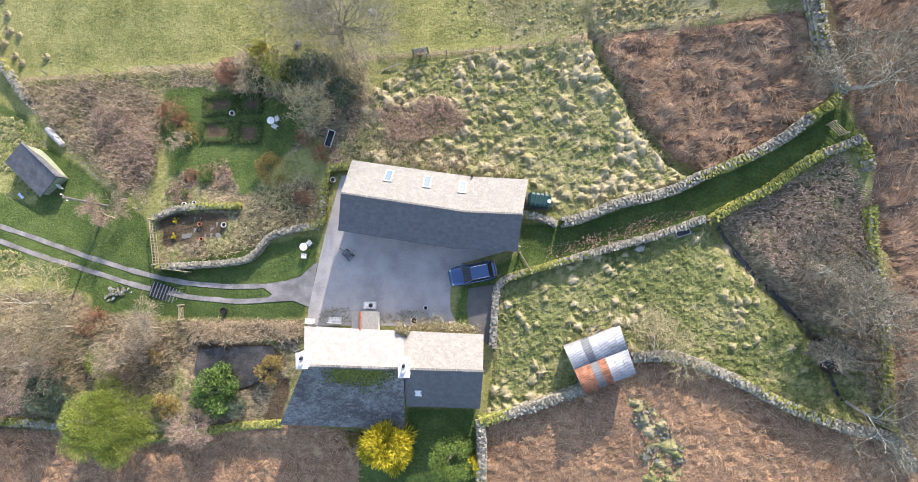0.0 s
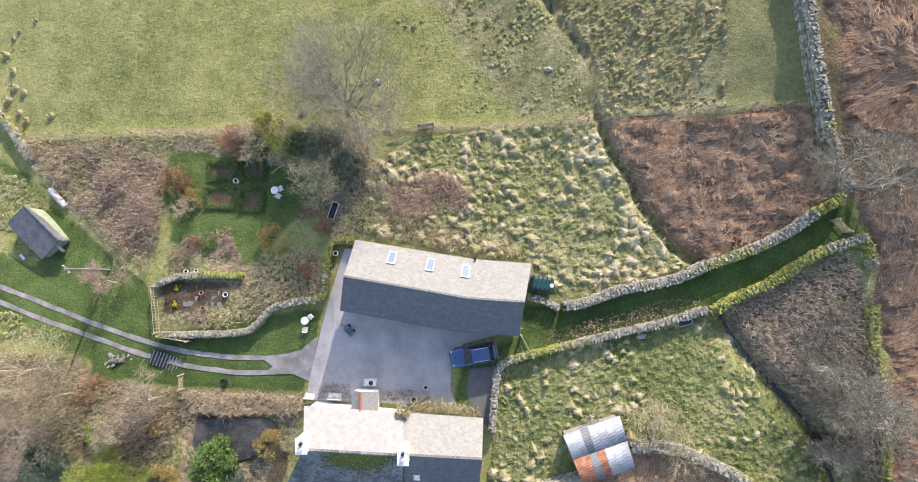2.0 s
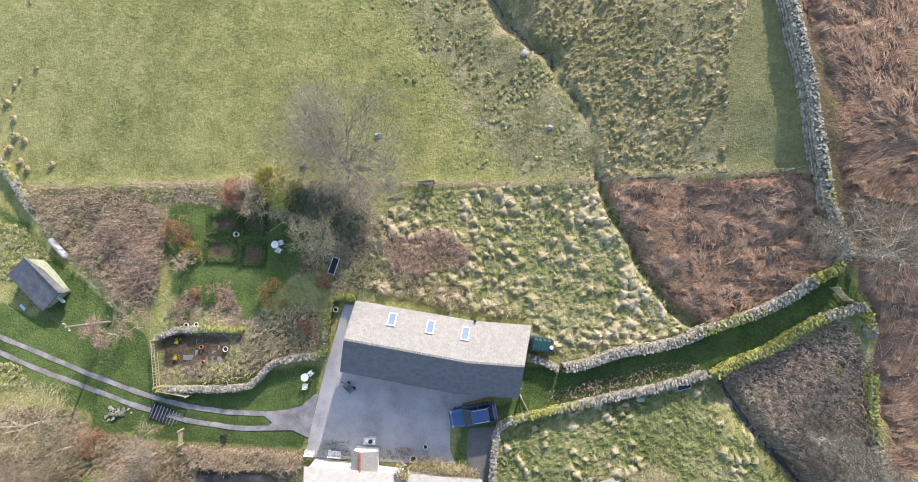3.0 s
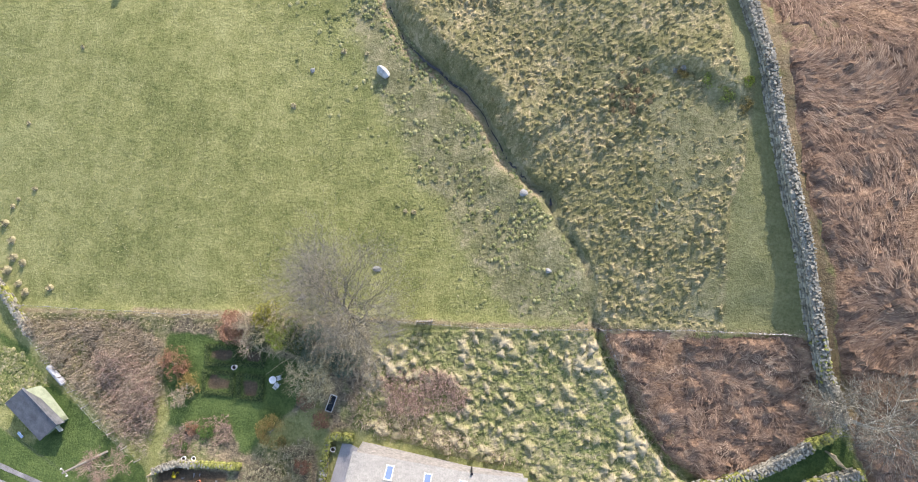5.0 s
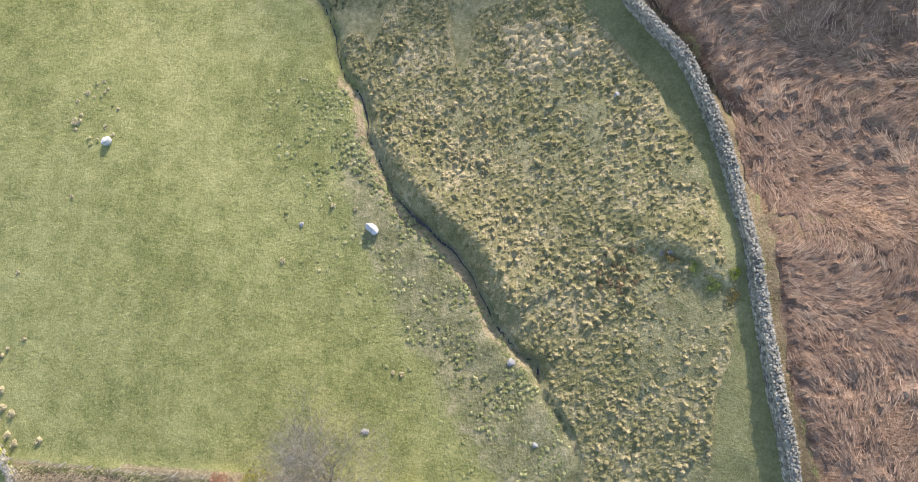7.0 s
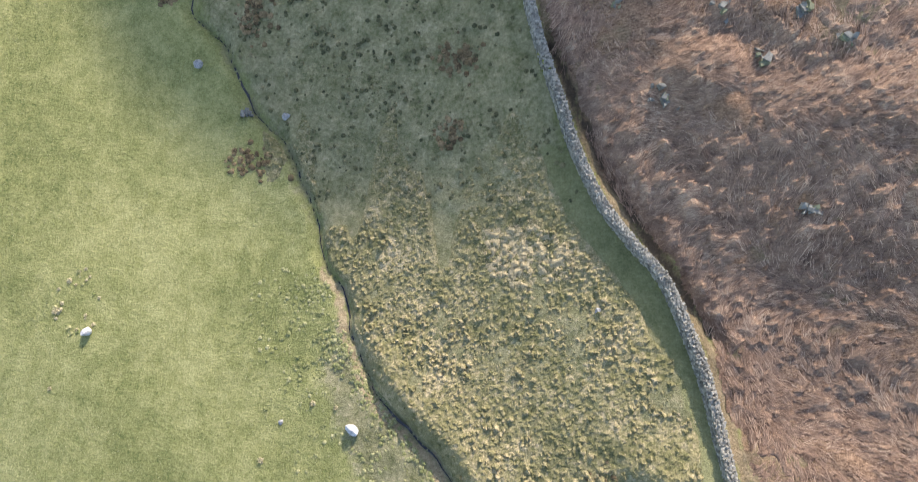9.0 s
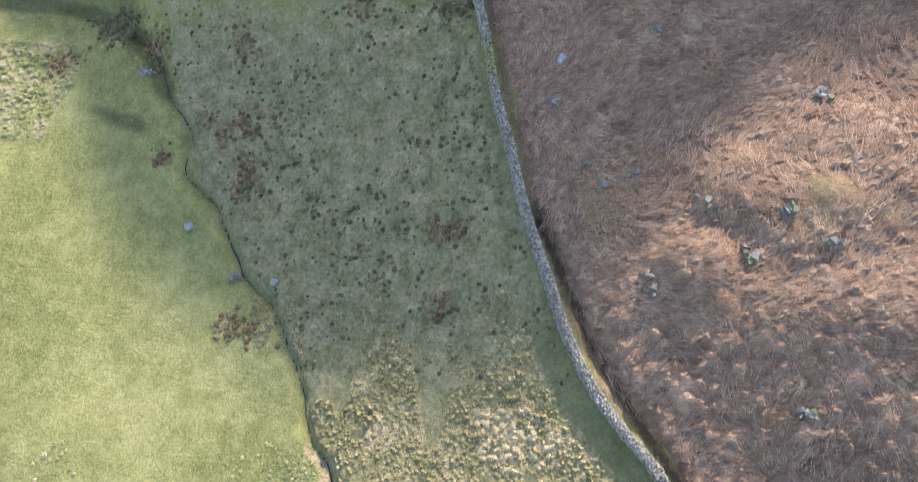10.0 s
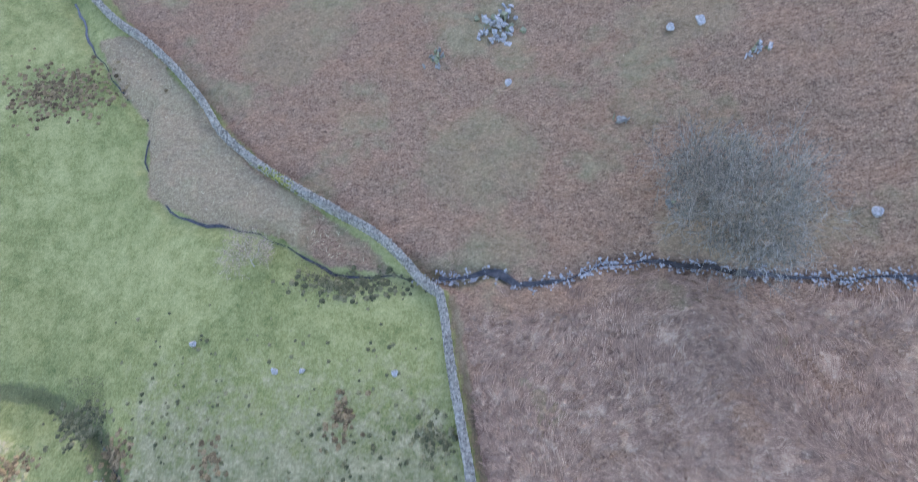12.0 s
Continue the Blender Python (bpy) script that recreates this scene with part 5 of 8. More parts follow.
leaf_stuff("pasture_tufts", "short tufts of grazed winter grass", V, F, BLADE)

EAST = [beside(BOUNDARY, 1.9) + [(6.7, 132.6), (26.5, 132.7), (45.8, 129.4), (55.0, 127.6)] + [(75, 150), (75, -20)] + [(32.1, -13.7), (31.9, -5.4), (31.6, 5.7), (31.1, 10.2), (29.9, 13.8)]]
FAR = [[(-4.2, 133.1), (-8.5, 137.0), (-16.6, 142.8), (-29.9, 151.5), (-39.9, 162.5), (-54.1, 177.5), (-64.5, 190.9), (64.8, 163.2), (59.2, 129.2), (46.2, 131.0), (26.7, 134.5), (6.7, 132.6)]]
HILL = Nodes("combed_bracken", 0.95, spec=0.15)
hill_v = HILL.calc("ADD", HILL.calc("MULTIPLY", HILL.attr("straw"), 0.45), HILL.calc("ADD", HILL.calc("MULTIPLY", HILL.span(HILL.noise(2.2, 6.0, 0.8, (1.0, 3.2, 1.0), 1.2), 0.25, 0.75), 0.38), HILL.calc("MULTIPLY", HILL.noise(0.25, 4.0, 0.65), 0.17)))
HILL_MAT = HILL.done(HILL.ramp(hill_v, [(0.30, (0.073, 0.046, 0.032)), (0.70, (0.500, 0.372, 0.245)), (0.44, (0.173, 0.111, 0.074)), (0.56, (0.293, 0.194, 0.128))]), HILL.noise(7.0, 4.0), 0.9, 0.10)
HILL_TOP = sward([(min(x, 50), max(-16, min(y, 128))) for x, y in EAST[0]], 0.26, ((1.1, (0.25, 0.55), (0.2, 0.42), (0.41, 0.55), 0), (0.35, (0.6, 1.2), (0.25, 0.5), (0.44, 0.58), 0.3)), "brown winter bracken combed flat in overlapping clumps", 16, 0.47, 7, HILL_MAT, "combed_bracken", lighter=0.0, swell=0.12, patch=0.04, drift=0.10, waves=((5.5, 0.25, 0.34), (2.1, -0.2, 0.16)))
LANE_TOP = sward(ZONES["bracken"][0], 0.2, ((1.2, (0.3, 0.7), (0.15, 0.4), (0.36, 0.56), 0), (0.7, (0.5, 1.0), (0.3, 0.65), (0.42, 0.62), 0.3)), "brown bracken lying in waves beside the green lane", 17, 0.47, 10, HILL_MAT, "combed_bracken", lighter=0.0, swell=0.1, waves=((3.4, 0.35, 0.26), (1.5, -0.3, 0.13)))
rng = np.random.default_rng(23)
for k, (rings, per, mat, label) in enumerate((
    (EAST, 48.0, FROND, "flattened brown winter bracken on the hillside"),
    (FAR, 2.0, FROND, "dead bracken on the far slope"),
    (ZONES["bracken"][0:1], 75.0, FROND, "flattened brown bracken beside the green lane"),
    (ZONES["bracken"][1:2], 30.0, RUST_FROND, "rusty bracken below the paddock wall"),
    (ZONES["bracken"][2:3], 30.0, RUST_FROND, "rusty bracken below the house"),
    (ZONES["bracken"][3:4], 6.0, OLIVE_TWIG, "straw-coloured dead growth between beck and wall"),
)):
    x, y = scatter(rings, per, rng)
    m = (y < 172) & (x < (47 if rings is EAST else 62)) & (along(x, y, BOUNDARY)[0] > 1.4) & ((y < 90) | (along(x, y, FAR_BECK)[0] > 1.3))
    m &= rng.uniform(size=len(x)) < np.clip(1.2 - (y - 70) / 110, 0.4, 1)
    x, y = x[m], y[m]
    n = len(x)
    cx, cy = np.floor(x / 1.1), np.floor(y / 1.1)
    ox, oy = np.sin(cx * 127.1 + cy * 311.7) * 43758.5453 % 1, np.sin(cx * 269.5 + cy * 183.3) * 43758.5453 % 1
    pull = rng.uniform(0.0, 0.55, n)
    x, y = x + ((cx + ox) * 1.1 - x) * pull, y + ((cy + oy) * 1.1 - y) * pull
    lie = 0.35 + (0.75 if rings is EAST else 1.0) * swirl(x, y, 9.0 if rings is EAST else 4.5, k + 1.0) + (ox - 0.5) * (0.8 if rings is EAST else 1.6) + rng.normal(0, 0.25 if rings is EAST else 0.5, n)
    z = HILL_TOP(x, y) if rings is EAST else LANE_TOP(x, y) if per > 40 else RUST_TOPS[k - 3](x, y) if mat is RUST_FROND else ground(x, y)
    V, F = slips(np.stack([x, y, z + rng.uniform(-0.02, 0.1, n)], -1), lie, rng.uniform(0.3, 1.2, n) * (1.0 if rings is EAST else 0.55 if mat is RUST_FROND else 0.62), rng.uniform(-0.08, 0.2, n) * (np.clip((58 - y) / 10, 0.35, 1) if rings is EAST else 1), rng.uniform(0.022, 0.055, n))
    leaf_stuff("dead_bracken", label, V, F, mat)


def thicket(name, label, rings, per, tall, mat, seed, keep_out=(), arch=0.7):
    """A tangle of bare stems that rise and arch over."""
    rng = np.random.default_rng(seed)
    x, y = scatter(rings, per * 1.5, rng, keep_out)
    n = len(x)
    h = tall * rng.uniform(0.35, 1.0, n) * (0.75 + 0.35 * np.sin(x * 0.9) * np.sin(y * 0.8 + 1))
    way, reach = rng.uniform(0, 2 * np.pi, n), h * rng.uniform(0.3, arch + 0.5, n)
    z = ground(x, y)
    V, F = strips(np.stack([x, y, z - 0.05], -1), way, reach, h, h * rng.uniform(-0.1, 0.5, n), rng.uniform(0.02, 0.045, n))
    top = np.stack([x + np.cos(way) * reach * 0.5, y + np.sin(way) * reach * 0.5, z + h * 0.95], -1)
    k = rng.integers(0, n, n * 3)
    V2, F2 = strips(top[k], rng.uniform(0, 2 * np.pi, len(k)), h[k] * rng.uniform(0.2, 0.6, len(k)), h[k] * rng.uniform(-0.1, 0.2, len(k)), h[k] * 0.2, rng.uniform(0.015, 0.035, len(k)))
    return leaf_stuff(name, label, np.concatenate([V, V2]), np.concatenate([F, F2 + len(V)]), mat, "bushes")


thicket("bramble_thicket", "brown leafless bramble thicket between field and garden", [[(-51.5, 19.3), (-40.3, 19.9), (-35.5, 18.2), (-34.7, 12.5), (-35.5, 6.2), (-39.4, 8.8), (-46.8, 14.5)]], 16, 1.5, TWIG, 31)
thicket("bramble_thicket", "purple-brown bare shrubs filling the thicket", [[(-42.9, 16.6), (-36.0, 16.3), (-34.8, 9.3), (-37.4, 8.1), (-41.1, 12.0)]], 14, 1.8, PURPLE_TWIG, 32)
thicket("bramble_thicket", "golden-brown dead growth at the thicket edge", [[(-51.1, 18.9), (-47.3, 19.4), (-45.6, 16.7), (-43.3, 13.7), (-45.4, 14.1), (-48.8, 16.5)], [(-43.1, 12.1), (-40.2, 10.4), (-36.6, 6.9), (-38.3, 7.8), (-41.9, 10.1)]], 26, 0.9, OLIVE_TWIG, 51)
thicket("hedge_bank", "straw-coloured overgrown bank along the pasture edge", [[(-51.6, 20.3), (-40.4, 20.7), (-28.4, 20.7), (-28.3, 19.2), (-40.3, 19.1), (-50.1, 18.9)]], 16, 0.6, OLIVE_TWIG, 33)
thicket("bramble_patch", "round brown bramble patch in the tussock field", [[(-11.6, 15.3), (-8.9, 16.7), (-4.8, 16.1), (-2.5, 14.6), (-3.1, 12.8), (-7.1, 12.1), (-10.6, 12.5)]], 48, 0.9, PURPLE_TWIG, 34)
thicket("bramble_bank", "tangled brown growth behind the barn", [[(-14.3, 16.7), (-11.9, 17.2), (-11.2, 12.9), (-5.9, 11.5), (3.0, 8.3), (-4.8, 9.1), (-14.1, 10.7), (-14.8, 13.0)]], 24, 0.8, TWIG, 35, BUILT)
thicket("garden_scrub", "mixed brown shrubs in the garden", [[(-34.0, 7.4), (-31.6, 9.9), (-27.1, 10.7), (-26.4, 8.5), (-29.5, 7.0), (-32.6, 6.2)]], 26, 0.7, PURPLE_TWIG, 36)
thicket("garden_scrub", "olive and brown shrubs inside the curving wall", [[(-30.4, 1.9), (-26.0, 2.5), (-23.8, 7.2), (-20.1, 8.3), (-18.0, 8.9), (-17.8, 4.1), (-22.3, 3.1), (-24.1, 1.6), (-29.6, 0.4)]], 20, 1.0, OLIVE_TWIG, 37)
thicket("copse_scrub", "brown leafless scrub filling the dell", [[(-54.5, -5.5), (-41.0, -5.2), (-31.0, -5.7), (-30.3, -8.0), (-31.3, -11.4), (-34.2, -12.7), (-43.2, -13.2), (-53.3, -13.2)]], 17, 1.4, DELL_TWIG, 38)
thicket("copse_scrub", "purple-brown bare shrubs in the dell", [[(-54.2, -7.0), (-46.6, -6.4), (-42.3, -11.0), (-45.7, -13.4), (-53.3, -13.4)], [(-39.0, -6.9), (-32.2, -6.8), (-31.3, -10.8), (-37.4, -11.5)]], 11, 1.5, PURPLE_TWIG, 39)
thicket("straw_hedge", "straw-coloured clipped bank beside the drive", [[(-31.0, -5.6), (-18.4, -5.5), (-18.5, -7.0), (-23.0, -7.4), (-29.7, -7.6)]], 60, 1.0, STRAW_TWIG, 40)
POOL = [(26.4, -6.7), (27.6, -6.2), (28.7, -6.9), (28.8, -8.5), (27.9, -9.5), (26.8, -8.8)]
thicket("gully_scrub", "bare brown scrub along the gully", [[(19.9, 3.8), (23.0, 5.5), (28.9, 9.1), (31.1, 5.7), (31.7, -1.6), (31.7, -7.3), (31.5, -13.3), (28.8, -7.4), (26.1, -3.6), (22.3, 0.9)]], 20, 0.8, PINK_TWIG, 41, [ribbon(GULLY, 0.5)])
thicket("gully_scrub", "grey bare scrub beside the mossy wall", [[(24.6, 0.4), (31.1, 0.8), (31.5, -7.3), (31.3, -13.3), (28.7, -9.3), (25.9, -5.5)]], 15, 1.5, GREY_TWIG, 42, [ribbon(GULLY, 0.5), POOL])
thicket("hill_scrub", "pinkish-brown leafless scrub beyond the mossy wall", [[(31.2, 10.6), (33.0, 12.2), (36.5, 9.5), (39.0, 3.0), (37.5, -3.0), (33.0, -2.0), (32.5, 3.0), (32.2, 7.5)]], 30, 0.5, PINK_TWIG, 44)
thicket("hill_scrub", "straw-pink dead stems above the lane end", [[(31.4, 10.4), (34.0, 12.0), (38.0, 8.5), (38.0, 3.0), (34.0, 4.0)]], 16, 0.4, STRAW_TWIG, 45)
thicket("lane_scrub", "brown dead growth along the lane wall", [[(4.5, 1.4), (11.3, 3.4), (15.9, 4.8), (18.0, 4.4), (11.2, 1.8), (4.5, -0.0)]], 18, 0.5, PURPLE_TWIG, 43)


# ---- trees ----
def grow(rng, start, way, length, radius, levels, spread, lift, kids):
    """Forking sticks: returns rows of start, end, radii and level."""
    rows, todo = [], [(np.array(start, float), np.array(way, float), length, radius, 0)]
    while todo:
        p, d, ln, r, lv = todo.pop()
        steps = 4 if lv < 2 else 2
        for i in range(steps):
            d = d + rng.normal(0, 0.13 + 0.03 * lv, 3) + np.array([0, 0, lift])
            d /= np.linalg.norm(d)
            q = p + d * ln / steps
            r2 = r * (0.86 if lv < 2 else 0.72)
            rows.append((*p, *q, r, r2, lv))
            p, r = q, r2
            if lv < levels and (i >= 1 or lv >= 1):
                for _ in range(kids if i == steps - 1 and lv < 3 else 2 if lv >= 3 else max(1, kids - 2)):
                    side = rng.normal(0, 1, 3)
                    side -= d * side.dot(d)
                    side /= np.linalg.norm(side)
                    a = spread * rng.uniform(0.6, 1.25)
                    todo.append((p, d * math.cos(a) + side * math.sin(a), ln * rng.uniform(0.58, 0.86), max(r * 0.6, 0.008), lv + 1))
    return np.array(rows)


def splits(a, b, ra, rb):
    """Twigs too fine for a round: flat tapered slips."""
    d = b - a
    s = np.stack([-d[:, 1], d[:, 0], 0.15 * d[:, 2]], -1) + 1e-5
    s /= np.linalg.norm(s, axis=1)[:, None]
    V = np.stack([a - s * ra[:, None], a + s * ra[:, None], b + s * rb[:, None], b - s * rb[:, None]], 1).reshape(-1, 3)
    return V, np.arange(len(V)).reshape(-1, 4)


def bare_tree(x, y, tall, label, seed, lean=(0.0, 0.0), spread=0.65, levels=4, kids=3, twig=None, thick=0.16, lift=0.02, name="bare_tree", trunk=0.42, least=0.013, limb=None):
    rng = np.random.default_rng(seed)
    z = gz(x, y) - 0.1
    rows = grow(rng, (0, 0, 0), np.array([lean[0], lean[1], 1.0]) / math.hypot(1, *lean), tall * trunk, thick, levels, spread, lift, kids)
    rows[:, 6:8] = np.maximum(rows[:, 6:8], least)
    t = thing(name, label, "tree")
    t.location = (x, y, z)
    stem = rows[:, 8] < 3
    V, F = limbs(rows[stem, :3], rows[stem, 3:6], rows[stem, 6], rows[stem, 7])
    part_np("trunk", V, F, limb or BARK, t)
    bough, fine = rows[rows[:, 8] == 3], rows[rows[:, 8] > 3]
    V, F = limbs(bough[:, :3], bough[:, 3:6], bough[:, 6], bough[:, 7])
    W, G = splits(fine[:, :3], fine[:, 3:6], fine[:, 6] * 0.8, fine[:, 7] * 0.6)
    part_np("crown", np.concatenate([V, W]), np.concatenate([F, G + len(V)]), twig or TWIG, t)
    return t


def at(px):
    return px[0]


bare_tree(*at([(-14.0, 20.9)]), 11.0, "leaning leafless tree at the pasture edge", 51, (-0.42, 0.55), 0.7, 5, 4, GREY_TWIG, thick=0.34, least=0.0085, limb=DARK_BARK)
bare_tree(*at([(12.9, -8.4)]), 5.2, "leafless spreading tree beside the tin shed", 52, (0.15, 0.1), 0.85, 5, 3, OLIVE_TWIG, 0.14, least=0.011)
bare_tree(*at([(29.3, 14.6)]), 7.5, "pale leafless tree over the lane end", 53, (1.0, 0.1), 0.8, 5, 3, GREY_TWIG, 0.22, least=0.016, limb=PALE_BARK)
bare_tree(*at([(28.9, 15.9)]), 5.2, "leafless thorn against the boundary wall", 54, (-0.5, 0.1), 0.8, 5, 3, GREY_TWIG, 0.13, least=0.014, limb=PALE_BARK)
bare_tree(*at([(28.9, -11.6)]), 6.0, "leafless tree in the gully", 55, (0.05, 0.1), 0.8, 5, 3, GREY_TWIG, thick=0.16, least=0.016, limb=PALE_BARK)
bare_tree(*at([(28.2, -4.5)]), 5.5, "leafless grey tree beside the gully", 56, (0.1, 0.1), 0.85, 5, 3, GREY_TWIG, thick=0.14, least=0.016, limb=PALE_BARK)
bare_tree(*at([(32.8, -9.1)]), 5.5, "leafless grey tree beyond the mossy wall", 57, (-0.1, 0.1), 0.85, 5, 3, GREY_TWIG, thick=0.14, least=0.016, limb=PALE_BARK)
bare_tree(*at([(-45.3, -4.0)]), 7.0, "leafless spreading tree beside the drive", 58, (0.1, 0.15), 0.85, 5, 3, OLIVE_TWIG, 0.18)
bare_tree(*at([(-39.3, 4.9)]), 3.6, "small leafless tree near the pole", 59, (-0.1, 0.1), 0.75, 5, 3, PURPLE_TWIG, 0.08)
bare_tree(*at([(-31.5, 12.7)]), 2.6, "small pale leafless garden tree", 60, (-0.1, 0.1), 0.8, 4, 3, TWIG, 0.06)
bare_tree(*at([(-16.7, 15.5)]), 5.0, "leafless grey tree in the garden hedge", 61, (-0.2, 0.3), 0.8, 5, 3, OLIVE_TWIG, 0.13)
bare_tree(*at([(-24.4, 19.0)]), 4.0, "leafless grey shrub in the garden hedge", 62, (0.0, 0.2), 0.85, 5, 3, TWIG, 0.09)
bare_tree(*at([(-46.0, -11.0)]), 6.0, "leafless tree in the dell", 63, (0.1, 0.1), 0.85, 5, 3, TWIG, 0.14)
bare_tree(*at([(-33.1, -6.3)]), 4.5, "leafless tree on the bank of the dell", 64, (0.1, 0.1), 0.85, 5, 3, TWIG, 0.1)
bare_tree(*at([(-28.2, -15.3)]), 3.6, "bare purple-brown shrub by the evergreens", 65, (0.0, 0.0), 0.9, 5, 3, PURPLE_TWIG, 0.08)
bare_tree(*at([(29.9, 135.6)]), 14.0, "large grey leafless tree beside the far beck", 66, (-0.35, 0.3), 0.8, 5, 4, GREY_TWIG, 0.26, least=0.028, lift=0.05)
bare_tree(*at([(-27.9, 134.8)]), 5.5, "grey leafless thorn beside the far beck", 67, (0.0, 0.1), 0.8, 5, 3, TWIG, 0.12, least=0.016)
bare_tree(*at([(26.6, -8.4)]), 3.6, "leafless thorn over the gully", 68, (0.1, 0.1), 0.9, 5, 3, GREY_TWIG, 0.09, least=0.016, limb=PALE_BARK)


def foliage(name, stops):
    return tint(name, stops, 0.75, 0.8, 0.65)


GOLD = foliage("golden_foliage", [(0.1, (0.22, 0.19, 0.012)), (0.9, (0.72, 0.62, 0.07)), (0.5, (0.48, 0.42, 0.03))])
DARK_GREEN = foliage("dark_green_foliage", [(0.1, (0.022, 0.04, 0.012)), (0.9, (0.14, 0.18, 0.06)), (0.5, (0.06, 0.09, 0.028))])
YEW_GREEN = tint("yew_foliage", [(0.1, (0.075, 0.106, 0.019)), (0.9, (0.367, 0.423, 0.093)), (0.5, (0.206, 0.253, 0.049))], 0.75, 1.6, 0.4)
BALL_GREEN = foliage("clipped_evergreen", [(0.1, (0.039, 0.072, 0.017)), (0.9, (0.234, 0.338, 0.084)), (0.5, (0.117, 0.176, 0.038))])
LEAF_GREEN = foliage("leaf_green_foliage", [(0.1, (0.04, 0.085, 0.018)), (0.9, (0.22, 0.33, 0.10)), (0.5, (0.11, 0.18, 0.045))])
BLUE_GREEN = foliage("blue_green_foliage", [(0.1, (0.04, 0.06, 0.04)), (0.9, (0.20, 0.25, 0.18)), (0.5, (0.10, 0.14, 0.095))])
OCHRE = foliage("ochre_foliage", [(0.1, (0.14, 0.10, 0.03)), (0.9, (0.45, 0.36, 0.14)), (0.5, (0.28, 0.21, 0.07))])
GOLD_HOLLY = foliage("golden_green_foliage", [(0.1, (0.10, 0.10, 0.014)), (0.9, (0.46, 0.43, 0.09)), (0.5, (0.27, 0.26, 0.045))])
PALE_RUSSET = foliage("pale_russet_foliage", [(0.1, (0.22, 0.12, 0.075)), (0.9, (0.60, 0.40, 0.28)), (0.5, (0.42, 0.26, 0.175))])
RUSSET = foliage("russet_foliage", [(0.1, (0.15, 0.07, 0.04)), (0.9, (0.46, 0.27, 0.17)), (0.5, (0.29, 0.155, 0.095))])


def evergreen(x, y, rx, tall, label, mat, seed, clumps=22, leaves=170, leaf=0.16, name="evergreen_shrub", category="shrub", low=0.15, spiky=False, plume=0.0):
    """A trunk with limbs, and a crown of leaf sprays gathered in uneven clumps."""
    rng = np.random.default_rng(seed)
    t = thing(name, label, category)
    t.location = (x, y, gz(x, y) - 0.05)
    rows = grow(rng, (0, 0, 0), (0, 0, 1), tall * 0.45, 0.05 + 0.025 * tall, 1, 0.7, 0.05, 3)
    V, F = limbs(rows[:, :3], rows[:, 3:6], rows[:, 6], rows[:, 7])
    part_np("trunk", V, F, BARK, t)
    ang, up = rng.uniform(0, 2 * np.pi, clumps), rng.uniform(low, 0.92, clumps)
    rad = rx * 0.86 * np.sqrt(np.clip(1.05 - up**2, 0.05, 1)) * np.sqrt(rng.uniform(0.25, 1, clumps))
    c = np.stack([np.cos(ang) * rad, np.sin(ang) * rad, up * tall * 0.9], -1)
    size = rx * rng.uniform(0.16, 0.40, clumps)
    n = clumps * leaves
    k = np.repeat(np.arange(clumps), leaves)
    d = rng.normal(0, 1, (n, 3))
    d[:, 2] = np.abs(d[:, 2]) * 0.9 - 0.15
    d /= np.linalg.norm(d, axis=1)[:, None]
    p = c[k] + d * (size[k] * rng.uniform(0.55, 1.0, n))[:, None]
    ln = leaf * rng.uniform(0.7, 1.4, n) * (1.9 if spiky else 1.0)
    w = leaf * rng.uniform(0.4, 0.7, n) * (0.55 if spiky else 1.0)
    out = d + rng.normal(0, 0.25 if spiky else 0.6, (n, 3))
    if plume:
        flat = c[k] * (1, 1, 0) / (np.linalg.norm(c[k, :2], axis=1)[:, None] + 0.3)
        out = out * (1 - plume) + (flat + (0, 0, 0.15)) * 1.6 * plume
    out /= np.linalg.norm(out, axis=1)[:, None]
    s = np.cross(out, rng.normal(0, 1, (n, 3)))
    s /= np.linalg.norm(s, axis=1)[:, None]
    a, b = p, p + out * ln[:, None]
    V = np.stack([a, (a + b) / 2 + s * w[:, None] / 2, b, (a + b) / 2 - s * w[:, None] / 2], 1).reshape(-1, 3)
    F = np.arange(n * 4).reshape(n, 4)
    part_np("crown", V, F, mat, t)
    return t


evergreen(*at([(-9.9, -16.5)]), 2.25, 3.4, "bright golden conifer behind the house", GOLD, 71, 40, 240, 0.26, "golden_conifer", "conifer", spiky=True, plume=0.2)
evergreen(*at([(-4.0, -17.4)]), 2.2, 4.6, "rounded green evergreen behind the house", BALL_GREEN, 72, 40, 200, 0.14, "evergreen_tree", "tree")
evergreen(*at([(-1.9, -18.4)]), 0.95, 1.2, "small golden conifer by the garden wall", GOLD, 73, 18, 120, 0.13, "golden_conifer", "conifer")
evergreen(*at([(-13.2, -16.4)]), 0.8, 1.0, "straw-coloured shrub beside the golden conifer", OCHRE, 74, 14, 110, 0.13)
evergreen(*at([(-36.4, -15.0)]), 4.2, 6.2, "broad olive-green yew in the dell", YEW_GREEN, 75, 50, 800, 0.13, "yew_tree", "tree", plume=0.4)
evergreen(*at([(-26.8, -12.0)]), 2.5, 2.6, "fresh green laurel below the house", LEAF_GREEN, 76, 38, 170, 0.22, "laurel", "shrub")
evergreen(*at([(-24.8, -13.8)]), 1.2, 1.4, "pale green shrub beside the laurel", BLUE_GREEN, 77, 16, 120, 0.14)
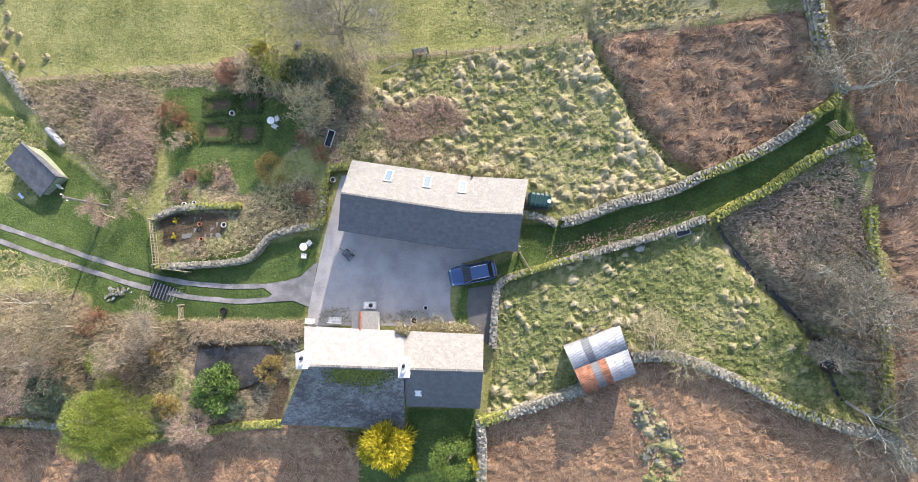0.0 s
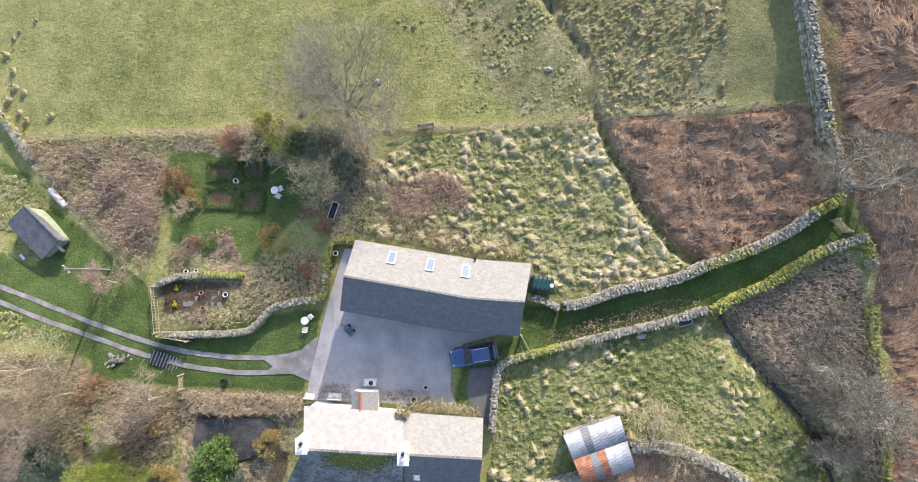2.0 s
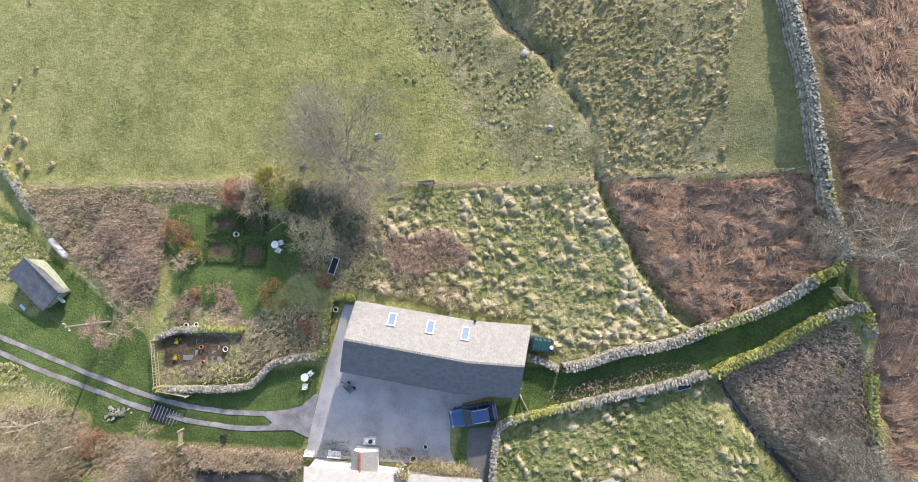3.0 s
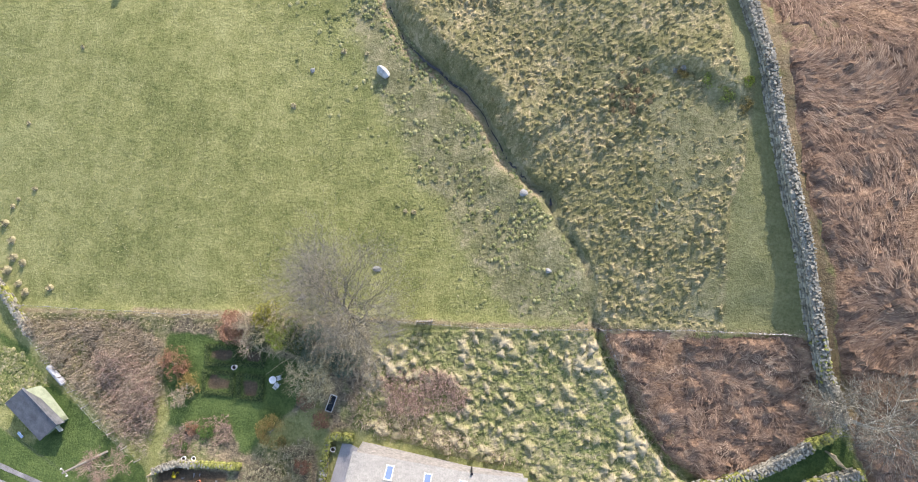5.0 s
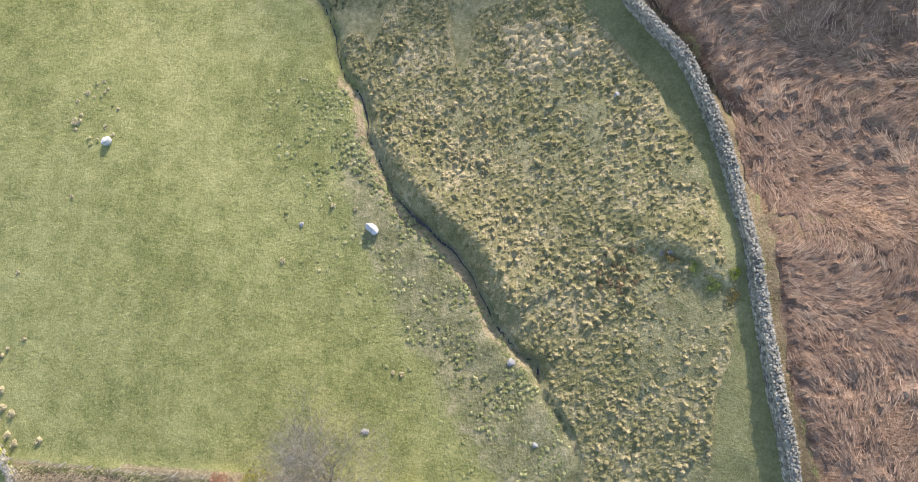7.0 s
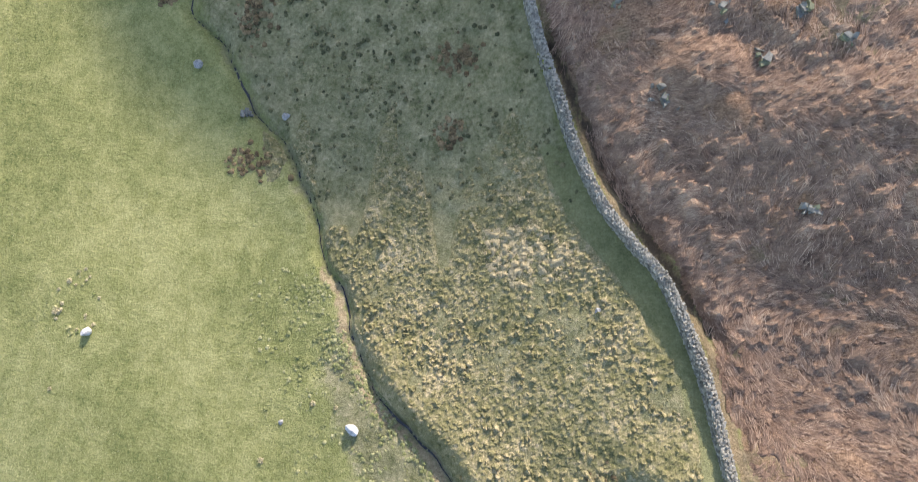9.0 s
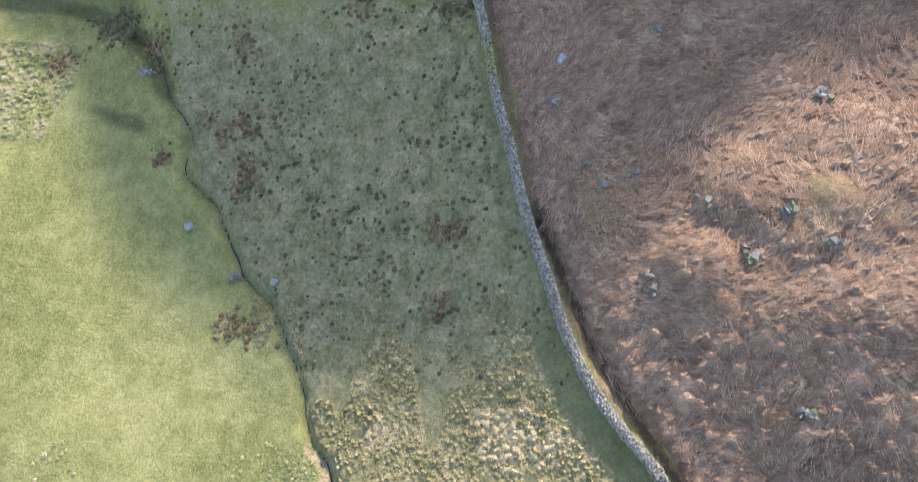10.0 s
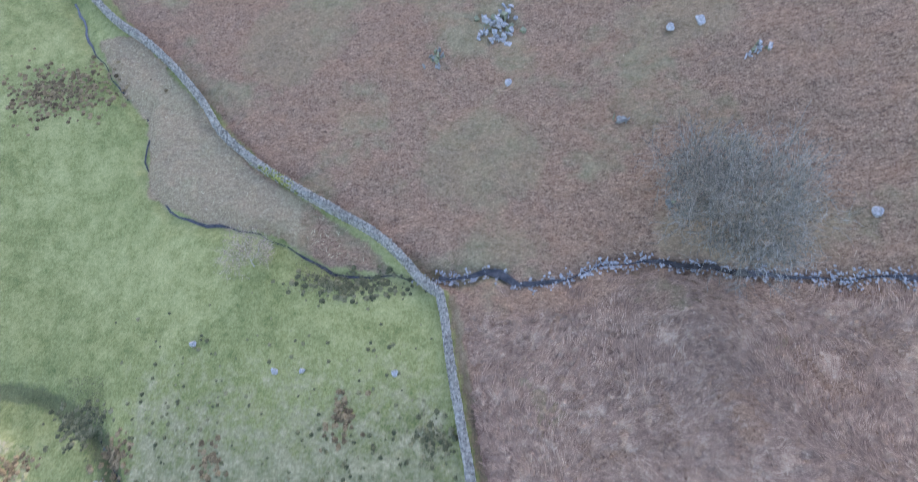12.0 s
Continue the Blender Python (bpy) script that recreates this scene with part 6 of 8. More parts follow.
evergreen(*at([(-21.5, -10.0)]), 1.5, 1.2, "ochre heather-like shrub by the house gable", OCHRE, 78, 22, 150, 0.13)
evergreen(*at([(-43.5, -12.3)]), 2.0, 3.6, "blue-green conifer in the dell", BLUE_GREEN, 79, 36, 170, 0.18, "conifer", "conifer", spiky=True)
evergreen(*at([(-21.4, 19.5)]), 2.2, 4.0, "yellow-green holly in the garden hedge", YEW_GREEN, 80, 34, 180, 0.15, "holly", "tree")
evergreen(*at([(-17.3, 18.4)]), 2.8, 4.6, "dark ivy-clad bush in the garden hedge", BLUE_GREEN, 81, 36, 180, 0.15)
evergreen(*at([(-27.0, 19.7)]), 1.9, 2.4, "rusty beech bush at the pasture edge", RUSSET, 82, 26, 170, 0.12)
evergreen(*at([(-22.3, 9.6)]), 1.8, 1.6, "ochre garden shrub on the lawn", OCHRE, 83, 24, 150, 0.12)
evergreen(*at([(-18.9, 12.7)]), 1.0, 1.3, "purple-brown rounded shrub on the garden lawn", RUSSET, 84, 18, 120, 0.1)
evergreen(*at([(-17.3, 11.0)]), 1.1, 1.4, "purple-brown garden shrub beside the wall", RUSSET, 85, 18, 120, 0.1)
evergreen(*at([(-18.8, 6.5)]), 1.0, 1.2, "russet shrub in the garden bed", RUSSET, 86, 16, 120, 0.1)
evergreen(*at([(-29.3, 8.9)]), 1.0, 0.8, "fresh green shrub in the island bed", LEAF_GREEN, 87, 14, 120, 0.12)
evergreen(*at([(-30.9, 9.2)]), 0.9, 0.7, "russet shrub in the island bed", RUSSET, 88, 14, 120, 0.1)
evergreen(*at([(-39.5, -16.9)]), 1.8, 1.6, "olive shrub below the yew", YEW_GREEN, 89, 20, 150, 0.15)
evergreen(*at([(-31.8, -13.6)]), 1.5, 1.4, "ochre shrub beside the yew", OCHRE, 90, 20, 150, 0.13)
for x, y, rx, k in ((21.2, 41.8, 0.8, 91), (19.6, 42.9, 0.9, 92), (18.2, 44.2, 0.9, 96), (16.4, 45.3, 0.7, 97), (21.2, 43.8, 0.6, 98)):
    evergreen(x, y, rx, 0.4, "low olive gorse on the terrace edge", OCHRE if k % 2 else YEW_GREEN, k, 14, 60, 0.1, "gorse_bush")

# Extra evergreens put into the hedge so that it shades the lawn.
evergreen(*at([(-19.4, 18.8)]), 1.8, 4.0, "dark green holly shading the garden lawn", DARK_GREEN, 93, 32, 170, 0.15, "holly", "tree")
evergreen(*at([(-14.9, 17.0)]), 1.7, 3.2, "ivy-covered stump below the leaning tree", BLUE_GREEN, 94, 30, 170, 0.14)
evergreen(*at([(-23.5, 19.0)]), 1.4, 2.6, "dark green garden hedge shrub", DARK_GREEN, 95, 24, 150, 0.14)
bare_tree(*at([(-48.8, -6.4)]), 6.5, "leafless ash in the dell", 96, (0.15, 0.1), 0.85, 5, 3, DELL_TWIG, 0.15)
bare_tree(*at([(-42.2, -6.3)]), 5.5, "leafless pale tree above the dell", 97, (0.05, 0.1), 0.85, 5, 3, DELL_TWIG, 0.13)
bare_tree(*at([(-36.0, -9.7)]), 4.5, "leafless twiggy tree in the dell", 98, (0.05, 0.1), 0.9, 5, 3, TWIG, 0.11)
bare_tree(*at([(-48.3, -13.4)]), 3.6, "leafless purple-brown tree in the dell", 99, (0.1, 0.0), 0.9, 5, 3, PURPLE_TWIG, 0.12)
bare_tree(*at([(26.5, -1.1)]), 4.5, "leafless grey tree over the gully scrub", 104, (0.1, 0.1), 0.9, 5, 3, GREY_TWIG, 0.11, least=0.016, limb=PALE_BARK)
bare_tree(*at([(31.0, -5.4)]), 5.0, "leafless tree grown through the mossy wall", 105, (0.05, 0.1), 0.9, 5, 3, GREY_TWIG, 0.12, least=0.016, limb=PALE_BARK)
bare_tree(*at([(32.7, 16.5)]), 6.5, "leafless grey tree beyond the lane end", 106, (0.3, 0.1), 0.85, 5, 3, GREY_TWIG, 0.13, least=0.016, limb=PALE_BARK)
evergreen(*at([(-33.4, 15.6)]), 1.9, 1.2, "pinkish-brown shrubs at the lawn corner", RUSSET, 121, 26, 130, 0.12)
evergreen(*at([(-31.6, 13.6)]), 1.2, 1.3, "grey-brown shrub beside the clipped beds", OCHRE, 122, 18, 110, 0.12)
evergreen(*at([(-23.2, 20.9)]), 1.7, 3.6, "golden-green holly over the garden hedge", GOLD_HOLLY, 123, 34, 160, 0.14, "holly", "tree")
evergreen(*at([(-26.6, 19.8)]), 1.8, 2.6, "orange-brown leafless beech at the pasture edge", PALE_RUSSET, 124, 30, 170, 0.11)
evergreen(*at([(-40.3, -5.9)]), 1.7, 1.3, "russet shrub on the bank of the dell", RUSSET, 107, 22, 130, 0.13)
evergreen(*at([(-39.0, -9.5)]), 1.6, 1.4, "olive-green shrub in the dell", YEW_GREEN, 108, 20, 120, 0.14)
evergreen(*at([(-48.2, -8.7)]), 1.6, 1.5, "russet shrub in the dell", RUSSET, 109, 20, 120, 0.13)
evergreen(*at([(-33.2, -9.1)]), 1.3, 1.2, "olive shrub at the dell's edge", OCHRE, 110, 18, 110, 0.13)
thicket("fence_grass", "uncut dead grass along the pasture fence", [ribbon([(-12.6, 21.0), (-9.0, 21.0), (-4.2, 20.9), (-0.2, 20.9), (4.8, 21.0), (9.1, 21.3)], 0.25), ribbon([(9.6, 21.4), (13.7, 21.5), (18.1, 21.7), (22.3, 21.7), (26.2, 21.8)], 0.2)], 30, 0.22, OLIVE_TWIG, 50)
thicket("garden_hedge", "dark tangled hedge shading the garden", [[(-25.4, 20.4), (-13.2, 20.7), (-12.8, 17.2), (-16.7, 15.5), (-19.3, 17.5), (-25.0, 18.4)]], 26, 3.4, OLIVE_TWIG, 49)

# ---- becks ----
def uneven(line, half, seed):
    """The ring of a stream whose width comes and goes."""
    rng = np.random.default_rng(seed)
    a = np.array(line)
    d = np.gradient(a, axis=0)
    d /= np.maximum(np.linalg.norm(d, axis=1), 1e-6)[:, None]
    nrm = np.stack([-d[:, 1], d[:, 0]], -1)
    pool = 0.55 + 0.45 * np.sin(np.arange(len(a)) * 0.45)
    l, r = half * pool * rng.uniform(0.2, 1.6, len(a)) + 0.03, half * pool * rng.uniform(0.2, 1.6, len(a)) + 0.03
    return [tuple(p) for p in a + nrm * l[:, None]] + [tuple(p) for p in (a - nrm * r[:, None])[::-1]]


for line, half, label in ((BECK[:-9], 0.1, "narrow dark beck in its cut"), ([p for p in FAR_BECK if p[0] > -5], 0.41, "stony beck under the far slope"), ([p for p in FAR_BECK if p[0] <= -3], 0.2, "narrow beck winding below the pasture"), (GULLY, 0.22, "dark water in the gully")):
    draped("water", uneven(line, half, 9), 0.42 if half > 0.4 else 0.1, WATER, label, "beck", 3.0)

# dark cover draped over the ground below the drive bank
DARK_GROUND = speckled("dark_ground", [(0.38, (0.028, 0.029, 0.03)), (0.62, (0.10, 0.098, 0.095)), (0.5, (0.055, 0.054, 0.053))], 0.9, 0.55, fine=8.0)
draped("wet_hollow", smooth([(-29.0, -8.3), (-25.0, -8.0), (-21.4, -8.0), (-20.9, -9.4), (-23.4, -11.6), (-26.5, -12.2), (-28.6, -12.0), (-29.4, -10.2), (-29.0, -8.3)], 0.8)[:-1], 0.07, DARK_GROUND, "dark bare ground below the drive bank", "hollow", 1.0)
draped("water", POOL, 0.12, WATER, "dark shaded pool in the gully", "pool", 3.0)


def stone(x, y, size, label, seed, mat=None, sink=0.25, name="boulder"):
    """A boulder: a ball broken by flat facets."""
    rng = np.random.default_rng(seed)
    bm = bmesh.new()
    bmesh.ops.create_icosphere(bm, subdivisions=3, radius=1)
    planes = [(Vector(rng.normal(0, 1, 3)).normalized(), rng.uniform(0.55, 0.85)) for _ in range(11)]
    for v in bm.verts:
        for nrm, lim in planes:
            over = v.co.dot(nrm) - lim
            if over > 0:
                v.co -= nrm * over * 0.92
        v.co += v.co.normalized() * 0.05 * noise.noise(v.co * 3 + Vector((seed, 0, 0)))
    for v in bm.verts:
        v.co = Vector((v.co.x * size[0], v.co.y * size[1], v.co.z * size[2]))
    me = bpy.data.meshes.new(name)
    bm.to_mesh(me)
    bm.free()
    me.materials.append(mat or STONE)
    ob = new(name, me)
    ob.location = (x, y, gz(x, y) + size[2] * (1 - 2 * sink) * 0.6)
    ob.rotation_euler = (0, 0, rng.uniform(0, 6))
    return tagged(ob, label, "boulder")


PALE = speckled("pale_rock", [(0.38, (0.19, 0.188, 0.178)), (0.62, (0.43, 0.425, 0.40)), (0.5, (0.31, 0.305, 0.285))], 2.5, 0.9)
CRAG = speckled("crag_rock", [(0.3, (0.086, 0.085, 0.070)), (0.7, (0.317, 0.310, 0.266)), (0.5, (0.194, 0.191, 0.161))], 2.0, 0.95)
WHITE_ROCK = speckled("white_rock", [(0.38, (0.36, 0.355, 0.34)), (0.62, (0.66, 0.655, 0.63)), (0.5, (0.52, 0.515, 0.49))], 2.5, 0.9)
LICHEN_ROCK = speckled("lichened_rock", [(0.3, (0.11, 0.115, 0.06)), (0.7, (0.34, 0.34, 0.20)), (0.5, (0.20, 0.205, 0.12))], 2.5, 0.95)


def outcrop(x, y, size, label, seed, mat, grain=1.0):
    """Broken bedrock: a jumble of blocks half sunk in the turf."""
    rng = np.random.default_rng(seed)
    n = max(7, min(90, int((9 * size[0] * size[1] + 6) / grain**2)))
    p = rng.normal(0, 0.42, (n, 2)) * np.array(size[:2])
    t = rng.uniform(0, 3)
    q = np.stack([p[:, 0] * math.cos(t * 0.2) - p[:, 1] * math.sin(t * 0.2), p[:, 0] * math.sin(t * 0.2) + p[:, 1] * math.cos(t * 0.2)], -1) + (x, y)
    near = np.exp(-(p**2).sum(1) / (size[0] * size[1] * 0.5))
    half = np.stack([rng.uniform(0.08, 0.42, n), rng.uniform(0.06, 0.28, n), rng.uniform(0.12, 0.34, n)], -1) * min(1.0, 0.55 + size[0] * 0.4) * grain
    c = np.c_[q, ground(q[:, 0], q[:, 1]) + near * size[2] * rng.uniform(0.1, 0.8, n)]
    V, F = block_mesh(c, half, t + rng.normal(0, 0.5, n), 0.6, rng)
    t = thing("outcrop", label, "rock outcrop")
    for k in range(n):
        part_np("rock", V[8 * k : 8 * k + 8], F[6 * k : 6 * k + 6] - 8 * k, LICHEN_ROCK if rng.uniform() < 0.3 else mat, t)
    return t


ROCKS = itertools.count(100)


def rock(px, size, mat, label):
    """A boulder, or broken bedrock where it is large or dark."""
    if mat is CRAG or size[0] > 1.2 or size[1] > 1.2:
        outcrop(*px[0], size, label, next(ROCKS), mat, 0.5 if "heap" in label else 1.5 if px[0][1] > 70 else 0.7 if px[0][1] < 0 else 1.0)
    else:
        stone(*px[0], size, label, next(ROCKS), mat)


rock([(-12.9, 47.4)], (0.7, 0.85, 0.9), WHITE_ROCK, "large pale boulder in the pasture")
rock([(-43.6, 56.4)], (0.6, 0.55, 0.8), WHITE_ROCK, "pale boulder casting a long shadow")
rock([(-20.8, 47.7)], (0.35, 0.3, 0.2), PALE, "small pale stone in the grass")
rock([(4.7, 26.5)], (0.35, 0.3, 0.2), PALE, "small pale stone by the gully")
rock([(2.2, 34.2)], (0.5, 0.4, 0.3), PALE, "pale stone at the head of the bank")
rock([(14.2, 32.7)], (0.5, 0.8, 0.3), CRAG, "grey rock among rushes")
rock([(16.0, 45.5)], (0.7, 0.6, 0.35), CRAG, "grey rock among gorse")
rock([(11.8, 61.1)], (0.4, 0.35, 0.3), PALE, "pale stone among rushes")
rock([(-34.3, 88.3)], (0.65, 0.6, 0.55), PALE, "pale boulder beside the beck")
rock([(-22.8, 81.9)], (0.5, 0.55, 0.4), PALE, "pale boulder by the beck's bend")
rock([(-28.0, 82.4)], (0.7, 0.6, 0.3), CRAG, "flat grey rock on the beck side")
rock([(12.7, 91.3)], (1.0, 1.3, 0.5), CRAG, "grey outcrop in the bracken")
rock([(11.3, 94.3)], (0.5, 0.5, 0.4), CRAG, "grey rock in the bracken")
rock([(15.1, 92.6)], (0.7, 0.8, 0.5), CRAG, "mossy grey rock in the bracken")
rock([(21.4, 89.5)], (0.8, 1.8, 0.8), CRAG, "long mossy outcrop on the knoll")
rock([(16.6, 82.0)], (0.9, 2.6, 1.1), CRAG, "dark crag on the knoll's edge")
rock([(24.3, 84.5)], (0.8, 1.0, 0.8), CRAG, "grey crag in the bracken")
rock([(30.6, 84.9)], (0.8, 1.2, 0.8), CRAG, "mossy crag in the bracken")
rock([(27.4, 88.1)], (1.0, 0.6, 0.5), CRAG, "grey rock on the sunny knoll")
rock([(28.6, 70.8)], (1.1, 0.6, 0.4), CRAG, "mossy rock in the bracken")
rock([(32.0, 99.4)], (1.4, 1.0, 0.9), PALE, "pale crag on the crest of the knoll")
rock([(7.8, 101.5)], (0.7, 1.1, 0.5), CRAG, "grey outcrop near the wall")
rock([(8.8, 106.3)], (0.5, 0.9, 0.4), PALE, "pale outcrop near the wall")
rock([(17.8, 108.1)], (0.6, 0.9, 0.5), CRAG, "grey outcrop in the bracken")
rock([(-23.1, 121.5)], (0.4, 0.6, 0.4), PALE, "pale stone in the rough grazing")
rock([(-19.7, 121.5)], (0.4, 0.4, 0.4), PALE, "pale stone in the rough grazing")
rock([(-8.6, 121.2)], (0.5, 0.45, 0.4), PALE, "pale stone near the wall")
rock([(-43.0, 108.6)], (1.3, 1.0, 0.3), PALE, "heap of pale stones in the beck")
rock([(3.2, 168.2)], (4.0, 3.4, 1.4), PALE, "scree-covered crag on the far slope")
rock([(-5.3, 163.8)], (2.2, 1.6, 0.8), CRAG, "grey crag on the far slope")
rock([(35.2, 159.0)], (2.4, 1.2, 0.9), PALE, "pale crag on the far slope")
rock([(29.1, 164.5)], (0.9, 0.8, 0.7), PALE, "pale boulder on the far slope")
rock([(25.5, 164.0)], (0.7, 0.6, 0.5), PALE, "pale boulder on the far slope")
rock([(4.6, 158.7)], (0.6, 0.6, 0.5), PALE, "pale boulder on the far slope")
rock([(23.8, 140.6)], (0.8, 0.7, 0.5), CRAG, "grey boulder below the far slope")
rock([(44.1, 137.2)], (0.8, 0.7, 0.6), PALE, "pale boulder beside the far beck")
rock([(-34.5, 125.1)], (0.5, 0.5, 0.4), PALE, "pale boulder in the pasture")
rock([(18.7, 151.8)], (1.0, 0.7, 0.5), CRAG, "grey rock on the far slope")
rock([(12.6, -13.3)], (1.2, 1.4, 0.6), CRAG, "mossy pale outcrop below the paddock wall")
rock([(14.2, -14.4)], (0.9, 1.3, 0.6), CRAG, "pale broken outcrop in the rusty bracken")
rock([(15.1, -16.3)], (0.9, 1.5, 0.6), CRAG, "pale jumbled outcrop in the rusty bracken")
rock([(12.8, -16.4)], (1.3, 1.0, 0.6), CRAG, "mossy outcrop with a shaded face")
rock([(-12.5, 26.2)], (0.5, 0.3, 0.3), PALE, "pale stone in the pasture by the tree")
rock([(-20.2, 23.0)], (0.6, 0.4, 0.35), PALE, "pale stone beneath the leaning tree")
rock([(12.9, 1.3)], (0.35, 0.5, 0.4), PALE, "pale stone against the paddock wall")
rock([(-38.1, -2.8)], (1.5, 0.7, 0.5), PALE, "heap of pale stone beside the drive")
rng = np.random.default_rng(77)
path = np.array(FAR_BECK)
path = path[(path[:, 0] > -8) & (path[:, 0] < 88)]
k = rng.integers(0, len(path), 900)
c = np.c_[path[k] + rng.normal(0, 0.5, (900, 2)), np.zeros(900)]
c[:, 2] = ground(c[:, 0], c[:, 1]) + 0.34
V, F = block_mesh(c, rng.uniform(0.04, 0.19, (900, 3)) * (1, 1, 0.7), rng.uniform(0, 6, 900), 0.4, rng)
leaf_stuff("beck_stones", "pale grey stones strewn along the far beck", V, F, PALE, "stones")


# ---- helpers for made things ----
def box(bm, c, s, rz=0.0, bevel=0.0):
    """A box of size s round c, turned by rz; bevel rounds its edges."""
    r = bmesh.ops.create_cube(bm, size=1.0, matrix=Matrix.Translation(c) @ Matrix.Rotation(rz, 4, "Z") @ Matrix.Diagonal((*s, 1)))
    if bevel:
        es = {e for v in r["verts"] for e in v.link_edges}
        bmesh.ops.bevel(bm, geom=list(es), offset=bevel, segments=2, affect="EDGES", profile=0.5)
    return bm


def rod(bm, a, b, r0, r1=None, n=8):
    a, b = Vector(a), Vector(b)
    m = Matrix.Translation((a + b) / 2) @ (b - a).to_track_quat("Z", "Y").to_matrix().to_4x4()
    bmesh.ops.create_cone(bm, cap_ends=True, segments=n, radius1=r0, radius2=r0 if r1 is None else r1, depth=(b - a).length, matrix=m)
    return bm


def boxed(c, s, rz=0.0, bevel=0.0):
    return box(bmesh.new(), c, s, rz, bevel)


def rodded(a, b, r0, r1=None, n=8):
    return rod(bmesh.new(), a, b, r0, r1, n)


def paint(name, colour, rough=0.4, metal=0.0, wear=0.15):
    n = Nodes(name, rough, metal, 0.5)
    lo = tuple(c * (1 - wear) for c in colour)
    hi = tuple(min(1, c * (1 + wear)) for c in colour)
    return n.done(n.ramp(n.noise(2.5, 5.0), [(0.35, lo), (0.65, hi)]), n.noise(40.0, 2.0), 0.08, 0.01)


WHITE = paint("white_paint", (0.78, 0.78, 0.76), 0.5)
OLD_GREY = paint("weathered_grey", (0.40, 0.40, 0.41), 0.6, wear=0.3)
OLD_WHITE = paint("weathered_white", (0.62, 0.62, 0.60), 0.6, wear=0.3)
CAR_BLUE = paint("dark_blue_car_paint", (0.075, 0.125, 0.24), 0.22, 0.5, 0.05)
TYRE = paint("tyre_rubber", (0.02, 0.02, 0.02), 0.8)
CHROME = paint("bright_metal", (0.6, 0.6, 0.6), 0.25, 1.0)
GLASS_DARK = paint("dark_glass", (0.012, 0.015, 0.018), 0.06)
# The sky's reflection is painted into this glass as a blue base colour.
SKY_GLASS = paint("sky_reflection_glass", (0.16, 0.23, 0.38), 0.12, wear=0.05)
TANK_GREEN = paint("green_tank_plastic", (0.012, 0.055, 0.05), 0.45)
TIMBER = speckled("weathered_timber", [(0.3, (0.20, 0.165, 0.10)), (0.7, (0.46, 0.40, 0.27)), (0.5, (0.33, 0.28, 0.18))], 4.0, 0.85)
GREY_TIMBER = speckled("grey_timber", [(0.3, (0.14, 0.13, 0.11)), (0.7, (0.36, 0.34, 0.30)), (0.5, (0.24, 0.225, 0.20))], 4.0, 0.85)
STEEL = paint("galvanised_steel", (0.33, 0.34, 0.35), 0.45, 0.8, 0.25)
DARK_IRON = paint("dark_iron", (0.03, 0.03, 0.032), 0.5, 0.3)
FELT = speckled("grey_roof_felt", [(0.3, (0.075, 0.078, 0.085)), (0.7, (0.20, 0.205, 0.215)), (0.5, (0.13, 0.135, 0.142))], 1.3, 0.85)
TERRACOTTA = speckled("terracotta", [(0.3, (0.30, 0.11, 0.06)), (0.7, (0.50, 0.22, 0.13))], 5.0, 0.8)
RED_TILE = speckled("red_ridge_tile", [(0.3, (0.34, 0.10, 0.06)), (0.7, (0.52, 0.19, 0.11))], 5.0, 0.8)
TIN_GREY = speckled("galvanised_iron", [(0.3, (0.227, 0.244, 0.263)), (0.7, (0.544, 0.567, 0.606)), (0.5, (0.386, 0.408, 0.440))], 1.6, 0.5, metal=0.1)
TIN_RUST = speckled("rusted_iron", [(0.38, (0.19, 0.085, 0.05)), (0.62, (0.42, 0.22, 0.14)), (0.5, (0.31, 0.145, 0.09))], 2.0, 0.85)
TIN_DARK = speckled("dull_rooflight_sheet", [(0.3, (0.13, 0.145, 0.16)), (0.7, (0.24, 0.26, 0.28))], 2.0, 0.5)
FLAGS = speckled("stone_flags", [(0.3, (0.068, 0.068, 0.064)), (0.7, (0.195, 0.191, 0.180)), (0.5, (0.120, 0.118, 0.112))], 1.2, 0.85, island=0.5)
MOSS = tint("roof_moss", [(0.1, (0.05, 0.06, 0.015)), (0.9, (0.20, 0.22, 0.06)), (0.5, (0.11, 0.13, 0.03))])


def frame_of(a, b):
    """Middle, length and turn of a plan line."""
    return (a[0] + b[0]) / 2, (a[1] + b[1]) / 2, math.dist(a, b), math.atan2(b[1] - a[1], b[0] - a[0])


def roof_point(ridge, edge, z_ridge, z_eave, f, g):
    """A point on a roof slope: f along it, g down it, with the slope's axes."""
    r = Vector(on(ridge[0], z_ridge)).lerp(Vector(on(ridge[1], z_ridge)), f)
    e = Vector(on(edge[0], z_eave)).lerp(Vector(on(edge[1], z_eave)), f)
    x = (Vector(on(ridge[1], z_ridge)) - Vector(on(ridge[0], z_ridge))).normalized()
    y = (r - e).normalized()
    z = x.cross(y).normalized()
    if z.z < 0:
        x, z = -x, -z
    m = Matrix((x, y, z)).transposed().to_4x4()
    m.translation = r.lerp(e, g)
    return m


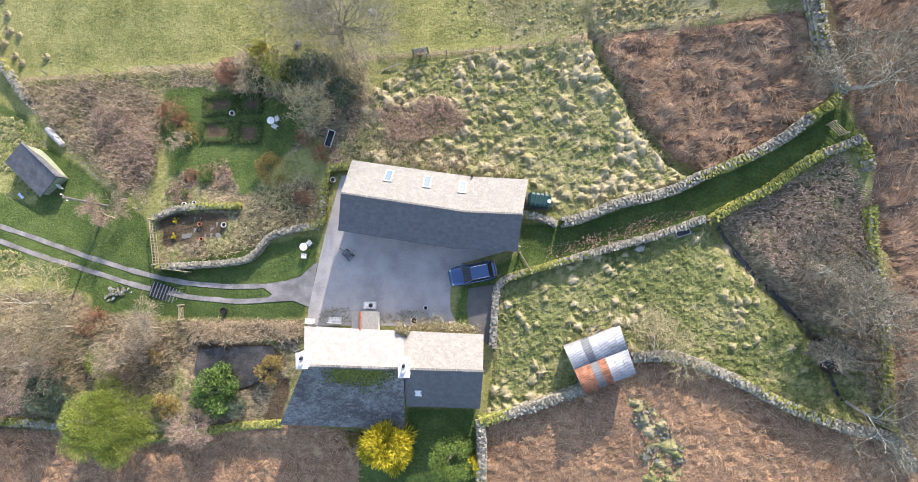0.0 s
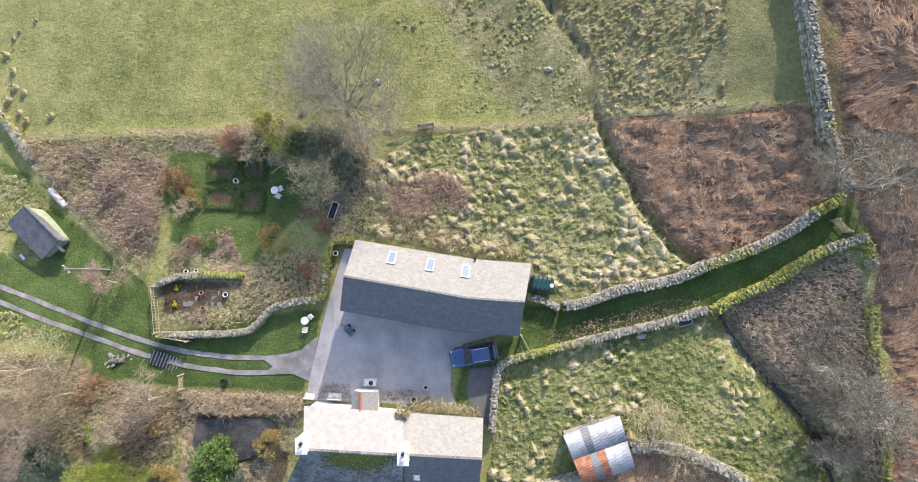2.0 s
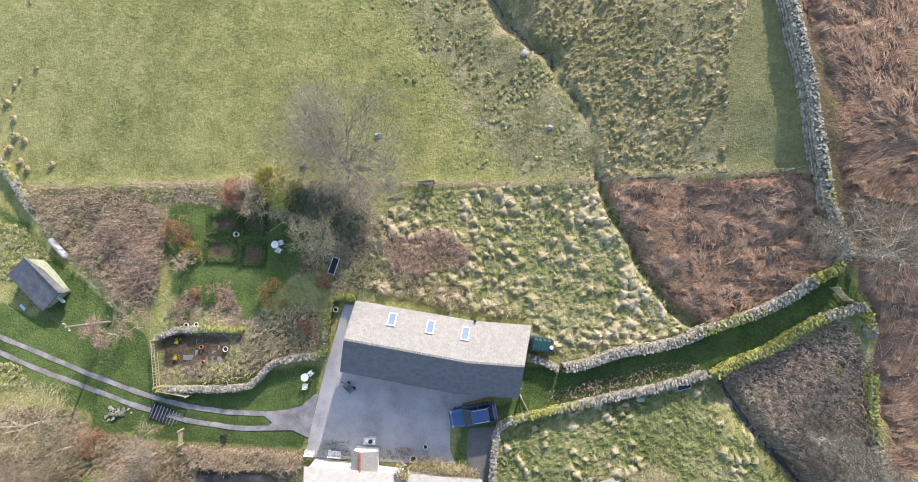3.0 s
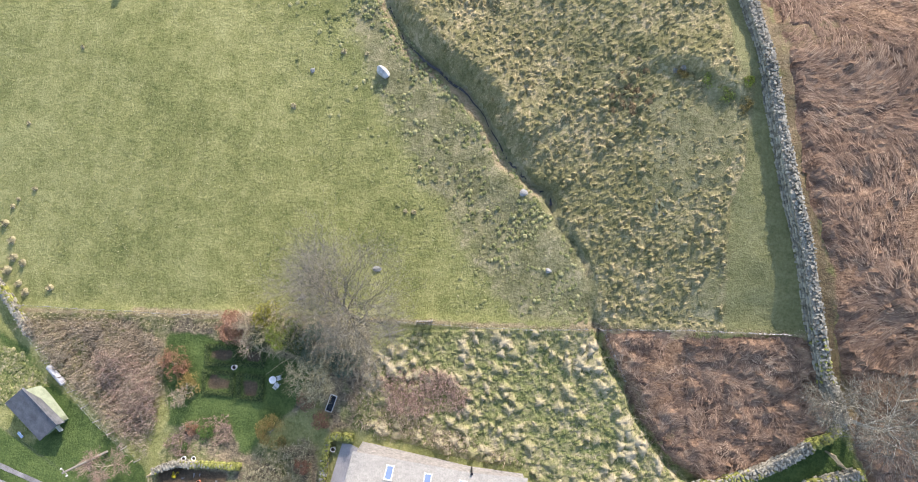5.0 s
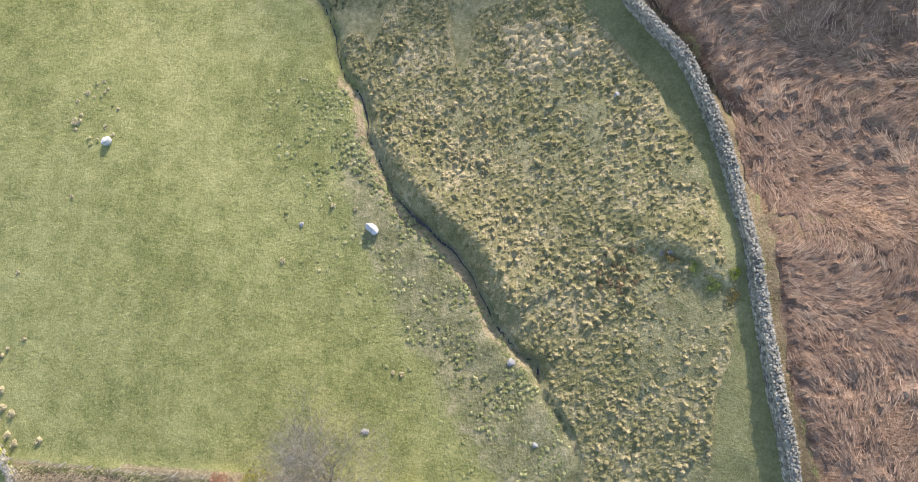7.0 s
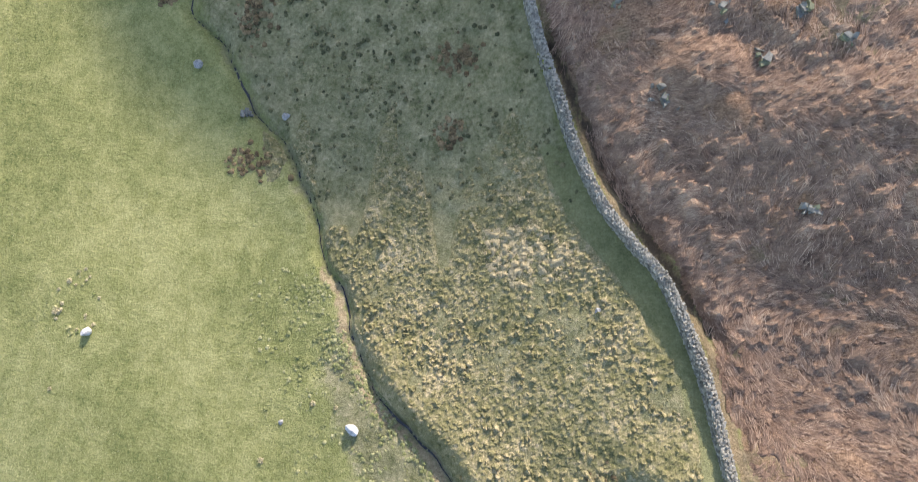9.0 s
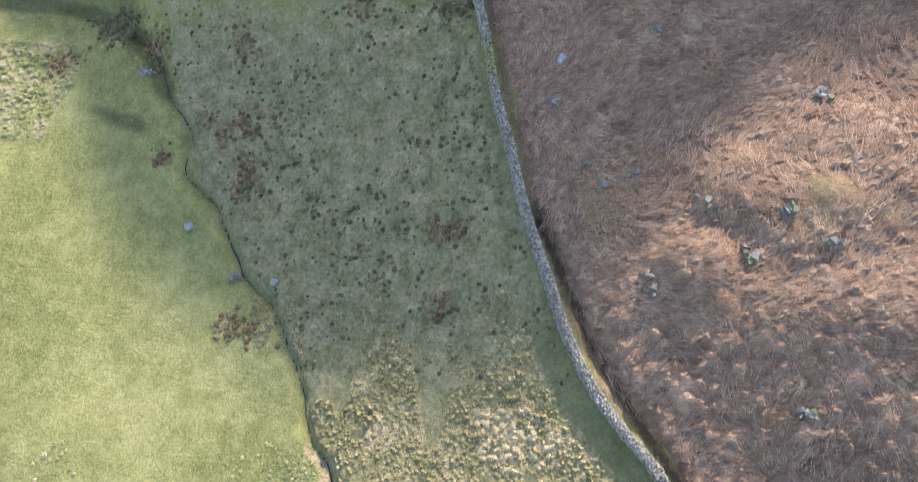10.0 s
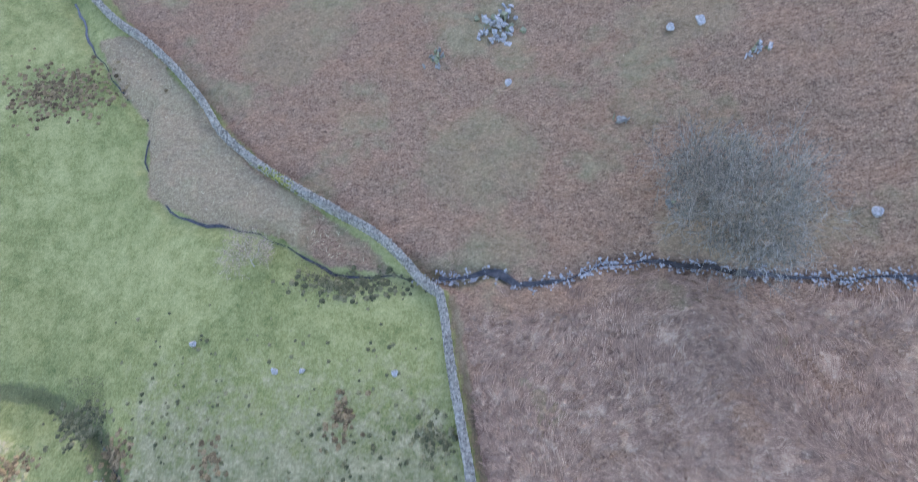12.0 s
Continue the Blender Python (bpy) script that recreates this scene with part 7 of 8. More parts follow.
def rooflight(house, m, w, h, glass):
    fr = bmesh.new()
    for c, s in (((0, h / 2, 0.08), (w + 0.16, 0.1, 0.1)), ((0, -h / 2, 0.08), (w + 0.16, 0.1, 0.1)), ((w / 2, 0, 0.08), (0.1, h - 0.1, 0.1)), ((-w / 2, 0, 0.08), (0.1, h - 0.1, 0.1))):
        box(fr, c, s)
    f = part("rooflight", fr, OLD_WHITE, house, "rooflight with a pale frame")
    f.matrix_local = m
    p = part("pane", boxed((0, 0, 0.09), (w - 0.06, h - 0.06, 0.03)), glass, f, "pane coloured for the sky it reflects")
    return f


for k, (fx, g) in enumerate(((0.335, 0.69), (0.655, 0.67), (0.945, 0.66))):
    rooflight(barn, roof_point(BARN_R[:2], BARN_N[:2], 4.05, 2.1, fx, g), 0.62, 1.2, SKY_GLASS)
WING_R, WING_S = [(-8.06, -9.19), (-1.26, -9.37)], [(-8.08, -12.73), (-1.48, -12.91)]
rooflight(HOUSE_E, roof_point(WING_R, WING_S, 3.6, 1.5, 0.17, 0.62), 0.45, 0.5, WHITE)
# flue behind the barn
fx, fy = (-2.18, 7.84)
flue = part("flue", rodded((fx, fy, 0.6), (fx, fy, 2.3), 0.08), DARK_IRON, barn, "short black metal flue")
part("flue_cap", rodded((fx, fy, 2.3), (fx, fy, 2.36), 0.13), DARK_IRON, flue)


def chimney(house, c, size, z0, z1, pots):
    rng = np.random.default_rng(int(abs(c[0]) * 10))
    st = part("chimney_stack", boxed((c[0], c[1], (z0 + z1) / 2), (size[0], size[1], z1 - z0), 0.04, 0.03), WHITE, house, "white-rendered chimney stack")
    part("chimney_cap", boxed((c[0], c[1], z1 + 0.04), (size[0] + 0.14, size[1] + 0.14, 0.1), 0.04, 0.02), OLD_WHITE, st)
    for k in range(pots):
        y = c[1] + (k - (pots - 1) / 2) * 0.45
        bm = rodded((c[0], y, z1 + 0.08), (c[0], y, z1 + 0.5), 0.15, 0.12, 12)
        part("chimney_pot", bm, DARK_IRON if k else OLD_WHITE, st)


chimney(HOUSE_W, (-16.57, -8.31), (0.9, 1.25), 2.2, 4.7, 2)
chimney(HOUSE_W, (-7.95, -8.92), (0.85, 1.45), 2.6, 4.7, 2)
# television aerial on the gable
ax, ay = (-17.38, -7.59)
aerial = part("aerial", rodded((ax, ay, 1.0), (ax, ay, 4.2), 0.025), STEEL, HOUSE_W, "thin metal television aerial")
part("aerial_boom", rodded((ax - 0.5, ay + 0.3, 4.1), (ax + 0.5, ay - 0.3, 4.1), 0.015), STEEL, aerial)
# porch
PORCH = [(-13.21, -4.34), (-10.78, -4.39), (-10.77, -6.20), (-13.19, -6.10)]
p_mid = [((PORCH[0][0] * 0.62 + PORCH[1][0] * 0.38), PORCH[0][1]), ((PORCH[3][0] * 0.62 + PORCH[2][0] * 0.38), PORCH[3][1])]
pw = bmesh.new()
pr = [(PORCH[0][0] + 0.15, PORCH[0][1] - 0.15), (PORCH[1][0] - 0.15, PORCH[1][1] - 0.15), (PORCH[2][0] - 0.15, PORCH[2][1]), (PORCH[3][0] + 0.15, PORCH[3][1])]
prism(pw, pr[::-1], gz(*PORCH[0]) - 0.3, 0.75)
bmesh.ops.recalc_face_normals(pw, faces=pw.faces[:])
porch = part("porch", pw, RENDERED, HOUSE_W, "slate-roofed porch with a red ridge")
for side, mat in (((0, 3), SUNNY_LICHEN_SLATE), ((1, 2), SUNNY_LICHEN_SLATE)):
    q = [on(p_mid[0], 1.55), on(p_mid[1], 1.55), on(PORCH[side[1]], 0.85), on(PORCH[side[0]], 0.85)]
    bm = bmesh.new()
    slab(bm, q, 0.08)
    part("porch_roof", bm, mat, porch)
    V, F = slates(q[0], q[1], q[3], q[2], (0.26, 0.2), np.random.default_rng(5))
    tagged(part_np("slate_covering", V, orient_up(V, F), mat, porch), kind="stuff")
bm = bmesh.new()
for k in range(5):
    a, b = Vector(on(p_mid[0], 1.6)), Vector(on(p_mid[1], 1.6))
    rod(bm, a.lerp(b, k / 5 + 0.01), a.lerp(b, (k + 1) / 5 - 0.01), 0.11, n=8)
part("porch_ridge", bm, RED_TILE, porch, "red clay ridge tiles")
# moss on the long slope behind, and the climber at the eave
rng = np.random.default_rng(8)
hr, hs = [(-16.64, -8.87), (-8.03, -9.14)], [(-19.80, -14.66), (-8.35, -15.03)]
pts = []
for _ in range(2600):
    f, g = np.clip(rng.normal((0.45, 0.68)[rng.integers(2)], 0.1), 0.2, 0.9), np.clip(abs(rng.normal(0.06, 0.11)), 0.02, 0.42)
    pts.append(roof_point(hr, hs, 3.9, 0.4, f, g).translation)
pts = np.array([tuple(p) for p in pts])
size = rng.uniform(0.03, 0.11, len(pts))
V, F = joined(mounds(pts[:, 0], pts[:, 1], pts[:, 2] + 0.01, size, np.full(len(pts), 0.4), rng))
tagged(part_np("moss", V, F, MOSS, HOUSE_W, "cushions of green moss"), kind="stuff")
evergreen(*(-8.33, -5.99), 0.9, 3.4, "olive climber over the farmhouse eave", OLIVE_TWIG, 131, 14, 110, 0.12, "climbing_plant", "climber", low=0.55)
thicket("wall_shrubs", "brown and green shrubs along the wing wall", [[(-7.7, -5.4), (-5.8, -5.2), (-1.7, -5.7), (-1.3, -6.5), (-8.0, -6.3)]], 40, 1.5, OLIVE_TWIG, 45)
thicket("wall_shrubs", "low dark planting along the yard edge", [[(-10.9, -4.7), (-8.0, -4.4), (-4.7, -4.9), (-7.8, -5.4), (-10.9, -5.6)], [(-16.8, -4.4), (-13.7, -4.2), (-13.8, -5.6), (-16.9, -5.7)]], 30, 0.4, RUSH, 46)

# ---- tin shed ----
TZ4 = (3.0, 3.35, 4.75, 4.6)
TIN4 = [on((5.78, -7.29), TZ4[0]), on((10.54, -5.44), TZ4[1]), on((11.43, -9.29), TZ4[2]), on((7.26, -10.96), TZ4[3])]
tin = thing("tin_shed", "stone shed under a patched rusty corrugated iron roof", "shed")
a, b, c, d = (Vector(p) for p in TIN4)
bm = bmesh.new()
mid = (a + b + c + d) / 4
low = [tuple((Vector((p.x, p.y)) - Vector((mid.x, mid.y))) * 0.93 + Vector((mid.x, mid.y))) for p in (a, b, c, d)]
prism(bm, low[::-1], min(gz(*p) for p in low) - 0.4, [z - 0.12 for z in TZ4[::-1]])
bmesh.ops.recalc_face_normals(bm, faces=bm.faces[:])
part("wall", bm, RUBBLE, tin)
rng = np.random.default_rng(4)
cols, wave = 7, 8
for k in range(cols):
    for half in (0, 1):
        f0, f1 = k / cols - 0.004, (k + 1) / cols + 0.006
        g0, g1 = (0.0, 0.53) if half == 0 else (0.5, 1.0)
        V, F = [], []
        for i in range(wave * 4 + 1):
            f = f0 + (f1 - f0) * i / (wave * 4)
            up = 0.022 * math.cos(i * math.pi / 2) + (0.0 if half == 0 else 0.03) + (0.012 if k % 2 else 0)
            for g in (g0, g1):
                p = a.lerp(b, f).lerp(d.lerp(c, f), g)
                V += [(p.x, p.y, p.z + up), (p.x, p.y, p.z + up - 0.008)]
            if i:
                n = 4 * i
                F += [(n - 4, n, n + 2, n - 2), (n - 3, n - 1, n + 3, n + 1), (n - 4, n - 3, n + 1, n), (n - 2, n + 2, n + 3, n - 1)]
        rust = half == 1 and k in (0, 1, 3)
        mat = TIN_DARK if k == 2 else TIN_RUST if rust else TIN_GREY
        part_np("iron_sheet", np.array(V), np.array(F), mat, tin, "rusty red sheet" if rust else "dark rooflight sheet" if k == 2 else "", shade=True)

# ---- hut ----
HZ = -6.0
GREEN_TIMBER = speckled("pale_green_boards", [(0.3, (0.20, 0.23, 0.16)), (0.7, (0.42, 0.46, 0.34)), (0.5, (0.31, 0.35, 0.25))], 2.0, 0.8)
hut = gabled("hut", "small pale green timber hut with a grey felt roof", [(-47.37, 11.50), (-44.66, 9.16)], [(-48.79, 12.66), (-44.85, 9.10)], [(-51.19, 10.88), (-47.18, 7.16)], HZ + 1.5, HZ + 2.3, (FELT, FELT), GREEN_TIMBER, 25, HZ + 1.4)
hx, hy = (-45.62, 8.32)
part("hut_window", boxed((hx, hy, HZ + 0.9), (0.12, 0.7, 0.5), 0.8), WHITE, hut, "white-framed window in the gable")


# ---- white tank beside the hedge ----
def lying_tank(a, b, r, mat, label):
    t = thing("storage_tank", label, "tank")
    z = gz((a[0] + b[0]) / 2, (a[1] + b[1]) / 2) + r + 0.15
    va, vb = Vector(on(a, z)), Vector(on(b, z))
    d = (vb - va).normalized()
    bm = rodded(va, vb, r, n=20)
    rod(bm, va - d * 0.12, va, r * 0.7, r, 20), rod(bm, vb, vb + d * 0.12, r, r * 0.7, 20)
    part("shell", bm, mat, t)
    for f in (0.2, 0.8):
        p = va.lerp(vb, f)
        part("cradle", boxed((p.x, p.y, z - r - 0.04), (0.15, r * 1.6, 0.3), math.atan2(d.y, d.x)), GREY_TIMBER, t)
    p = va.lerp(vb, 0.5)
    part("hatch", rodded((p.x, p.y, z + r - 0.02), (p.x, p.y, z + r + 0.06), 0.12, n=12), STEEL, t)


lying_tank(at([(-47.6, 14.6)]), at([(-45.9, 12.9)]), 0.33, OLD_GREY, "pale grey cylindrical tank lying beside the hedge")
bx, by = at([(-50.0, 7.4)])
bench = thing("low_bench", "pale blue low bench on the hut lawn", "bench")
part("seat", boxed((bx, by, gz(bx, by) + 0.36), (0.75, 0.28, 0.05), -0.75, 0.01), paint("pale_blue_paint", (0.42, 0.52, 0.68)), bench)
for sx in (-0.28, 0.28):
    part("leg", boxed((bx + sx * math.cos(-0.75), by + sx * math.sin(-0.75), gz(bx, by) + 0.16), (0.06, 0.24, 0.4), -0.75), GREY_TIMBER, bench)

# ---- oil tank ----
OT = at([(4.0, 5.8)])
oil = thing("oil_tank", "ribbed dark green plastic oil tank beside the barn", "tank")
oil.location = (*OT, gz(*OT) + 0.02)
oil.rotation_euler = (0, 0, -0.1)
part("shell", boxed((0, 0, 0.75), (2.1, 1.25, 1.2), 0, 0.22), TANK_GREEN, oil)
for k in range(5):
    part("rib", boxed((-0.8 + 0.4 * k, 0, 0.76), (0.12, 1.33, 1.26), 0, 0.05), TANK_GREEN, oil)
part("plinth", boxed((0, 0, 0.05), (2.3, 1.5, 0.2)), FLAGS, oil, "stone plinth")
part("filler_cap", rodded((0.85, -0.1, 1.33), (0.85, -0.1, 1.44), 0.2, 0.17, 16), OLD_WHITE, oil, "pale round filler cap")


# ---- car ----
def build_car(x, y, turn):
    car = thing("car", "dark blue hatchback car parked in the yard", "car")
    car.location = (x, y, max(gz(x, y), 0) + 0.06)
    car.rotation_euler = (0, 0, turn)
    # sections along the length: x, half-width, bottom, shoulder
    body = bmesh.new()
    rows = [(-2.15, 0.62, 0.42, 0.66), (-2.05, 0.78, 0.28, 0.78), (-1.7, 0.86, 0.24, 0.86), (-0.9, 0.89, 0.22, 0.93), (0.4, 0.89, 0.22, 0.95), (1.5, 0.88, 0.24, 0.97), (1.95, 0.83, 0.28, 0.95), (2.1, 0.72, 0.4, 0.85)]
    rings = []
    for sx, w, lo, hi in rows:
        prof = [(-w * 0.86, lo), (-w, lo + 0.16), (-w, hi - 0.2), (-w * 0.93, hi - 0.05), (-w * 0.6, hi), (w * 0.6, hi), (w * 0.93, hi - 0.05), (w, hi - 0.2), (w, lo + 0.16), (w * 0.86, lo)]
        rings.append([body.verts.new((sx, py, pz)) for py, pz in prof])
    for r0, r1 in zip(rings, rings[1:]):
        for k in range(len(r0)):
            body.faces.new((r0[k], r0[(k + 1) % len(r0)], r1[(k + 1) % len(r0)], r1[k]))
    body.faces.new(rings[0][::-1]), body.faces.new(rings[-1])
    bmesh.ops.recalc_face_normals(body, faces=body.faces[:])
    for f in body.faces:
        f.smooth = True
    part("body", body, CAR_BLUE, car)
    # cabin glass and roof
    glass = bmesh.new()
    lo4 = [(-0.95, -0.8, 0.9), (1.85, -0.78, 0.92), (1.85, 0.78, 0.92), (-0.95, 0.8, 0.9)]
    hi4 = [(-0.15, -0.6, 1.43), (1.4, -0.6, 1.42), (1.4, 0.6, 1.42), (-0.15, 0.6, 1.43)]
    va, vb = [glass.verts.new(p) for p in lo4], [glass.verts.new(p) for p in hi4]
    glass.faces.new(va[::-1]), glass.faces.new(vb)
    for k in range(4):
        glass.faces.new((va[k], va[(k + 1) % 4], vb[(k + 1) % 4], vb[k]))
    bmesh.ops.recalc_face_normals(glass, faces=glass.faces[:])
    part("glasshouse", glass, GLASS_DARK, car, "dark car windows")
    part("roof", boxed((0.63, 0, 1.44), (1.62, 1.24, 0.07), 0, 0.03), CAR_BLUE, car)
    for sy in (-1, 1):
        for p, q in (((-0.95, 0.8, 0.9), (-0.15, 0.61, 1.44)), ((0.55, 0.81, 0.92), (0.5, 0.62, 1.44)), ((1.85, 0.78, 0.92), (1.4, 0.61, 1.43))):
            part("pillar", rodded((p[0], p[1] * sy, p[2]), (q[0], q[1] * sy, q[2]), 0.05, n=6), CAR_BLUE, car)
        part("roof_rail", rodded((-0.05, 0.56 * sy, 1.51), (1.3, 0.56 * sy, 1.51), 0.025), CHROME, car, "bright roof rail")
        part("mirror", boxed((-0.7, 0.98 * sy, 0.98), (0.16, 0.2, 0.14), 0, 0.04), CAR_BLUE, car)
        part("headlight", boxed((-1.98, 0.6 * sy, 0.72), (0.22, 0.3, 0.14), 0.35 * sy, 0.04), CHROME, car, "clear headlight")
        part("tail_light", boxed((2.03, 0.64 * sy, 0.82), (0.12, 0.22, 0.2), 0, 0.03), paint("red_lamp", (0.30, 0.015, 0.012), 0.2), car, "red tail light")
        for wx in (-1.35, 1.28):
            w = part("wheel", rodded((wx, 0.72 * sy, 0.31), (wx, 0.91 * sy, 0.31), 0.31, n=20), TYRE, car)
            part("rim", rodded((wx, 0.9 * sy, 0.31), (wx, 0.925 * sy, 0.31), 0.2, n=14), CHROME, w)
    part("bumper", boxed((2.12, 0, 0.5), (0.16, 1.5, 0.2), 0, 0.05), paint("grey_bumper", (0.25, 0.26, 0.28)), car, "grey rear bumper")
    part("bumper", boxed((-2.16, 0, 0.46), (0.14, 1.3, 0.2), 0, 0.05), CAR_BLUE, car)
    part("number_plate", boxed((2.21, 0, 0.56), (0.02, 0.5, 0.11)), OLD_WHITE, car, "pale blank plate")
    return car


c0, c1 = at([(-4.1, -1.3)]), at([(-0.1, -0.5)])
cx, cy, clen, cturn = frame_of(c0, c1)
build_car(cx, cy, cturn)


# ---- garden furniture ----
def garden_set(px, chairs, label):
    x, y = px
    z = gz(x, y)
    t = thing("garden_table", label, "table", "garden tables")
    t.location = (x, y, z)
    bm = rodded((0, 0, 0.68), (0, 0, 0.72), 0.38, n=28)
    part("tabletop", bm, WHITE, t)
    part("rim", rodded((0, 0, 0.655), (0, 0, 0.68), 0.355, n=28), OLD_WHITE, t)
    for k in range(3):
        a = k * 2.094
        part("leg", rodded((0.27 * math.cos(a), 0.27 * math.sin(a), -0.02), (0.1 * math.cos(a), 0.1 * math.sin(a), 0.67), 0.022), WHITE, t)
    for cx, cy, turn in chairs:
        ch = thing("garden_chair", "white garden chair drawn up to a round table", "chair", "garden chairs")
        ch.location = (x + cx, y + cy, gz(x + cx, y + cy))
        ch.rotation_euler = (0, 0, turn)
        seat = bmesh.new()
        for k in range(5):
            box(seat, (0, -0.17 + 0.085 * k, 0.44), (0.42, 0.07, 0.025))
        part("seat", seat, WHITE, ch)
        back = bmesh.new()
        for k in range(5):
            box(back, (-0.16 + 0.08 * k, 0.25, 0.68), (0.05, 0.025, 0.42))
        box(back, (0, 0.25, 0.9), (0.44, 0.04, 0.06))
        part("backrest", back, WHITE, ch)
        for lx in (-0.18, 0.18):
            for ly in (-0.18, 0.22):
                part("leg", rodded((lx, ly, -0.02), (lx, ly, 0.44), 0.02, n=6), WHITE, ch)
            part("armrest", boxed((lx * 1.15, 0.02, 0.64), (0.05, 0.44, 0.03)), WHITE, ch)


garden_set(at([(-22.5, 14.6)]), ((0.55, 0.2, -1.2), (0.4, -0.55, 2.6)), "round white garden table on the shaded lawn")
garden_set(at([(-18.5, 1.7)]), ((0.5, 0.35, -0.8), (0.05, -0.85, 3.1)), "round white garden table by the curving wall")


def pot(x, y, r, h, mat, label, plant=None):
    t = thing("plant_pot", label, "pot", "garden pots")
    t.location = (x, y, gz(x, y) + 0.05)
    bm = bmesh.new()
    ring = [(r * 0.72, -0.03), (r, h), (r * 1.08, h), (r * 1.08, h + 0.05), (r * 0.86, h + 0.05), (r * 0.82, h - 0.06)]
    prev = None
    for rr, zz in ring:
        cur = [bm.verts.new((rr * math.cos(k * math.pi / 8), rr * math.sin(k * math.pi / 8), zz)) for k in range(16)]
        if prev:
            for k in range(16):
                bm.faces.new((prev[k], prev[(k + 1) % 16], cur[(k + 1) % 16], cur[k]))
        prev = cur
    bm.faces.new(prev)
    part("rim", bm, mat, t)
    part("soil", rodded((0, 0, h - 0.07), (0, 0, h - 0.04), r * 0.8, n=14), paint("potting_soil", (0.03, 0.022, 0.016), 0.95), t)


for px, r, h, mat, label in (
    ([(-6.5, -4.1)], 0.22, 0.4, OLD_WHITE, "pale stone pot standing in the yard"),
    ([(-7.6, -5.3)], 0.3, 0.45, GREY_TIMBER, "grey half-barrel planter by the wing"),
    ([(-15.8, 8.3)], 0.24, 0.5, OLD_WHITE, "pale water butt beside the barn gable"),
    ([(-26.5, -4.5)], 0.3, 0.5, DARK_IRON, "black pot beside the drive"),
    ([(-29.6, 4.1)], 0.2, 0.4, TERRACOTTA, "terracotta pot in the sunken garden"),
    ([(-29.3, 2.6)], 0.18, 0.4, TERRACOTTA, "terracotta pot on the flagstones"),
    ([(-27.0, 4.0)], 0.25, 0.4, OLD_WHITE, "pale square planter in the sunken garden"),
    ([(-31.5, 6.2)], 0.22, 0.3, WHITE, "white pot on the garden wall bank"),
    ([(-30.4, 6.3)], 0.22, 0.3, WHITE, "white pot beside the garden path"),
    ([(-26.8, 15.6)], 0.25, 0.5, OLD_WHITE, "pale stone urn between clipped beds"),
):
    pot(*px[0], r, h, mat, label)

# stone flags of the sunken garden, each laid by itself
patio = thing("patio", "worn stone flags of the sunken garden", "paving", kind="structure")
rng = np.random.default_rng(12)
ring = [(-31.8, 4.3), (-29.3, 4.8), (-27.1, 4.4), (-26.8, 3.0), (-29.1, 2.4), (-31.4, 2.8)]
gx, gy = np.meshgrid(np.arange(-40, -20, 0.62), np.arange(-2, 14, 0.55))
for x, y in zip(gx.ravel(), gy.ravel()):
    if inside(x, y, ring) and rng.uniform() < 0.5:
        x, y = x + rng.uniform(-0.05, 0.05), y + rng.uniform(-0.05, 0.05)
        part("flagstone", boxed((x, y, gz(x, y) + 0.13), (0.56, 0.48, 0.1), rng.uniform(-0.06, 0.06)), FLAGS, patio)
for px, rx, h, mat, label in (([(-32.3, 4.6)], 0.4, 0.5, GOLD, "small golden shrub in the sunken garden"), ([(-32.3, 3.0)], 0.4, 0.5, GOLD, "small golden shrub by the trellis"), ([(-31.3, 7.4)], 0.6, 0.5, LEAF_GREEN, "bright green shrub in the island bed")):
    evergreen(*px[0], rx, h, label, mat, 140 + int(rx * 10 + h), 10, 80, 0.09)


# clipped box beds
def box_bed(ring, label, seed):
    rng = np.random.default_rng(seed)
    sides = list(zip(ring, ring[1:] + ring[:1]))
    path = np.array([(a[0] + (b[0] - a[0]) * f, a[1] + (b[1] - a[1]) * f) for a, b in sides for f in np.linspace(0, 1, 24)])
    n = 2600
    k = rng.integers(0, len(path), n)
    p = np.c_[path[k] + rng.normal(0, 0.1, (n, 2)), rng.uniform(0.02, 0.22, n)]
    p[:, 2] += ground(p[:, 0], p[:, 1])
    V, F = strips(p, rng.uniform(0, 6.28, n), rng.uniform(0.08, 0.16, n), rng.uniform(0, 0.08, n), rng.uniform(0, 0.05, n), rng.uniform(0.05, 0.1, n))
    tagged(new("box_hedge", mesh_of("box_hedge", V, F, DARK_GREEN)), label, "hedge", "clipped beds")


for k, ring in enumerate(([(-30.1, 17.6), (-27.0, 17.5), (-26.9, 15.7), (-30.0, 15.8)], [(-26.4, 17.6), (-23.9, 17.5), (-23.9, 15.8), (-26.3, 15.9)], [(-30.2, 15.0), (-27.1, 14.8), (-27.0, 12.8), (-30.1, 12.9)], [(-26.4, 14.8), (-23.9, 14.7), (-23.8, 12.5), (-26.2, 12.6)])):
    box_bed(ring, "low clipped dark green box hedge round a bed", 150 + k)

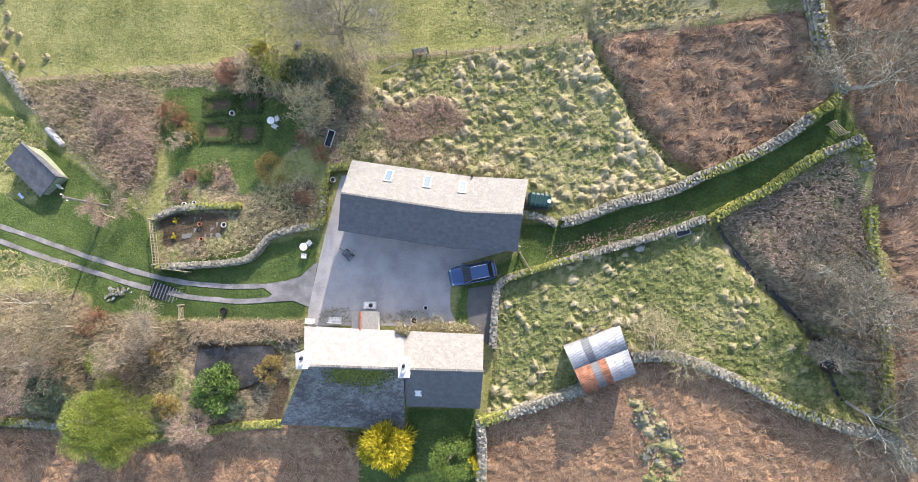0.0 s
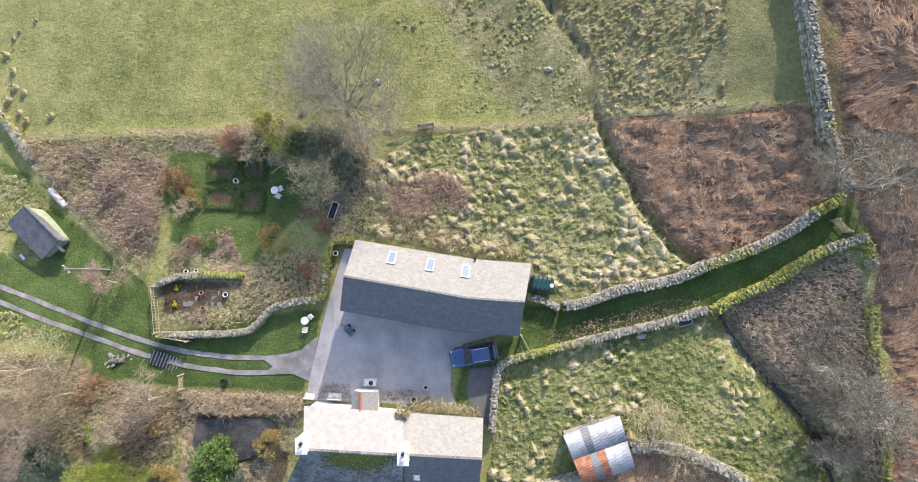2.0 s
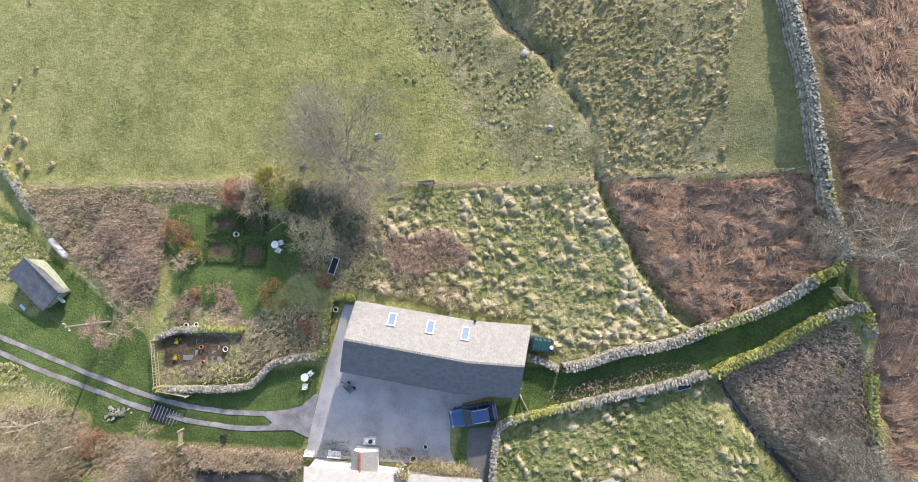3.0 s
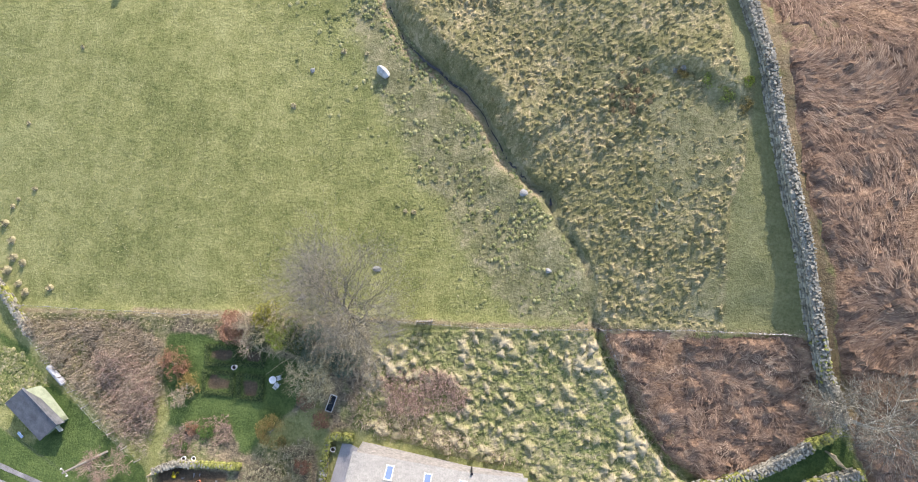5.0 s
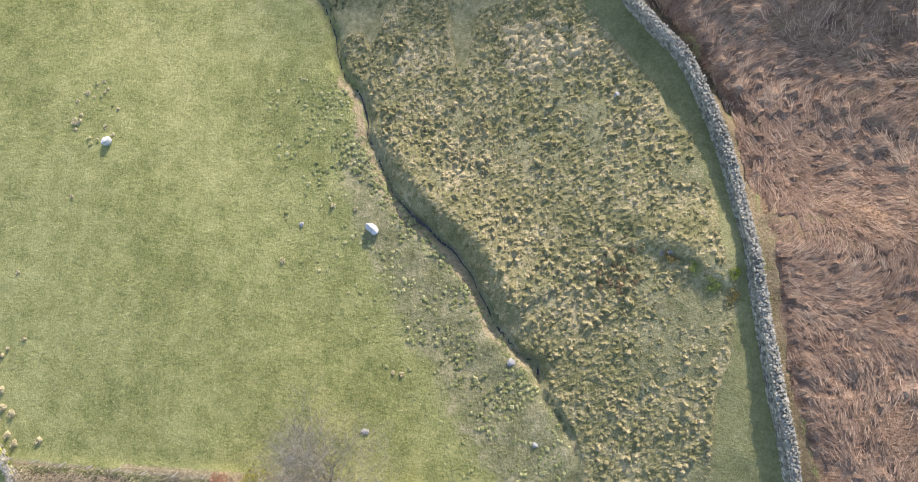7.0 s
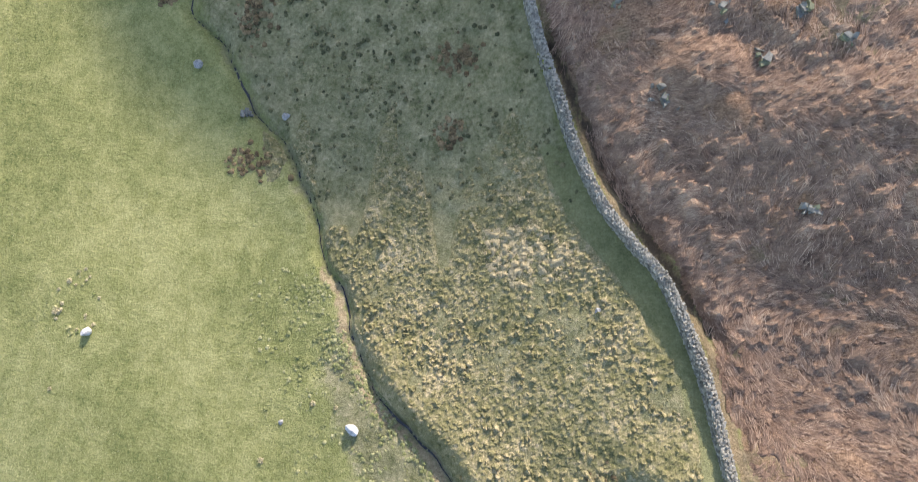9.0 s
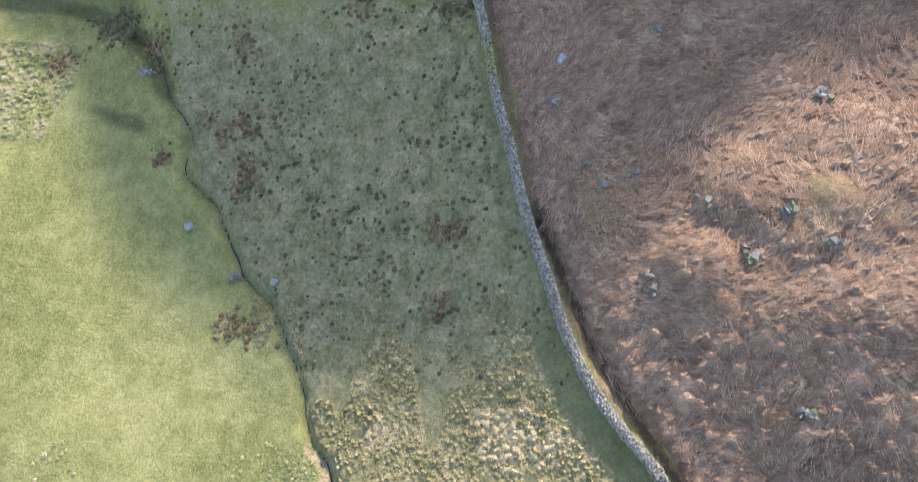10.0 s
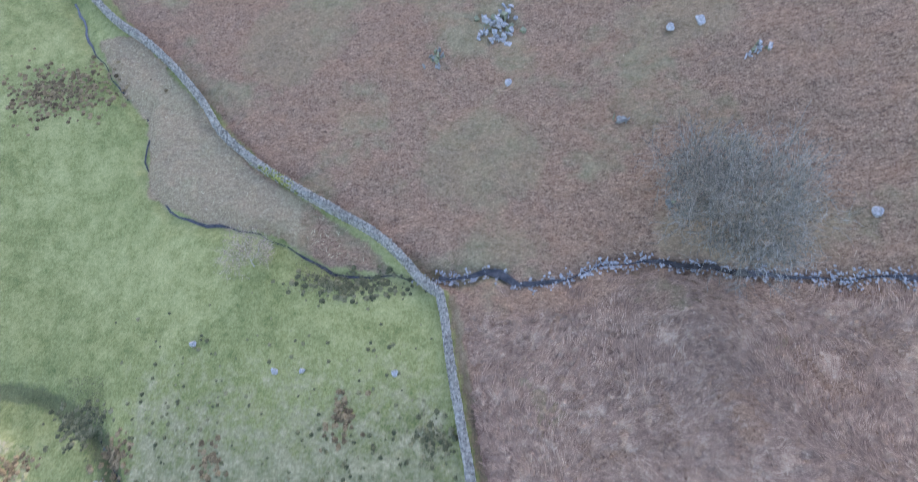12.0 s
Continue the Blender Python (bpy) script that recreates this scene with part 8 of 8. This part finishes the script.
# cold frame
ka, kb = at([(-16.1, 13.4)]), at([(-16.6, 11.8)])
kx, ky, kl, kt = frame_of(ka, kb)
kz = gz(kx, ky)
cold = thing("cold_frame", "white-framed cold frame beside the hedge", "cold frame")
fr = bmesh.new()
for off, sz in (((0, 0.32), (kl, 0.04)), ((0, -0.32), (kl, 0.04)), ((kl / 2, 0), (0.04, 0.64)), ((-kl / 2, 0), (0.04, 0.64))):
    q = Matrix.Rotation(kt, 2) @ Vector(off)
    box(fr, (kx + q.x, ky + q.y, kz + 0.15), (*sz, 0.4), kt)
part("frame", fr, OLD_WHITE, cold)
part("pane", boxed((kx, ky, kz + 0.25), (kl - 0.1, 0.58, 0.02), kt), GLASS_DARK, cold)


# ---- fences, gates, pole ----
def fence(line, label, gap=2.4, tall=1.15, wires=3, lean=0.06, mat=None, seed=1):
    """Posts with strained wires that follow the ground."""
    rng = np.random.default_rng(seed)
    t = thing("fence", label, "fence")
    path = smooth(line, 0.4)
    run, last, posts = 0.0, path[0], [path[0]]
    for p in path[1:]:
        run += math.dist(p, last)
        last = p
        if run >= gap:
            posts.append(p)
            run = 0.0
    tops = []
    for x, y in posts:
        z = gz(x, y)
        dx, dy = rng.normal(0, lean, 2)
        h = tall * rng.uniform(0.9, 1.1)
        part("post", rodded((x, y, z - 0.25), (x + dx, y + dy, z + h), 0.055, 0.05, 7), mat or GREY_TIMBER, t)
        tops.append(((x, y, z), (x + dx, y + dy, z + h)))
    for w in range(wires):
        f = 0.92 - 0.28 * w
        bm = bmesh.new()
        for (a0, a1), (b0, b1) in zip(tops, tops[1:]):
            rod(bm, Vector(a0).lerp(Vector(a1), f), Vector(b0).lerp(Vector(b1), f), 0.004, n=4)
        part("wire", bm, STEEL, t)
    return t


fence([(-12.5, 20.9), (-8.9, 20.9), (-4.2, 20.8), (-0.2, 20.8), (4.8, 20.9), (9.0, 21.2)], "old post and wire fence along the pasture", seed=2)
fence([(9.5, 21.2), (13.6, 21.4), (18.0, 21.6), (22.1, 21.6), (26.0, 21.7)], "post and wire fence above the bracken", seed=3)
fence([(-50.5, 17.9), (-46.2, 13.6), (-41.4, 9.4), (-35.7, 5.2)], "leaning fence beside the bramble thicket", 2.0, seed=4)
fence([(-51.8, 21.0), (-44.1, 20.9), (-35.3, 20.8), (-27.5, 20.9)], "fence on the overgrown pasture bank", 3.0, seed=5)
fence([(9.7, 21.0), (11.2, 17.7), (12.5, 14.8)], "short fence beside the ditch", 2.4, seed=6)

# fallen mossy log by the field fence
la, lb = at([(-11.2, 19.5)]), at([(-9.3, 20.2)])
log = thing("fallen_log", "mossy fallen branch below the fence", "log")
part("stem", rodded(on(la, gz(*la) + 0.12), on(lb, gz(*lb) + 0.25), 0.09, 0.05, 9), BARK, log)


def barred_gate(a, b, tall, bars, label, mat, name="field_gate", upright=0):
    """A gate of rails between two stiles, with braces, hung on two posts."""
    t = thing(name, label, "gate")
    za, zb = gz(*a), gz(*b)
    pa, pb = Vector(on(a, za)), Vector(on(b, zb))
    for p in (pa, pb):
        part("post", rodded(p - Vector((0, 0, 0.3)), p + Vector((0, 0, tall + 0.2)), 0.09, 0.085, 9), mat, t)
    up = Vector((0, 0, 1))
    for k in range(bars):
        h = 0.15 + (tall - 0.15) * k / (bars - 1)
        part("rail", rodded(pa + up * h, pb + up * h, 0.035, n=6), mat, t)
    for k in range(upright):
        f = (k + 0.5) / upright
        q = pa.lerp(pb, f)
        part("pale", rodded(q + up * 0.08, q + up * (tall + 0.08), 0.028, n=6), mat, t)
    part("brace", rodded(pa + up * 0.15, pb + up * tall, 0.03, n=6), mat, t)
    return t


barred_gate(at([(2.2, 1.0)]), at([(3.1, -0.6)]), 1.1, 5, "thin rail gate between barn and paddock wall", TIMBER)
barred_gate(at([(-8.0, 21.1)]), at([(-6.5, 21.2)]), 1.15, 6, "dark hurdle gate in the pasture fence", GREY_TIMBER, upright=9)
barred_gate(at([(-33.8, 0.0)]), at([(-34.7, 4.6)]), 1.2, 3, "pale timber trellis fence at the drive", TIMBER, "trellis_fence", upright=16)
barred_gate(at([(-33.5, -0.3)]), at([(-30.4, -0.7)]), 1.1, 5, "open pale gate beside the cattle grid", TIMBER)
barred_gate(at([(-30.9, -4.0)]), at([(-30.8, -5.4)]), 1.0, 5, "short pale timber side gate", TIMBER, upright=2)
barred_gate(at([(18.3, 3.7)]), at([(18.9, 3.8)]), 1.0, 4, "small gate between lane walls", GREY_TIMBER)
barred_gate(at([(28.1, 11.7)]), at([(29.0, 10.7)]), 1.1, 5, "pale field gate at the lane end", TIMBER)

# cattle grid
ga, gb = at([(-34.4, -2.3)]), at([(-31.5, -3.3)])
gx0, gy0, gl, gt = frame_of(ga, gb)
grid = thing("cattle_grid", "steel cattle grid across the drive", "cattle grid")
# a dark block stands for the shade in the space under the bars
part("pit", boxed((gx0, gy0, gz(gx0, gy0) - 0.08), (gl, 1.5, 0.3), gt), DARK_IRON, grid)
for k in range(9):
    f = (k + 0.5) / 9 - 0.5
    p = Vector((gx0 + math.cos(gt) * gl * f, gy0 + math.sin(gt) * gl * f))
    s = Vector((-math.sin(gt), math.cos(gt))) * 0.75
    z = gz(gx0, gy0) + 0.11
    part("bar", rodded((*(p - s), z), (*(p + s), z), 0.055, n=8), STEEL, grid)

# telegraph pole and its wires
pole_base = at([(-40.2, 6.2)])
pz = gz(*pole_base)
pole = thing("telegraph_pole", "tall wooden telegraph pole beside the hut", "pole")
ptop = Vector((pole_base[0] - 0.1, pole_base[1], pz + 6.2))
part("shaft", rodded((pole_base[0], pole_base[1], pz - 0.5), ptop, 0.14, 0.1, 12), GREY_TIMBER, pole)
part("crossbar", rodded(ptop + Vector((-0.35, 0.35, -0.25)), ptop + Vector((0.35, -0.35, -0.25)), 0.05, n=6), GREY_TIMBER, pole)
for s in (-1, 1):
    part("insulator", rodded(ptop + Vector((0.3 * s, -0.3 * s, -0.2)), ptop + Vector((0.3 * s, -0.3 * s, -0.05)), 0.05, n=8), WHITE, pole)


def cable(a, b, sag, label):
    bm = bmesh.new()
    pts = [Vector(a).lerp(Vector(b), k / 14) - Vector((0, 0, sag * 4 * (k / 14) * (1 - k / 14))) for k in range(15)]
    for p, q in zip(pts, pts[1:]):
        rod(bm, p, q, 0.009, n=4)
    me = bpy.data.meshes.new("overhead_cable")
    bm.to_mesh(me)
    bm.free()
    me.materials.append(DARK_IRON)
    tagged(new("overhead_cable", me), label, "cable", "overhead cables")


for s in (-1, 1):
    cable(ptop + Vector((0.3 * s, -0.3 * s, -0.08)), (-78 + 0.5 * s, 27 - 0.3 * s, gz(-78, 27) + 6.3), 0.5, "overhead cable running to the hut side")
cable(ptop + Vector((0.3, -0.3, -0.08)), (*(-16.72, -7.72), 3.2), 0.7, "overhead cable running to the farmhouse gable")

# ---- small things in the yard ----
tx, ty = at([(-14.1, 0.9)])
trolley = thing("garden_trolley", "dark garden trolley with a grey tray", "trolley")
trolley.location, trolley.rotation_euler = (tx, ty, gz(tx, ty) + 0.06), (0, 0, -0.75)
tray = bmesh.new()
box(tray, (0, 0, 0.35), (1.0, 0.55, 0.05))
for c, s in (((0, 0.27, 0.45), (1.0, 0.04, 0.2)), ((0, -0.27, 0.45), (1.0, 0.04, 0.2)), ((0.5, 0, 0.45), (0.04, 0.5, 0.2)), ((-0.5, 0, 0.45), (0.04, 0.5, 0.2))):
    box(tray, c, s)
part("tray", tray, STEEL, trolley)
part("load", boxed((0.05, 0, 0.43), (0.55, 0.4, 0.1), 0, 0.03), FLAGS, trolley, "grey slab on the tray")
for wx in (-0.35, 0.35):
    for wy in (-0.32, 0.32):
        part("wheel", rodded((wx, wy - 0.04, 0.16), (wx, wy + 0.04, 0.16), 0.17, n=14), TYRE, trolley)
part("handle", rodded((-0.5, 0, 0.4), (-0.95, 0, 0.75), 0.025), DARK_IRON, trolley)


def stone_bench(px, size, turn, label, mat):
    x, y = px
    z = gz(x, y) + 0.05
    t = thing("garden_bench", label, "bench", "benches")
    t.location, t.rotation_euler = (x, y, z), (0, 0, turn)
    for k in range(4):
        part("slat", boxed((0, (-0.5 + (k + 0.5) / 4) * size[1], 0.43), (size[0], size[1] / 4 - 0.02, 0.04)), mat, t)
    for sx in (-1, 1):
        part("leg", boxed((sx * (size[0] / 2 - 0.1), 0, 0.2), (0.08, size[1] * 0.9, 0.44)), mat, t)
    part("backrest", boxed((0, -size[1] / 2, 0.65), (size[0], 0.05, 0.35)), mat, t)


stone_bench(at([(-15.2, -5.3)]), (1.25, 0.55), -0.05, "weathered pale bench against the farmhouse", OLD_WHITE)
stone_bench(at([(-17.7, -5.4)]), (0.95, 0.45), -0.05, "small pale bench by the farmhouse corner", OLD_WHITE)
wx, wy = (-11.82, -3.88)
tub = thing("stone_trough", "white stone trough before the porch", "trough")
tz = gz(wx, wy) + 0.04
part("basin", boxed((wx, wy, tz + 0.3), (1.15, 0.65, 0.62), 0.02, 0.05), OLD_WHITE, tub)
part("bowl", rodded((wx + 0.1, wy - 0.02, tz + 0.6), (wx + 0.1, wy - 0.02, tz + 0.68), 0.2, n=16), DARK_IRON, tub, "dark round bowl")
# water trough in the paddock
qx, qy = at([(16.4, 2.7)])
tr = thing("water_trough", "dark water trough against the paddock wall", "trough")
fr = bmesh.new()
qt = 0.3
for off, sz in (((0, 0.3), (1.3, 0.07)), ((0, -0.3), (1.3, 0.07)), ((0.62, 0), (0.07, 0.6)), ((-0.62, 0), (0.07, 0.6))):
    q = Matrix.Rotation(qt, 2) @ Vector(off)
    box(fr, (qx + q.x, qy + q.y, gz(qx, qy) + 0.25), (*sz, 0.55), qt)
part("sides", fr, STEEL, tr)
part("water", boxed((qx, qy, gz(qx, qy) + 0.38), (1.2, 0.55, 0.02), qt), WATER, tr)
# small framed hatch beside the tin shed
fx, fy = at([(8.5, -5.9)])
crate = thing("feed_rack", "open dark-framed hay rack beside the tin shed", "hay rack")
for off, sz in (((0, 0.22), (1.1, 0.06)), ((0, -0.22), (1.1, 0.06)), ((0.55, 0), (0.06, 0.5)), ((-0.55, 0), (0.06, 0.5))):
    q = Matrix.Rotation(0.35, 2) @ Vector(off)
    part("rail", boxed((fx + q.x, fy + q.y, gz(fx, fy) + 0.75), (*sz, 0.08), 0.35), GREY_TIMBER, crate)
for sx, sy in ((-0.52, -0.2), (-0.52, 0.2), (0.52, -0.2), (0.52, 0.2)):
    q = Matrix.Rotation(0.35, 2) @ Vector((sx, sy))
    part("leg", rodded((fx + q.x, fy + q.y, gz(fx, fy) - 0.1), (fx + q.x, fy + q.y, gz(fx, fy) + 0.75), 0.035, n=6), GREY_TIMBER, crate)

# tall rushes at the pasture's edge
rng = np.random.default_rng(55)
for px, s in (([(-53.7, 26.2), (-52.5, 25.6), (-52.8, 23.3), (-54.3, 24.8), (-51.9, 22.4), (-48.9, 23.0), (-54.0, 28.1), (-55.1, 30.0)], 0.65), ([(-53.7, 32.7), (-51.7, 33.9), (-47.1, 50.0), (-52.9, 41.3), (-54.3, 31.9)], 0.45), ([(-8.9, 32.2), (-9.8, 32.3), (-8.5, 37.0), (-22.6, 43.6), (-17.4, 49.8), (-14.8, 49.5)], 0.4)):
    for x, y in px:
        size = np.array([s * 0.7 * rng.uniform(0.7, 1.2)])
        a, z = np.array([x]), ground(np.array([x]), np.array([y]))
        b = np.array([y])
        V, F = joined(mounds(a, b, z, size, np.array([0.7]), rng), hummock(a, b, z + size * 0.3, size * 1.2, 40, rng, 0.75, 0.05))
        tagged(new("rush_clump", mesh_of("rush_clump", V, F, OLIVE_TWIG)), "tall brown rush clump in the pasture", "rushes", "rush clumps")
BROWN_RUSH = tint("brown_rush", [(0.2, (0.085, 0.06, 0.03)), (0.85, (0.33, 0.24, 0.125)), (0.5, (0.185, 0.135, 0.068))])
RUSH_BEDS = [
    [(-34.8, 103.0), (-26.2, 102.8), (-25.7, 98.5), (-34.1, 98.6)], [(-30.1, 97.1), (-25.6, 97.1), (-24.9, 91.2), (-29.4, 91.1)],
    [(-5.7, 90.2), (-0.9, 90.2), (-0.8, 85.3), (-5.5, 85.2)], [(-5.3, 82.2), (-2.5, 82.3), (-2.3, 77.6), (-5.1, 77.5)],
    [(-31.3, 114.3), (-28.1, 114.1), (-27.5, 108.7), (-30.7, 108.9)], [(-16.4, 119.3), (-12.7, 119.2), (-12.3, 113.7), (-16.0, 113.9)],
    [(-45.1, 114.3), (-39.7, 113.8), (-38.9, 109.2), (-44.2, 109.5)], [(-59.4, 113.2), (-53.9, 113.1), (-52.7, 108.4), (-58.1, 108.4)],
    [(-41.3, 98.6), (-37.3, 98.6), (-36.8, 95.7), (-40.7, 95.7)], [(-29.9, 78.2), (-24.7, 78.4), (-24.2, 74.7), (-29.3, 74.5)],
    [(9.2, 45.2), (13.4, 45.6), (13.9, 41.0), (10.3, 41.6)], [(-75.1, 168.0), (-59.7, 168.5), (-54.5, 159.1), (-66.9, 159.5)],
]
DARK_BEDS = [[(-22.4, 134.6), (-16.5, 133.4), (-8.3, 132.8), (-7.4, 130.9), (-14.7, 130.7), (-21.5, 131.2)], [(-5.6, 116.0), (-1.6, 115.7), (-1.2, 110.8), (-5.4, 111.1)], [(-53.5, 119.0), (-46.5, 116.0), (-45.0, 113.0), (-50.0, 115.0)]]
rng = np.random.default_rng(47)
for beds, per, mat, label in ((RUSH_BEDS, 2.4, BROWN_RUSH, "rust-brown dead rushes in beds on the rough grazing"), (DARK_BEDS, 4.0, DARK_RUSH, "dark green rushes in wet hollows")):
    xs, ys = [], []
    for bed in beds:
        a = np.array(bed)
        c, half = a.mean(0), (a.max(0) - a.min(0)) / 2
        n = int(4 * half.prod() * per)
        xs.append(c[0] + rng.normal(0, 0.5, n) * half[0]), ys.append(c[1] + rng.normal(0, 0.5, n) * half[1])
    x, y = np.concatenate(xs), np.concatenate(ys)
    size = rng.uniform(0.12, 0.42, len(x))
    V, F = joined(mounds(x, y, ground(x, y), size, rng.uniform(0.4, 0.7, len(x)), rng), hummock(x, y, ground(x, y) + size * 0.25, size * 1.3, 9, rng, 0.5, 0.06))
    leaf_stuff("rush_bed", label, V, F, mat, shade=True)

draped("path", [(-2.5, -2.3), (-0.0, -1.9), (-0.3, -5.9), (-0.5, -7.6), (-2.2, -6.3), (-2.7, -4.3)], 0.045, FLAGS, "dark stone path beside the paddock wall", "path")
rng = np.random.default_rng(56)
for k in range(26):
    t, r = rng.uniform(0, 6.28), rng.normal(2.6, 0.5)
    a, b = np.array([-45.4 + 0.8 * r * math.cos(t)]), np.array([60.0 + 1.2 * r * math.sin(t)])
    size, z = np.array([rng.uniform(0.12, 0.34)]), ground(a, b)
    V, F = joined(mounds(a, b, z, size, np.array([0.6]), rng), hummock(a, b, z + size * 0.3, size * 1.3, 16, rng, 0.6, 0.05))
    tagged(new("grass_tussock", mesh_of("grass_tussock", V, F, OLIVE_TWIG if k % 3 else STRAW)), "straw and olive tussock by the boulder", "tussock", "tussocks by the boulder")
thicket("beck_scrub", "dark dead growth beside the upper beck", [[(-52.8, 121.3), (-47.2, 121.9), (-43.3, 113.4), (-45.0, 110.1), (-49.9, 116.2)], [(-22.6, 136.2), (-15.0, 133.7), (-8.2, 132.4), (-11.8, 130.6), (-21.5, 130.8)]], 9, 0.6, DARK_RUSH, 44)
